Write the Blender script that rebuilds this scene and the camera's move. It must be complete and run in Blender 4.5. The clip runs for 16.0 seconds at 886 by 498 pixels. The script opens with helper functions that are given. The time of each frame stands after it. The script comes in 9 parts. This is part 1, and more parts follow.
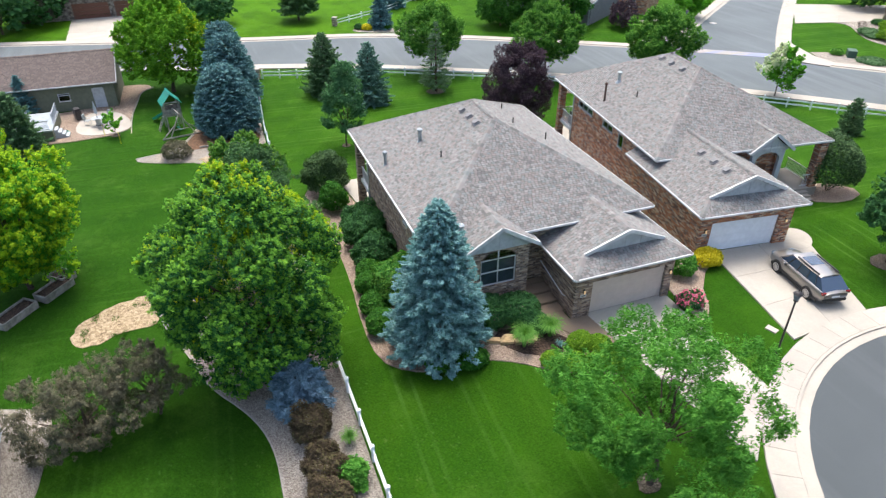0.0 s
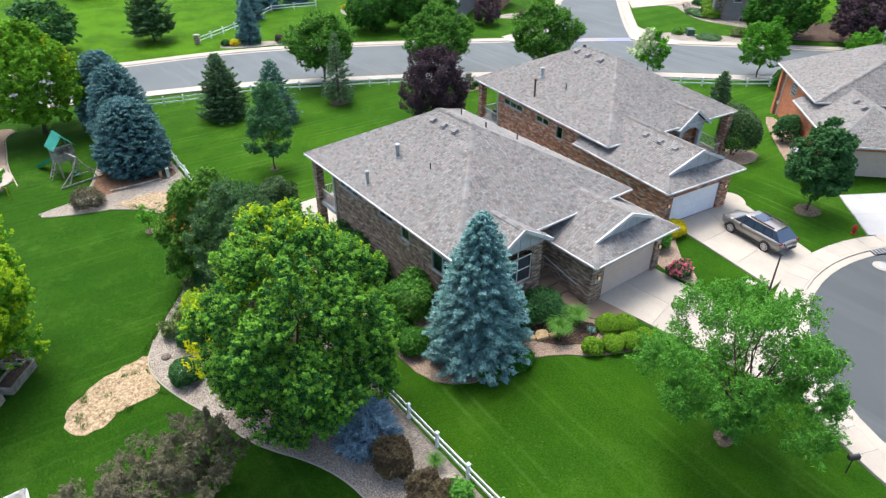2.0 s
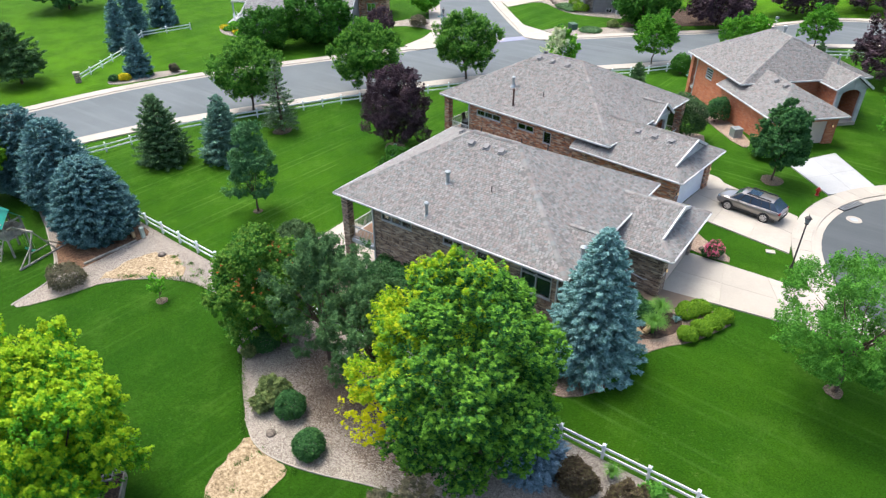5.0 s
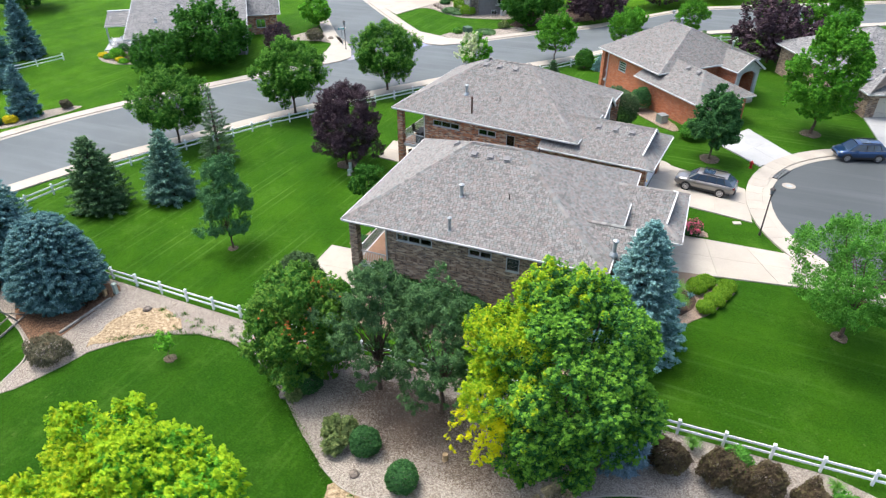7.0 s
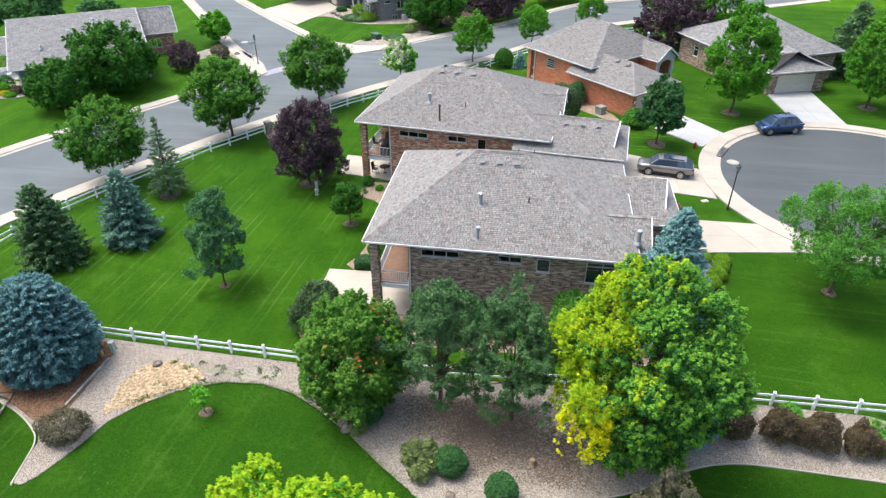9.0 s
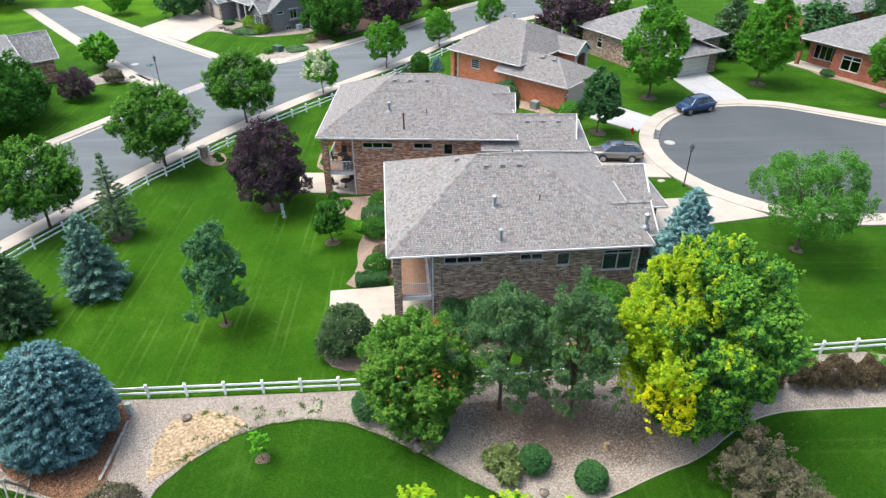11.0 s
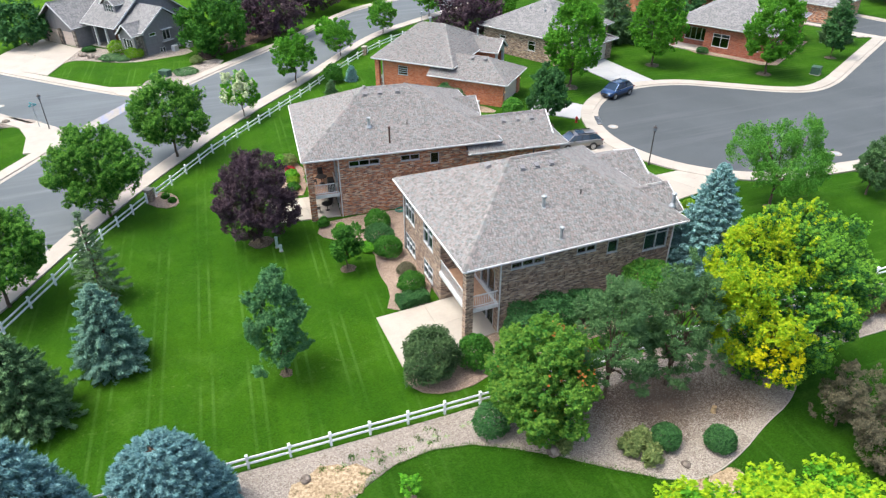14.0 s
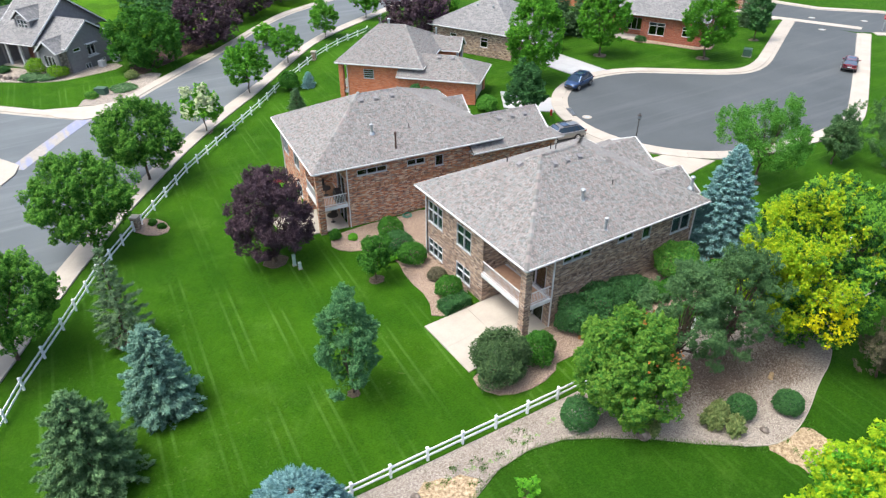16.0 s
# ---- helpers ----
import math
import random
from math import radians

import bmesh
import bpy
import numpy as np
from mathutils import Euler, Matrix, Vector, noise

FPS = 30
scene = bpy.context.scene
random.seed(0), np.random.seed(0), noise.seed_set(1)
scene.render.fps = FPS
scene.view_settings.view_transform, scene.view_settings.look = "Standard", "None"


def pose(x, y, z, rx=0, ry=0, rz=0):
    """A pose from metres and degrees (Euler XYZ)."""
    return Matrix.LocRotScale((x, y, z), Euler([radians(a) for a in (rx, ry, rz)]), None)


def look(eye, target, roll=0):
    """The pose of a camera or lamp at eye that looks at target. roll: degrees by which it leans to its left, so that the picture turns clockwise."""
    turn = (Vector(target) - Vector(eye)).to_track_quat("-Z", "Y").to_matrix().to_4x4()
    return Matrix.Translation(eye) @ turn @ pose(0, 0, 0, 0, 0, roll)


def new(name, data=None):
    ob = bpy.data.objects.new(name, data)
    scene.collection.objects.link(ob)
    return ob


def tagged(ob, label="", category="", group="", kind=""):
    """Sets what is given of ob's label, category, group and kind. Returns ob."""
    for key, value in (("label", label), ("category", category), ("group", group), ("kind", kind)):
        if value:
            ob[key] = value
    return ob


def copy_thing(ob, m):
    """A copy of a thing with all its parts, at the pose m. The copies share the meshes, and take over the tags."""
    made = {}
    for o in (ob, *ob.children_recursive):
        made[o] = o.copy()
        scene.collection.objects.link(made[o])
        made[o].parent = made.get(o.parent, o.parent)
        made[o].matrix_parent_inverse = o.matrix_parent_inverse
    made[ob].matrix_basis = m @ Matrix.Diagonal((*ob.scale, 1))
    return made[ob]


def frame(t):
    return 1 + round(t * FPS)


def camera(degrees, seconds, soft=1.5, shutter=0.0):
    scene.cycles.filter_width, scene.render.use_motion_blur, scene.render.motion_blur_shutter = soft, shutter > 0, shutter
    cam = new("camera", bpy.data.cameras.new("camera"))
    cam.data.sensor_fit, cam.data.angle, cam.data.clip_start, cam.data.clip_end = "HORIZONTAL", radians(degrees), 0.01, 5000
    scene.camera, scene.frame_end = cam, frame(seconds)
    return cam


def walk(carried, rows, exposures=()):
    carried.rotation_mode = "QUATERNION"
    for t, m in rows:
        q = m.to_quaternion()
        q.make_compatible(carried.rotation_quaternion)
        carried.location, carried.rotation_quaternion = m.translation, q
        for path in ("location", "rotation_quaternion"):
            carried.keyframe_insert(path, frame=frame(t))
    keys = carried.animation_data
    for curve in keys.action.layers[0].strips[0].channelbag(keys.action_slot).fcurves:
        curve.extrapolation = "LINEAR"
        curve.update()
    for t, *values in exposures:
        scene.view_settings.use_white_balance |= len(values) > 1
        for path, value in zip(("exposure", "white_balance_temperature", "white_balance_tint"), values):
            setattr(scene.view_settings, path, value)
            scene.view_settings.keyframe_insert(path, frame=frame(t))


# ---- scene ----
cam = camera(68.10, 16.0, 1.25, 0.5)
# seconds, place in metres, heading and pitch in degrees
ROWS = [
    (0, 44.33, -9.18, 24.34, 69.53, -32.83),
    (0.5, 43.12, -11.70, 24.35, 65.63, -32.78),
    (1, 42.00, -13.72, 24.68, 61.62, -32.93),
    (1.5, 40.81, -15.89, 24.92, 56.97, -32.90),
    (2, 39.48, -17.72, 25.10, 52.89, -32.93),
    (2.5, 37.83, -19.64, 25.28, 48.78, -32.94),
    (3, 36.29, -21.24, 25.46, 45.62, -32.92),
    (3.5, 34.31, -23.01, 25.62, 42.60, -32.88),
    (4, 32.51, -24.43, 25.90, 40.70, -32.97),
    (6.5, 22.24, -31.09, 27.35, 25.42, -32.98),
    (7, 19.87, -32.05, 27.40, 21.65, -32.87),
    (7.5, 17.72, -32.80, 27.70, 18.55, -32.98),
    (8, 15.26, -33.47, 27.84, 15.11, -32.93),
    (8.5, 13.01, -33.94, 27.96, 12.07, -32.89),
    (9, 10.38, -34.31, 28.07, 8.60, -32.84),
    (9.5, 8.16, -34.51, 28.16, 5.58, -32.78),
    (10, 5.59, -34.64, 28.24, 2.02, -32.72),
    (12.5, -6.75, -33.40, 28.66, -14.27, -32.44),
    (13, -9.11, -32.50, 28.68, -16.98, -32.43),
    (13.5, -11.22, -31.67, 28.78, -19.25, -32.50),
    (14, -13.74, -30.63, 28.93, -21.94, -32.58),
    (14.5, -15.84, -29.62, 29.02, -24.13, -32.67),
    (15, -18.14, -28.40, 28.98, -26.41, -32.62),
    (15.5, -20.12, -27.25, 29.03, -28.72, -32.67),
    (16, -22.32, -25.83, 29.18, -32.02, -32.80),
]
walk(cam, [(t, pose(x, y, z, 90 + pitch, 0, yaw)) for t, x, y, z, yaw, pitch in ROWS])

# ---- light: bright overcast, the sun behind thin cloud to the north-west of the house ----
SUN_EL, SUN_AZ = 67.0, -78.0
sky_world = bpy.data.worlds.new("sky")
scene.world = sky_world
sky_world.use_nodes = True
wt = sky_world.node_tree
sky = wt.nodes.new("ShaderNodeTexSky")
sky.sky_type, sky.sun_disc = "NISHITA", False
sky.sun_elevation, sky.sun_rotation = radians(SUN_EL), radians(SUN_AZ)
sky.air_density, sky.dust_density, sky.ozone_density = 1.0, 6.0, 0.8
wt.links.new(sky.outputs[0], wt.nodes["Background"].inputs[0])
wt.nodes["Background"].inputs[1].default_value = 0.205
sun = new("sun", bpy.data.lights.new("sun", "SUN"))
sun.data.energy, sun.data.angle, sun.data.color = 1.2, radians(30), (1.0, 0.97, 0.92)
a, e = radians(SUN_AZ), radians(SUN_EL)
sun.matrix_world = look((math.sin(a) * math.cos(e) * 90, math.cos(a) * math.cos(e) * 90, math.sin(e) * 90), (0, 0, 0))
scene.view_settings.exposure = 0.96
scene.view_settings.use_white_balance = True
scene.view_settings.white_balance_temperature, scene.view_settings.white_balance_tint = 6250, 8.0

# ---- materials ----


class Nodes:
    """A small helper round a material's node tree."""

    def __init__(self, name, rough=0.8, metal=0.0):
        self.mat = bpy.data.materials.new(name)
        self.mat.use_nodes = True
        self.t = self.mat.node_tree
        self.b = self.t.nodes["Principled BSDF"]
        self.b.inputs["Roughness"].default_value = rough
        self.b.inputs["Metallic"].default_value = metal
        self.b.inputs["Specular IOR Level"].default_value = 0.3
        self.obj = self.t.nodes.new("ShaderNodeTexCoord").outputs["Object"]

    def node(self, kind, **ins):
        n = self.t.nodes.new(kind)
        for k, v in ins.items():
            self.put(n.inputs[k.replace("_", " ")], v)
        return n

    def put(self, socket, v):
        if isinstance(v, bpy.types.NodeSocket):
            self.t.links.new(v, socket)
        else:
            socket.default_value = v

    def noise(self, scale, detail=4.0, rough=0.55, vec=None):
        return self.node("ShaderNodeTexNoise", Vector=vec or self.obj, Scale=scale, Detail=detail, Roughness=rough).outputs["Fac"]

    def ramp(self, fac, *stops):
        n = self.t.nodes.new("ShaderNodeValToRGB")
        while len(n.color_ramp.elements) < len(stops):
            n.color_ramp.elements.new(0.5)
        for el, (p, c) in zip(n.color_ramp.elements, stops):
            el.position, el.color = p, (*c, 1)
        self.put(n.inputs[0], fac)
        return n.outputs[0]

    def mix(self, fac, c1, c2, how="MIX"):
        n = self.t.nodes.new("ShaderNodeMix")
        n.data_type, n.blend_type = "RGBA", how
        for i, v in ((0, fac), (6, c1), (7, c2)):
            self.put(n.inputs[i], (*v, 1) if isinstance(v, tuple) and len(v) == 3 else v)
        return n.outputs[2]

    def math(self, op, x, y=0.0):
        n = self.t.nodes.new("ShaderNodeMath")
        n.operation = op
        self.put(n.inputs[0], x)
        self.put(n.inputs[1], y)
        return n.outputs[0]

    def island(self):
        return self.t.nodes.new("ShaderNodeNewGeometry").outputs["Random Per Island"]

    def scaled(self, x, y, z, rz=0.0):
        n = self.node("ShaderNodeMapping", Vector=self.obj)
        n.inputs["Scale"].default_value = (x, y, z)
        n.inputs["Rotation"].default_value = (0, 0, rz)
        return n.outputs[0]

    def color(self, c):
        self.put(self.b.inputs["Base Color"], (*c, 1) if isinstance(c, tuple) else c)
        return self

    def bump(self, height, strength=0.3, dist=0.02):
        n = self.node("ShaderNodeBump", Height=height, Strength=strength, Distance=dist)
        self.put(self.b.inputs["Normal"], n.outputs[0])
        return self


def plain(name, c, rough=0.6, metal=0.0, vary=0.12, scale=3.0):
    """Paint, plastic or metal with slight dirt and unevenness."""
    n = Nodes(name, rough, metal)
    d = tuple(v * (1 - vary * 1.6) for v in c)
    n.color(n.mix(n.ramp(n.noise(scale, 6), (0.35, (0, 0, 0)), (0.65, (1, 1, 1))), d, c))
    n.bump(n.noise(scale * 14, 3), 0.08, 0.01)
    return n.mat


def lawn_material():
    """Mown grass: broad tone drift, mowing stripes, worn flecks and blade grain."""
    n = Nodes("lawn_grass", 0.9)
    n.b.inputs["Specular IOR Level"].default_value = 0.04
    big, mid, fine = n.noise(0.07, 3), n.noise(0.7, 6, 0.65), n.noise(11.0, 6, 0.75)
    c = n.mix(n.ramp(big, (0.35, (0, 0, 0)), (0.66, (1, 1, 1))), (0.0172, 0.058, 0.0022), (0.0370, 0.097, 0.0036))
    c = n.mix(n.ramp(mid, (0.35, (0, 0, 0)), (0.7, (1, 1, 1))), c, n.mix(0.6, c, (0.034, 0.110, 0.004)))
    s = n.node("ShaderNodeSeparateXYZ", Vector=n.obj)
    front = n.ramp(n.math("MULTIPLY", s.outputs[0], 0.04), (0.6, (0, 0, 0)), (0.72, (1, 1, 1)))
    garden = n.math("ADD", n.math("MULTIPLY", n.ramp(n.math("ADD", n.math("MULTIPLY", s.outputs[1], 0.05), 0.5), (0.18, (0, 0, 0)), (0.24, (1, 1, 1))), 0.65), 0.35)

    c = n.mix(n.math("MULTIPLY", n.math("SUBTRACT", 1.0, garden), 1.05), c, (0.007, 0.036, 0.003))

    c = n.mix(n.math("MULTIPLY", front, 0.30), c, (0.010, 0.040, 0.002))

    def stripes(scale, warp, lo, hi):
        """Mowing bands: along the back garden's length, and along the fence in the front."""
        a, b = [n.ramp(n.node("ShaderNodeTexWave", Vector=n.scaled(1, 1, 1, radians(r)), Scale=scale, Distortion=warp, Detail=3.0).outputs["Fac"], (lo, (0, 0, 0)), (hi, (1, 1, 1))) for r in (4, 93)]
        return n.mix(front, a, n.mix(0.1, b, (0, 0, 0)))

    c = n.mix(n.math("MULTIPLY", n.math("MULTIPLY", stripes(0.095, 0.35, 0.35, 0.65), garden), 0.38), c, (0.040, 0.117, 0.005))
    trail = n.math("MULTIPLY", n.math("MULTIPLY", stripes(0.42, 0.3, 0.74, 0.95), stripes(0.105, 0.3, 0.60, 0.80)), n.ramp(n.noise(0.16, 4), (0.40, (0, 0, 0)), (0.58, (1, 1, 1))))
    c = n.mix(n.math("MULTIPLY", n.math("MULTIPLY", trail, garden), 0.45), c, (0.105, 0.210, 0.040))
    over = n.ramp(n.math("ADD", n.math("MULTIPLY", s.outputs[0], -0.02), 0.0), (0.96, (0, 0, 0)), (1.0, (1, 1, 1)))
    over = n.math("MULTIPLY", over, n.ramp(n.math("MULTIPLY", s.outputs[1], 0.02), (0.25, (1, 1, 1)), (0.55, (0.3, 0.3, 0.3))))
    north = n.ramp(n.math("MULTIPLY", s.outputs[1], 0.0105), (0.95, (0, 0, 0)), (1.0, (1, 1, 1)))
    c = n.mix(n.math("MULTIPLY", n.math("MAXIMUM", over, north), 0.62), c, (0.095, 0.225, 0.003))
    worn = n.ramp(n.noise(0.3, 8, 0.75), (0.52, (0, 0, 0)), (0.70, (1, 1, 1)))
    c = n.mix(n.math("MULTIPLY", worn, 0.5), c, (0.088, 0.185, 0.024))
    lush = n.ramp(n.noise(0.19, 5, 0.6), (0.40, (1, 1, 1)), (0.56, (0, 0, 0)))
    c = n.mix(n.math("MULTIPLY", lush, 0.48), c, (0.006, 0.040, 0.002))
    scuff = n.math("MULTIPLY", n.ramp(n.noise(2.6, 7, 0.7), (0.60, (0, 0, 0)), (0.70, (1, 1, 1))), n.ramp(n.noise(0.11, 3), (0.52, (0, 0, 0)), (0.62, (1, 1, 1))))
    c = n.mix(n.math("MULTIPLY", scuff, 0.55), c, (0.15, 0.21, 0.055))
    fleck = n.math("MULTIPLY", n.ramp(n.noise(5.0, 2), (0.64, (0, 0, 0)), (0.70, (1, 1, 1))), n.ramp(n.noise(0.13, 3), (0.48, (0, 0, 0)), (0.58, (1, 1, 1))))
    c = n.mix(n.math("MULTIPLY", fleck, 0.22), c, (0.13, 0.22, 0.06))
    n.color(n.mix(n.ramp(fine, (0.28, (0, 0, 0)), (0.72, (1, 1, 1))), n.mix(0.5, c, (0.004, 0.020, 0.001)), n.mix(0.22, c, (0.090, 0.24, 0.016))))
    n.bump(n.noise(18.0, 6, 0.75), 1.0, 0.07)
    return n.mat


def asphalt_material(name="asphalt", dark=1.0):
    n = Nodes(name, 0.85)
    c = n.mix(n.ramp(n.noise(0.12, 4), (0.35, (0, 0, 0)), (0.7, (1, 1, 1))), tuple(v * dark for v in (0.088, 0.105, 0.112)), tuple(v * dark for v in (0.115, 0.134, 0.142)))
    streak = n.noise(1.0, 4, 0.6, n.scaled(0.05, 0.7, 1, radians(-50)))
    c = n.mix(n.ramp(streak, (0.5, (0, 0, 0)), (0.75, (1, 1, 1))), c, tuple(v * dark for v in (0.135, 0.152, 0.160)))
    n.color(n.mix(n.ramp(n.noise(40, 3), (0.3, (0, 0, 0)), (0.8, (1, 1, 1))), n.mix(0.25, c, (0.05, 0.05, 0.055)), c))
    n.bump(n.noise(60, 3), 0.4, 0.01)
    return n.mat


def concrete_material(name, c):
    n = Nodes(name, 0.8)
    rnd = n.node("ShaderNodeObjectInfo").outputs["Random"]
    base = n.mix(rnd, tuple(v * 0.88 for v in c), c)
    stain = n.ramp(n.noise(0.5, 6, 0.65), (0.42, (1, 1, 1)), (0.72, (0, 0, 0)))
    base = n.mix(stain, tuple(v * 0.8 for v in c), base)
    n.color(n.mix(n.ramp(n.noise(9, 6, 0.7), (0.3, (0, 0, 0)), (0.6, (1, 1, 1))), n.mix(0.2, base, (0.2, 0.19, 0.17)), base))
    n.bump(n.noise(30, 4), 0.25, 0.01)
    return n.mat


def gravel_material(name, light, mid, dark, scale=9.0):
    n = Nodes(name, 0.9)
    v = n.node("ShaderNodeTexVoronoi", Vector=n.obj, Scale=scale, Randomness=1.0)
    sep = n.node("ShaderNodeSeparateColor", Color=v.outputs["Color"]).outputs[0]
    c = n.ramp(sep, (0.1, dark), (0.45, mid), (0.9, light))
    patch = n.ramp(n.noise(0.35, 5), (0.4, (0, 0, 0)), (0.75, (1, 1, 1)))
    c = n.mix(n.math("MULTIPLY", patch, 0.45), c, dark)
    gap = n.ramp(v.outputs["Distance"], (0.02, (1, 1, 1)), (0.75, (0.5, 0.5, 0.5)))
    n.color(n.mix(1.0, c, gap, "MULTIPLY"))
    n.bump(n.math("SUBTRACT", 1.0, v.outputs["Distance"]), 0.9, 0.05)
    return n.mat


def brick_material(name, tones, mortar):
    """Running bond laid by the wall's own run and height; each brick has its own firing tone."""
    n = Nodes(name, 0.85)
    s = n.node("ShaderNodeSeparateXYZ", Vector=n.obj)
    run = n.math("ADD", s.outputs[0], s.outputs[1])
    vec = n.node("ShaderNodeCombineXYZ", X=run, Y=s.outputs[2], Z=0.0).outputs[0]
    t = n.t.nodes.new("ShaderNodeTexBrick")
    n.put(t.inputs["Vector"], vec)
    for k, v in (("Scale", 1.0), ("Brick Width", 0.30), ("Row Height", 0.095), ("Mortar Size", 0.006), ("Mortar Smooth", 0.2), ("Bias", 0.0)):
        t.inputs[k].default_value = v
    t.inputs["Color1"].default_value = (0, 0, 0, 1)
    t.inputs["Color2"].default_value = (1, 1, 1, 1)
    t.inputs["Mortar"].default_value = (0.5, 0.5, 0.5, 1)
    cell = n.node("ShaderNodeTexWhiteNoise")
    row = n.math("FLOOR", n.math("DIVIDE", s.outputs[2], 0.095))
    shift = n.math("MULTIPLY", n.math("MODULO", row, 2.0), 0.15)
    col = n.math("FLOOR", n.math("DIVIDE", n.math("ADD", run, shift), 0.30))
    n.put(cell.inputs["Vector"], n.node("ShaderNodeCombineXYZ", X=col, Y=row, Z=0.0).outputs[0])
    stops = [(i / len(tones), c) for i, c in enumerate(tones)]
    c = n.ramp(cell.outputs["Value"], *stops)
    c.node.color_ramp.interpolation = "CONSTANT"
    c = n.mix(n.ramp(n.noise(1.3, 5), (0.35, (0, 0, 0)), (0.7, (1, 1, 1))), n.mix(0.25, c, tones[0]), c)
    n.color(n.mix(t.outputs["Fac"], c, mortar))
    n.bump(n.math("SUBTRACT", 1.0, t.outputs["Fac"]), 0.5, 0.012)
    return n.mat


def shingle_material(name, tones):
    n = Nodes(name, 0.9)
    stops = [((i + 0.5) / len(tones), c) for i, c in enumerate(tones)]
    c = n.ramp(n.island(), *stops)
    c = n.mix(n.ramp(n.noise(0.5, 4), (0.35, (0, 0, 0)), (0.7, (1, 1, 1))), n.mix(0.07, c, tones[0]), c)
    n.color(n.mix(n.ramp(n.noise(50, 2), (0.3, (0, 0, 0)), (0.8, (1, 1, 1))), n.mix(0.3, c, (0.1, 0.1, 0.1)), c))
    n.bump(n.noise(70, 2), 0.3, 0.006)
    return n.mat


def leaf_material(name, tones, rough=0.65, glow=0.3):
    """Leaves and needles: a tone for each leaf, drifting over the crown; some light passes through."""
    n = Nodes(name, rough)
    n.b.inputs["Specular IOR Level"].default_value = 0.08
    f = n.math("ADD", n.math("MULTIPLY", n.island(), 0.65), n.math("MULTIPLY", n.noise(0.6, 3), 0.5))
    stops = [(0.1 + 0.85 * i / max(1, len(tones) - 1), c) for i, c in enumerate(tones)]
    c = n.ramp(f, *stops)
    n.color(c)
    tr = n.node("ShaderNodeBsdfTranslucent", Color=n.mix(1.0, c, (1.2, 1.3, 0.6), "MULTIPLY"))
    m = n.node("ShaderNodeMixShader", Fac=glow)
    n.t.links.new(n.b.outputs[0], m.inputs[1])
    n.t.links.new(tr.outputs[0], m.inputs[2])
    n.t.links.new(m.outputs[0], n.t.nodes["Material Output"].inputs[0])
    return n.mat


def glass_material():
    n = Nodes("window_glass", 0.03)
    n.color((0.42, 0.52, 0.52))
    n.b.inputs["Transmission Weight"].default_value = 1.0
    n.b.inputs["IOR"].default_value = 1.5
    n.b.inputs["Specular IOR Level"].default_value = 0.5
    return n.mat


def straw_material():
    """Dead grass and chaff: streaky, pale and uneven."""
    n = Nodes("dry_straw", 0.95)
    fine = n.noise(5.0, 9, 0.8)
    c = n.ramp(fine, (0.38, (0.080, 0.056, 0.030)), (0.48, (0.26, 0.195, 0.115)), (0.62, (0.47, 0.38, 0.255)))
    patch = n.ramp(n.noise(1.1, 6, 0.7), (0.45, (0, 0, 0)), (0.7, (1, 1, 1)))
    n.color(n.mix(n.math("MULTIPLY", patch, 0.5), c, (0.24, 0.18, 0.11)))
    n.bump(fine, 0.7, 0.04)
    return n.mat


def single_brick_material(name, tones):
    """One tone for each separate brick."""
    n = Nodes(name, 0.85)
    rnd = n.node("ShaderNodeObjectInfo").outputs["Random"]
    c = n.ramp(rnd, *[((k + 0.5) / len(tones), q) for k, q in enumerate(tones)])
    n.color(n.mix(n.ramp(n.noise(25, 4), (0.3, (0, 0, 0)), (0.7, (1, 1, 1))), n.mix(0.3, c, tones[0]), c))
    return n.mat


def gutter_material():
    """Pale concrete with a bluish mineral stain running along it."""
    n = Nodes("stained_gutter", 0.75)
    c = n.mix(n.ramp(n.noise(2.0, 6, 0.7), (0.35, (0, 0, 0)), (0.65, (1, 1, 1))), (0.23, 0.215, 0.19), (0.30, 0.28, 0.25))
    stain = n.ramp(n.noise(1.0, 5, 0.65, n.scaled(0.7, 0.12, 1, radians(35))), (0.44, (0, 0, 0)), (0.54, (1, 1, 1)))
    n.color(n.mix(n.math("MULTIPLY", stain, 0.75), c, (0.17, 0.20, 0.33)))
    return n.mat


GUTTER = gutter_material()
GRASS = lawn_material()
ASPHALT = asphalt_material()
ASPHALT_DARK = asphalt_material("newer_asphalt", 0.62)
CONCRETE = concrete_material("concrete_paving", (0.385, 0.352, 0.300))
CONCRETE_NEW = concrete_material("bright_concrete", (0.365, 0.375, 0.378))
CONCRETE_TAN = concrete_material("tan_concrete", (0.23, 0.17, 0.12))
GRAVEL = gravel_material("river_gravel", (0.57, 0.515, 0.445), (0.415, 0.366, 0.308), (0.255, 0.214, 0.175), 21.0)
GRAVEL_RED = gravel_material("reddish_gravel", (0.56, 0.44, 0.35), (0.43, 0.315, 0.235), (0.28, 0.20, 0.145), 21.0)
MULCH = gravel_material("bark_mulch", (0.14, 0.09, 0.06), (0.08, 0.05, 0.035), (0.04, 0.025, 0.02), 12.0)
STRAW = straw_material()
RING_SOIL = gravel_material("dull_bark_chips", (0.26, 0.21, 0.15), (0.17, 0.13, 0.085), (0.09, 0.075, 0.045), 17.0)
BRICK_TAN = brick_material("tan_brick", [(0.11, 0.075, 0.058), (0.24, 0.165, 0.12), (0.38, 0.28, 0.20), (0.20, 0.155, 0.13), (0.31, 0.215, 0.155), (0.50, 0.39, 0.295)], (0.34, 0.30, 0.265))
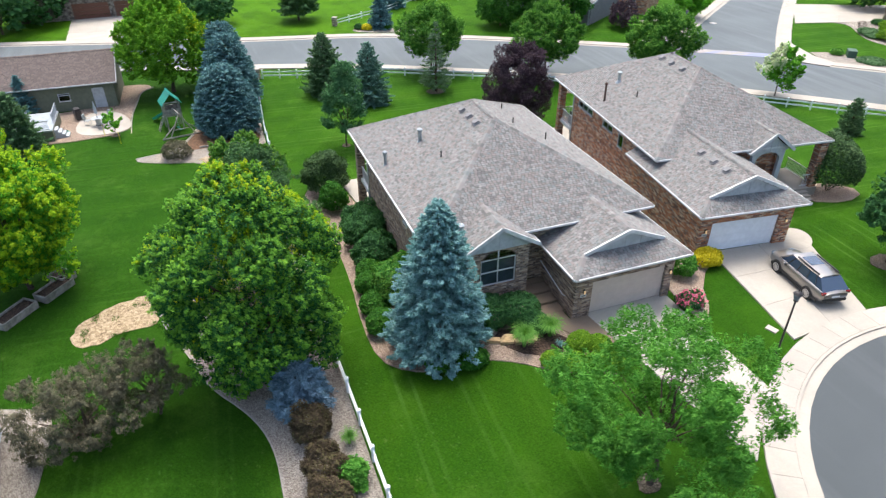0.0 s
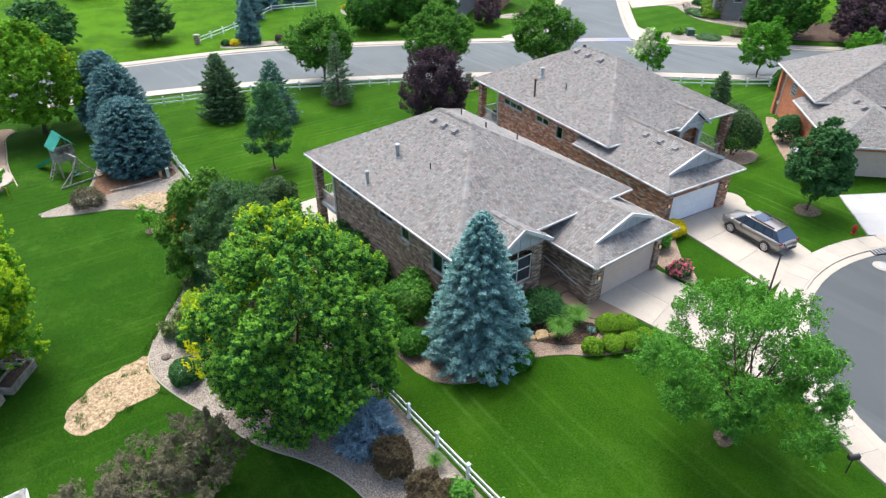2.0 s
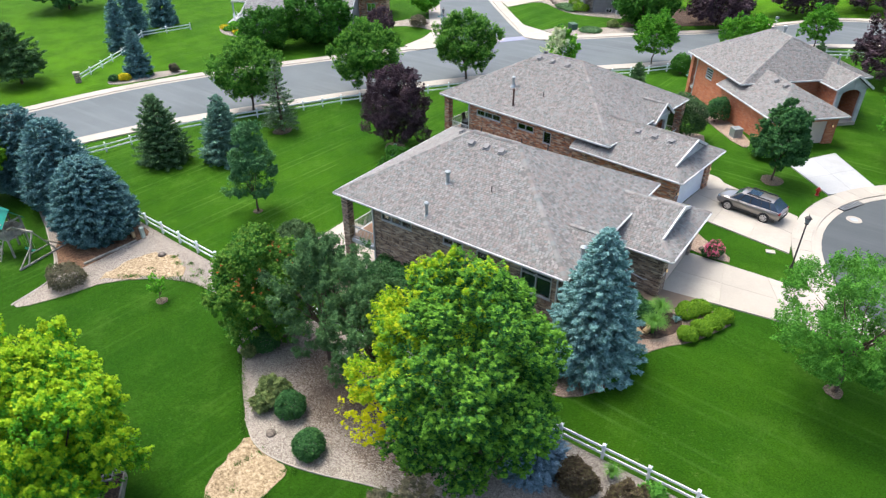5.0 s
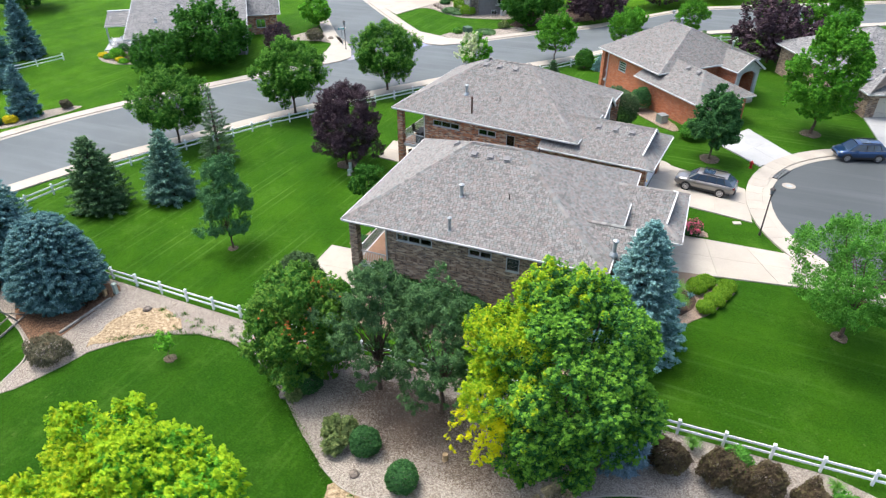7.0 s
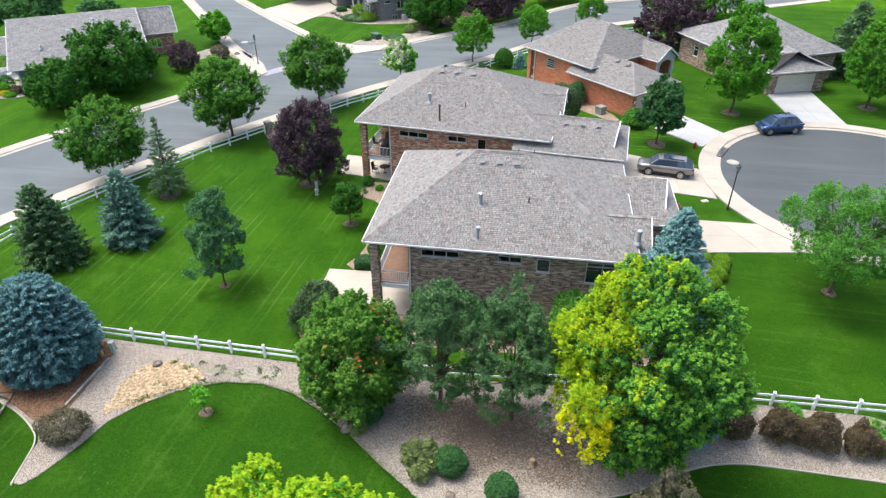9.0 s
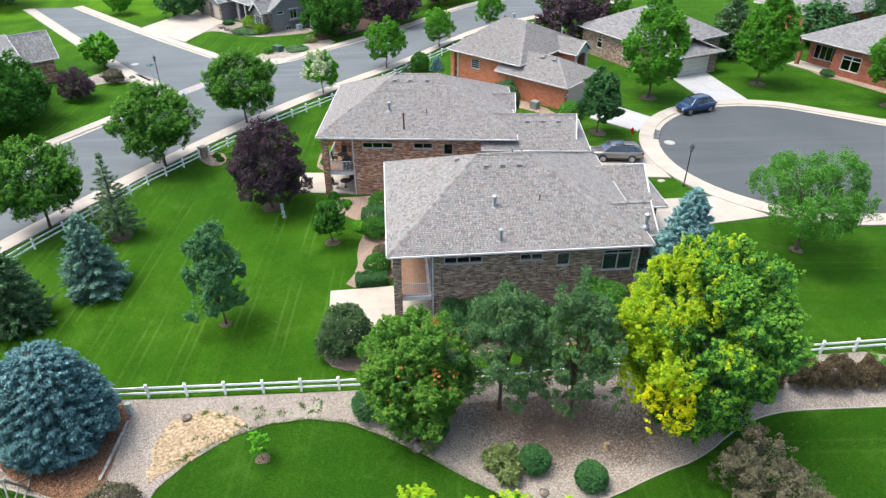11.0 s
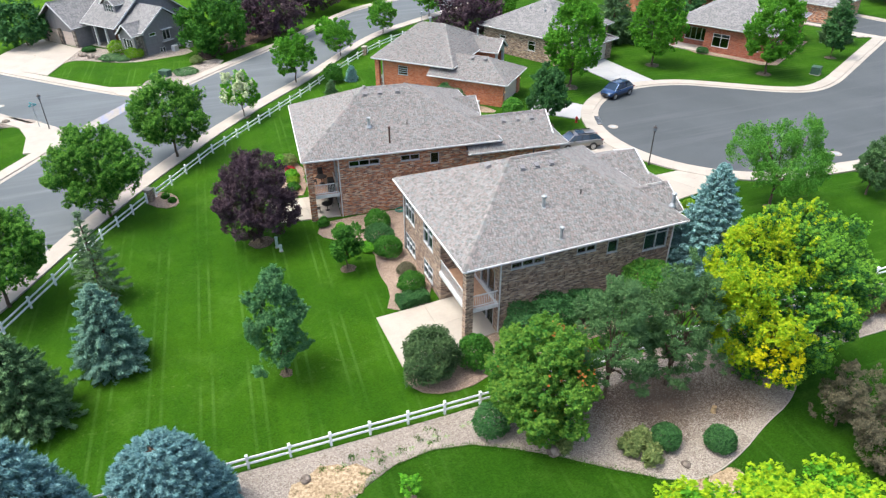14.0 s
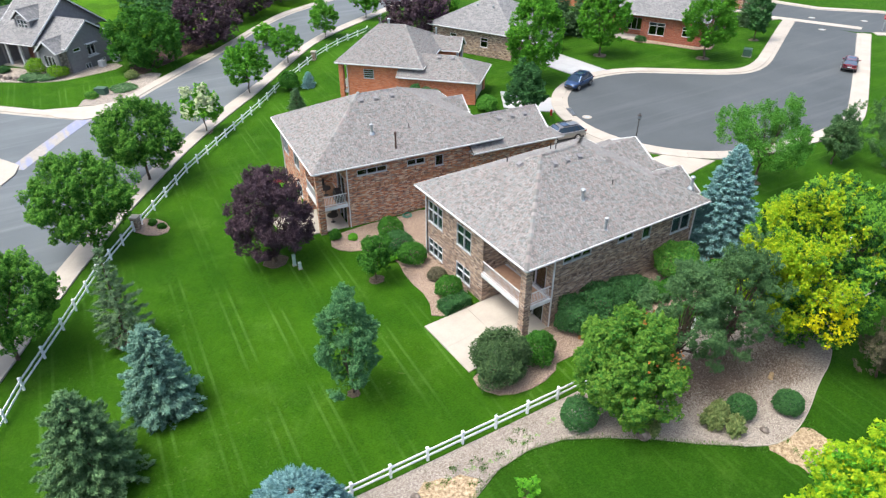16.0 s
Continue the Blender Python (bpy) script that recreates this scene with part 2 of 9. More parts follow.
BRICK_MIX = brick_material("red_brown_brick", [(0.15, 0.080, 0.060), (0.42, 0.165, 0.082), (0.56, 0.36, 0.235), (0.30, 0.21, 0.165), (0.50, 0.205, 0.095), (0.62, 0.45, 0.32), (0.33, 0.125, 0.066)], (0.34, 0.28, 0.24))
BRICK_ORANGE = brick_material("orange_brick", [(0.36, 0.115, 0.055), (0.48, 0.17, 0.08), (0.42, 0.14, 0.065), (0.52, 0.21, 0.11)], (0.38, 0.26, 0.20))
SHINGLE = shingle_material("grey_brown_shingle", [(0.141, 0.138, 0.132), (0.203, 0.196, 0.188), (0.240, 0.207, 0.192), (0.176, 0.198, 0.194), (0.285, 0.276, 0.261), (0.192, 0.163, 0.153), (0.236, 0.243, 0.233)])
SHINGLE_BASE = plain("roof_underlay", (0.075, 0.072, 0.07), 0.9)
SHINGLE_FAR = shingle_material("grey_shingle", [(0.165, 0.168, 0.168), (0.215, 0.217, 0.216), (0.255, 0.254, 0.250)])
SHINGLE_BROWN = shingle_material("brown_shingle", [(0.115, 0.088, 0.078), (0.14, 0.107, 0.094), (0.165, 0.126, 0.11)])
WHITE = plain("white_trim", (0.60, 0.61, 0.61), 0.5)
VINYL = plain("white_vinyl", (0.80, 0.82, 0.84), 0.35, vary=0.06)
TRIM = plain("grey_trim", (0.46, 0.48, 0.50), 0.6)
TAUPE = plain("taupe_door_paint", (0.56, 0.475, 0.41), 0.55, vary=0.05)
DOOR_WHITE = plain("white_door_paint", (0.85, 0.88, 0.92), 0.5, vary=0.05)
DOOR_BROWN = plain("brown_door_paint", (0.16, 0.07, 0.045), 0.5)
METAL = plain("galvanised_metal", (0.36, 0.40, 0.42), 0.45, 0.6)
METAL_DARK = plain("dark_metal", (0.05, 0.045, 0.045), 0.45, 0.3)
METAL_BROWN = plain("brown_metal", (0.10, 0.06, 0.05), 0.5, 0.2)
VENT = plain("vent_paint", (0.20, 0.20, 0.205), 0.6)
GLASS = glass_material()
BLIND = plain("window_blind", (0.15, 0.185, 0.215), 0.8)
# sheet colour behind dark panes; on the back wall it paints reflected sky
TEAL_BACKING = plain("teal_pane_backing", (0.06, 0.12, 0.12), 0.7)
WIN_GREY = plain("grey_window_frame", (0.44, 0.46, 0.47), 0.5)
SOLDIER_TAN = single_brick_material("tan_soldier_brick", [(0.13, 0.09, 0.07), (0.26, 0.18, 0.135), (0.38, 0.28, 0.205), (0.21, 0.165, 0.14)])
SOLDIER_RED = single_brick_material("red_soldier_brick", [(0.17, 0.09, 0.065), (0.37, 0.16, 0.085), (0.44, 0.26, 0.16), (0.28, 0.14, 0.08)])
DECK = plain("deck_board_tan", (0.42, 0.26, 0.17), 0.7)
OLIVE = plain("olive_siding", (0.155, 0.165, 0.115), 0.75)
GREY_SIDING = plain("grey_siding", (0.205, 0.20, 0.205), 0.75)
STONE = gravel_material("rubble_stone", (0.42, 0.36, 0.30), (0.28, 0.24, 0.20), (0.15, 0.12, 0.10), 3.0)
BARK = plain("bark", (0.13, 0.095, 0.07), 0.95, vary=0.4, scale=8)
TIMBER = plain("weathered_timber", (0.36, 0.335, 0.29), 0.85, vary=0.3)
STONE_TAN = plain("sandstone", (0.55, 0.40, 0.22), 0.85, vary=0.3)
RUBBER = plain("tyre_rubber", (0.025, 0.025, 0.027), 0.8)
GREEN_PLASTIC = plain("green_plastic", (0.01, 0.22, 0.16), 0.4)
GREEN_BOX = plain("green_utility_paint", (0.05, 0.10, 0.07), 0.5)
PALE_GREEN = plain("pale_green_plastic", (0.42, 0.52, 0.46), 0.5)
RED_PAINT = plain("red_paint", (0.35, 0.02, 0.02), 0.4)
LAMP_GLASS = plain("lamp_glass", (0.14, 0.17, 0.20), 0.15)
TEAL_SIGN = plain("teal_sign_paint", (0.0, 0.26, 0.30), 0.4)
SIGN_RED = plain("red_sign_paint", (0.45, 0.02, 0.03), 0.4)
BRICK_DARK_RED = brick_material("dark_red_brick", [(0.20, 0.065, 0.04), (0.29, 0.095, 0.055), (0.36, 0.125, 0.07), (0.25, 0.085, 0.055)], (0.30, 0.22, 0.18))

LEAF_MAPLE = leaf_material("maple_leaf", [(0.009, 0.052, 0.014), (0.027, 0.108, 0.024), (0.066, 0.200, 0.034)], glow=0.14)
# the _TIP tones put the highlights on shoot ends into the leaf colour
LEAF_MAPLE_TIP = leaf_material("lit_tip_maple_leaf", [(0.054, 0.160, 0.022), (0.110, 0.270, 0.030), (0.200, 0.405, 0.038)], glow=0.28)
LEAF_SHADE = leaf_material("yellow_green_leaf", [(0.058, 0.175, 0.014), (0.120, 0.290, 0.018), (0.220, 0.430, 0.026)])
LEAF_YELLOW = leaf_material("yellow_maple_leaf", [(0.085, 0.24, 0.012), (0.20, 0.37, 0.014), (0.34, 0.46, 0.016), (0.52, 0.53, 0.018)], glow=0.4)
LEAF_GOLD = leaf_material("golden_leaf", [(0.34, 0.44, 0.008), (0.56, 0.57, 0.010), (0.74, 0.66, 0.012)], glow=0.5)
LEAF_UPRIGHT = leaf_material("light_maple_leaf", [(0.030, 0.126, 0.013), (0.070, 0.232, 0.020), (0.142, 0.365, 0.028)])
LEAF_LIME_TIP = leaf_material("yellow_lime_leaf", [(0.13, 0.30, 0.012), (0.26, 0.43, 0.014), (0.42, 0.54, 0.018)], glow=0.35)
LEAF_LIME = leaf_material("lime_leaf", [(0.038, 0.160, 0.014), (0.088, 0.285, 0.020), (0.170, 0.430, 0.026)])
LEAF_DARK = leaf_material("dark_green_leaf", [(0.020, 0.070, 0.026), (0.042, 0.122, 0.040), (0.078, 0.195, 0.058)])
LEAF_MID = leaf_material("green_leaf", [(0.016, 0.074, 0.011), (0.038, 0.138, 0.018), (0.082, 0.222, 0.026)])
LEAF_MID_TIP = leaf_material("lit_tip_green_leaf", [(0.046, 0.150, 0.020), (0.090, 0.230, 0.030), (0.145, 0.305, 0.042)])
LEAF_LOCUST = leaf_material("locust_leaf", [(0.036, 0.140, 0.020), (0.070, 0.215, 0.028), (0.125, 0.31, 0.046)])
LEAF_PLUM = leaf_material("purple_leaf", [(0.026, 0.016, 0.024), (0.054, 0.034, 0.047), (0.108, 0.074, 0.090)], glow=0.15)
LEAF_SMOKE = leaf_material("brown_purple_leaf", [(0.052, 0.054, 0.036), (0.094, 0.090, 0.058), (0.155, 0.142, 0.092)], glow=0.2)
LEAF_BARBERRY = leaf_material("barberry_leaf", [(0.024, 0.017, 0.012), (0.055, 0.040, 0.026), (0.092, 0.070, 0.042), (0.098, 0.098, 0.036)], glow=0.15)
MULCH_RED = gravel_material("red_bark_mulch", (0.34, 0.20, 0.11), (0.24, 0.13, 0.07), (0.13, 0.07, 0.04), 14.0)
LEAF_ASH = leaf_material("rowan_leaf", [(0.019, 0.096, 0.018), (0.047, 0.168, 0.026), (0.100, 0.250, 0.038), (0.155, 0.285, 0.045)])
LEAF_ASH_TIP = leaf_material("lit_tip_rowan_leaf", [(0.042, 0.128, 0.018), (0.082, 0.200, 0.025), (0.150, 0.262, 0.034)])
NEEDLE_BLUE = leaf_material("blue_needles", [(0.082, 0.185, 0.185), (0.155, 0.300, 0.300), (0.255, 0.430, 0.425)], glow=0.1)
NEEDLE_DEEP = leaf_material("deep_blue_needles", [(0.050, 0.122, 0.130), (0.100, 0.208, 0.218), (0.182, 0.325, 0.335)], glow=0.1)
NEEDLE_GREEN = leaf_material("green_needles", [(0.046, 0.104, 0.045), (0.084, 0.166, 0.072), (0.145, 0.248, 0.110)], glow=0.15)
NEEDLE_PALE = leaf_material("pale_needles", [(0.056, 0.108, 0.056), (0.098, 0.168, 0.085), (0.160, 0.240, 0.122)], glow=0.1)
NEEDLE_PINE = leaf_material("pine_needles", [(0.034, 0.088, 0.036), (0.066, 0.142, 0.054), (0.116, 0.215, 0.082)], glow=0.2)
LEAF_GREY = leaf_material("grey_green_leaf", [(0.032, 0.105, 0.042), (0.064, 0.17, 0.068), (0.12, 0.255, 0.105)])
NEEDLE_JUNIPER = leaf_material("juniper_needles", [(0.024, 0.054, 0.022), (0.048, 0.094, 0.036), (0.092, 0.152, 0.058)], glow=0.15)
LEAF_BOX = leaf_material("box_leaf", [(0.055, 0.14, 0.010), (0.115, 0.24, 0.016), (0.21, 0.35, 0.026)])
NEEDLE_ICE = leaf_material("ice_blue_needles", [(0.085, 0.155, 0.21), (0.165, 0.265, 0.34), (0.29, 0.41, 0.50)], glow=0.1)
NEEDLE_TEAL = leaf_material("teal_needles", [(0.062, 0.140, 0.104), (0.122, 0.240, 0.182), (0.215, 0.355, 0.270)], glow=0.1)
SAGE = leaf_material("sage_leaf", [(0.06, 0.105, 0.035), (0.13, 0.18, 0.06), (0.22, 0.26, 0.10)], glow=0.2)
NEEDLE_LITTER = leaf_material("pine_litter_needle", [(0.070, 0.052, 0.040), (0.12, 0.092, 0.070), (0.18, 0.142, 0.108)], glow=0.0)
DOOR_PALE = plain("pale_door_paint", (0.52, 0.50, 0.44), 0.55, vary=0.05)
PETAL_PINK = leaf_material("pink_petals", [(0.50, 0.05, 0.13), (0.70, 0.13, 0.24), (0.78, 0.28, 0.38)], glow=0.2)
PETAL_YELLOW = leaf_material("yellow_flowers", [(0.30, 0.26, 0.01), (0.55, 0.46, 0.015), (0.65, 0.55, 0.03)], glow=0.2)
BLADE = leaf_material("grass_blade", [(0.06, 0.17, 0.03), (0.12, 0.28, 0.05), (0.20, 0.40, 0.09)], glow=0.3)

# ---- building blocks ----


class MB:
    """Collects vertices and faces of one mesh."""

    def __init__(self):
        self.v, self.f = [], []

    def poly(self, *pts):
        n = len(self.v)
        self.v += [tuple(p) for p in pts]
        self.f.append(tuple(range(n, n + len(pts))))

    def obox(self, c, ax, ay, az):
        """A box from its centre and three half-axes."""
        n = len(self.v)
        c, ax, ay, az = Vector(c), Vector(ax), Vector(ay), Vector(az)
        for k in (-1, 1):
            for i, j in ((-1, -1), (1, -1), (1, 1), (-1, 1)):
                self.v.append(tuple(c + ax * i + ay * j + az * k))
        self.f += [(n + 3, n + 2, n + 1, n), (n + 4, n + 5, n + 6, n + 7)]
        self.f += [(n + i, n + (i + 1) % 4, n + 4 + (i + 1) % 4, n + 4 + i) for i in range(4)]

    def box(self, x0, x1, y0, y1, z0, z1):
        self.obox(((x0 + x1) / 2, (y0 + y1) / 2, (z0 + z1) / 2), ((x1 - x0) / 2, 0, 0), (0, (y1 - y0) / 2, 0), (0, 0, (z1 - z0) / 2))

    def beam(self, p, q, w, h):
        """A bar of width w and height h from p to q."""
        p, q = Vector(p), Vector(q)
        d = q - p
        side = d.cross((0, 0, 1))
        side = side.normalized() if side.length > 1e-4 else Vector((1, 0, 0))
        self.obox((p + q) / 2, d / 2, side * w / 2, side.cross(d).normalized() * h / 2)

    def cyl(self, p, q, r0, r1=None, n=8, cap=True):
        p, q = Vector(p), Vector(q)
        r1 = r0 if r1 is None else r1
        m = (q - p).to_track_quat("Z", "Y").to_matrix()
        s = len(self.v)
        for c, r in ((p, r0), (q, r1)):
            for i in range(n):
                t = 2 * math.pi * i / n
                self.v.append(tuple(c + m @ Vector((r * math.cos(t), r * math.sin(t), 0))))
        self.f += [(s + i, s + (i + 1) % n, s + n + (i + 1) % n, s + n + i) for i in range(n)]
        if cap:
            self.f += [tuple(range(s + n - 1, s - 1, -1)), tuple(range(s + n, s + 2 * n))]

    def lathe(self, c, rings, n=12):
        """Rings of (radius, height) round a vertical axis at c."""
        s = len(self.v)
        for r, z in rings:
            for i in range(n):
                t = 2 * math.pi * i / n
                self.v.append((c[0] + r * math.cos(t), c[1] + r * math.sin(t), c[2] + z))
        for k in range(len(rings) - 1):
            self.f += [(s + k * n + i, s + k * n + (i + 1) % n, s + (k + 1) * n + (i + 1) % n, s + (k + 1) * n + i) for i in range(n)]
        self.f.append(tuple(range(s + (len(rings) - 1) * n, s + len(rings) * n)))
        self.f.append(tuple(range(s + n - 1, s - 1, -1)))

    def mesh(self, name, mat, smooth=False):
        me = bpy.data.meshes.new(name)
        me.from_pydata(self.v, [], self.f)
        me.materials.append(mat)
        if smooth:
            me.shade_smooth()
        me.update()
        return me


def part(name, mb, mat, parent=None, label="", smooth=False):
    """Links a mesh as one object, under a thing or a part where one is given."""
    ob = new(name, mb.mesh(name, mat, smooth) if isinstance(mb, MB) else mb)
    ob.parent = parent
    if label:
        ob["label"] = label
    return ob


def thing(name, m, label, category, group="", kind=""):
    ob = new(name)
    ob.matrix_world = m
    ob.empty_display_size = 0.2
    return tagged(ob, label, category, group, kind)


def cards(name, centre, along, across, mat):
    """A mesh of many small pointed leaves: centres, half-lengths and half-widths as arrays of vectors."""
    n = len(centre)
    v = np.stack([centre - along + across, centre + along, centre - along - across], 1).reshape(-1, 3)
    me = bpy.data.meshes.new(name)
    me.vertices.add(3 * n)
    me.loops.add(3 * n)
    me.polygons.add(n)
    me.vertices.foreach_set("co", v.astype(np.float32).ravel())
    me.loops.foreach_set("vertex_index", np.arange(3 * n, dtype=np.int32))
    me.polygons.foreach_set("loop_start", np.arange(0, 3 * n, 3, dtype=np.int32))
    me.materials.append(mat)
    me.update(calc_edges=True)
    return me


def unit(v):
    return v / (np.linalg.norm(v, axis=-1, keepdims=True) + 1e-9)


def smooth01(a, b, v):
    t = min(1.0, max(0.0, (v - a) / (b - a)))
    return t * t * (3 - 2 * t)


def gz(x, y):
    """The height of the ground: the back lawns lie two metres below the turning circle."""
    return -0.5 + 2.0 * smooth01(0, 19, x) * smooth01(-14, 6, y)


def on_ground(x, y, turn=0.0, scale=1.0, sink=0.0):
    return pose(x, y, gz(x, y) - sink, 0, 0, turn) @ Matrix.Scale(scale, 4)


def sheet(name, outline, lift, mat, step=2.0, skirt=0.25, parent=None):
    """A level-following slab over the ground, from its outline."""
    bm = bmesh.new()
    bm.faces.new([bm.verts.new((x, y, 0)) for x, y in outline])
    xs, ys = [p[0] for p in outline], [p[1] for p in outline]
    for lo, hi, no in ((min(xs), max(xs), (1, 0, 0)), (min(ys), max(ys), (0, 1, 0))):
        k = math.ceil(lo / step) * step
        while k < hi:
            bmesh.ops.bisect_plane(bm, geom=bm.verts[:] + bm.edges[:] + bm.faces[:], plane_co=Vector(no) * k, plane_no=no)
            k += step
    for f in bm.faces:
        if f.normal.z < 0:
            f.normal_flip()
    for v in bm.verts:
        v.co.z = gz(v.co.x, v.co.y) + lift
    rim = [ed for ed in bm.edges if ed.is_boundary]
    made = bmesh.ops.extrude_edge_only(bm, edges=rim)["geom"]
    for v in made:
        if isinstance(v, bmesh.types.BMVert):
            v.co.z -= skirt
    bmesh.ops.triangulate(bm, faces=[f for f in bm.faces if len(f.verts) > 4])
    bmesh.ops.recalc_face_normals(bm, faces=bm.faces[:])
    me = bpy.data.meshes.new(name)
    bm.to_mesh(me)
    bm.free()
    me.materials.append(mat)
    ob = new(name, me)
    ob.parent = parent
    return ob


def resample(line, step):
    out = []
    for (x0, y0), (x1, y1) in zip(line, line[1:]):
        n = max(1, round(math.hypot(x1 - x0, y1 - y0) / step))
        out += [(x0 + (x1 - x0) * i / n, y0 + (y1 - y0) * i / n) for i in range(n)]
    return out + [line[-1]]


def rounded(line, times=2):
    """Corner cutting: a smoother way through the same points."""
    for _ in range(times):
        out = [line[0]]
        for p, q in zip(line, line[1:]):
            out += [(0.75 * p[0] + 0.25 * q[0], 0.75 * p[1] + 0.25 * q[1]), (0.25 * p[0] + 0.75 * q[0], 0.25 * p[1] + 0.75 * q[1])]
        line = out + [line[-1]]
    return line


def rounded_ring(line, times=2):
    for _ in range(times):
        out = []
        for p, q in zip(line, line[1:] + line[:1]):
            out += [(0.75 * p[0] + 0.25 * q[0], 0.75 * p[1] + 0.25 * q[1]), (0.25 * p[0] + 0.75 * q[0], 0.25 * p[1] + 0.75 * q[1])]
        line = out
    return line


def ragged(ring, seed, amount=0.16):
    """A ring with an uneven, broken edge."""
    rnd = random.Random(seed)
    return [(x + rnd.uniform(-amount, amount), y + rnd.uniform(-amount, amount)) for x, y in resample(ring + ring[:1], 0.4)[:-1]]


def offset(line, d):
    """The line moved d metres to its left."""
    out = []
    for i, (x, y) in enumerate(line):
        (xa, ya), (xb, yb) = line[max(0, i - 1)], line[min(len(line) - 1, i + 1)]
        n = math.hypot(xb - xa, yb - ya) or 1
        out.append((x - (yb - ya) / n * d, y + (xb - xa) / n * d))
    return out


def strip(mb, line, d0, d1, lift, thick):
    """A band along a line, from d0 to d1 metres to its left, with its rims."""
    a, b = offset(line, d0), offset(line, d1)
    pa = [(x, y, gz(x, y) + lift) for x, y in a]
    pb = [(x, y, gz(x, y) + lift) for x, y in b]
    low = lambda p: (p[0], p[1], p[2] - thick)
    for i in range(len(line) - 1):
        mb.poly(pa[i], pa[i + 1], pb[i + 1], pb[i])
        mb.poly(low(pa[i]), low(pa[i + 1]), pa[i + 1], pa[i])
        mb.poly(pb[i], pb[i + 1], low(pb[i + 1]), low(pb[i]))
    for i in (0, -1):
        mb.poly(pa[i], pb[i], low(pb[i]), low(pa[i]))


def slabs(parent, line, d0, d1, lift, length, mat):
    """Pavement slabs, each a part of its own, with narrow open joints."""
    line = resample(line, 0.5)
    a, b = offset(line, d0), offset(line, d1)
    k = max(1, round(length / 0.5))
    up = lambda p: (p[0], p[1], gz(*p) + lift)
    low = lambda p: (p[0], p[1], p[2] - 0.14)
    for i in range(0, len(line) - 1, k):
        pa, pb = [up(p) for p in a[i : i + k + 1]], [up(p) for p in b[i : i + k + 1]]
        pa[-1], pb[-1] = [tuple(np.array(q[-1]) + 0.03 * (np.array(q[-2]) - np.array(q[-1]))) for q in (pa, pb)]
        mb = MB()
        for n in range(len(pa) - 1):
            mb.poly(pa[n], pa[n + 1], pb[n + 1], pb[n])
            mb.poly(low(pa[n]), low(pa[n + 1]), pa[n + 1], pa[n])
            mb.poly(pb[n], pb[n + 1], low(pb[n + 1]), low(pb[n]))
        for n in (0, -1):
            mb.poly(pa[n], pb[n], low(pb[n]), low(pa[n]))
        part("slab", mb, mat, parent)


# ---- ground, streets and paving ----
bm = bmesh.new()
xs = [-420, -260, -160, -110] + list(range(-86, 112, 2)) + [130, 180, 280, 440]
ys = [-320, -200, -120, -70] + list(range(-46, 122, 2)) + [140, 190, 280, 440]
grid = [[bm.verts.new((x, y, gz(x, y))) for x in xs] for y in ys]
for j in range(len(ys) - 1):
    for i in range(len(xs) - 1):
        bm.faces.new((grid[j][i], grid[j][i + 1], grid[j + 1][i + 1], grid[j + 1][i]))
me = bpy.data.meshes.new("ground")
bm.to_mesh(me)
bm.free()
me.materials.append(GRASS)
me.shade_smooth()
tagged(new("ground", me), "mown green lawn over gently falling ground", "lawn", kind="structure")

NEAR = [(-52.5, -62), (-49.5, -40), (-46, -24), (-42, -12), (-38.5, 0), (-35.7, 8), (-32.8, 13.8), (-28.5, 21.6), (-24, 29.5), (-17.8, 38.8), (-9.3, 50), (7.3, 67.3), (22, 77.5), (60, 100)]
FAR_A = [(-65, -62), (-61, -42), (-57, -26), (-52.5, -12), (-49.5, -1), (-47.3, 10.5), (-44, 19.5), (-38, 30.5), (-32.5, 39.5), (-27.5, 47.5), (-27, 50)]
FAR_B = [(-19.5, 60.2), (-17, 60.5), (-13.8, 62.8), (-7.5, 69.5), (3.7, 80), (12.4, 86), (29.5, 95.5), (60, 113)]
SIDE_L = [(-27, 50), (-29, 53.5), (-35.6, 61), (-50.2, 80.6), (-66, 102)]
SIDE_R = [(-19.5, 60.2), (-22, 62.5), (-28.3, 68.6), (-42.7, 83.6), (-59, 102)]
near, far_a, far_b = rounded(NEAR), rounded(FAR_A), rounded(FAR_B)
side_l, side_r = rounded(SIDE_L), rounded(SIDE_R)
tagged(sheet("road_main", near + far_b[::-1] + side_r[1:] + side_l[::-1] + far_a[::-1][1:], 0.03, ASPHALT, 3.0, 0.05), "grey asphalt residential street, slightly worn", "street", kind="structure")

CX, CY, CR = 40.0, 22.2, 12.6
ring = [(CX + CR * math.cos(radians(t)), CY + CR * math.sin(radians(t))) for t in range(62, 276, 6)]
NORTH = [(88.5, 39.2), (80, 34.9), (70, 29.7), (63.5, 26.4), (58.5, 25.3), (54.6, 26.8), (50.4, 30.0)]
SOUTH = [(46, 9.0), (52.2, 9.2), (59.1, 12.4), (90, 29.4)]
kerb_line = rounded(NORTH, 2) + ring + rounded(SOUTH, 2)
tagged(sheet("road_circle", kerb_line[::-1] + [], 0.03, ASPHALT_DARK, 3.0, 0.05), "grey asphalt turning circle with faint tyre arcs", "street", kind="structure")
cross = [(82, 64), (88.5, 46), (86.9, 39), (90.6, 29.8), (94, 27.2), (104, 10), (114, 16), (106, 35), (99.5, 42), (97.5, 50.5), (93, 68)]
tagged(sheet("road_cross", cross, 0.034, ASPHALT_DARK, 4.0, 0.05), "grey asphalt cross street", "street", kind="structure")

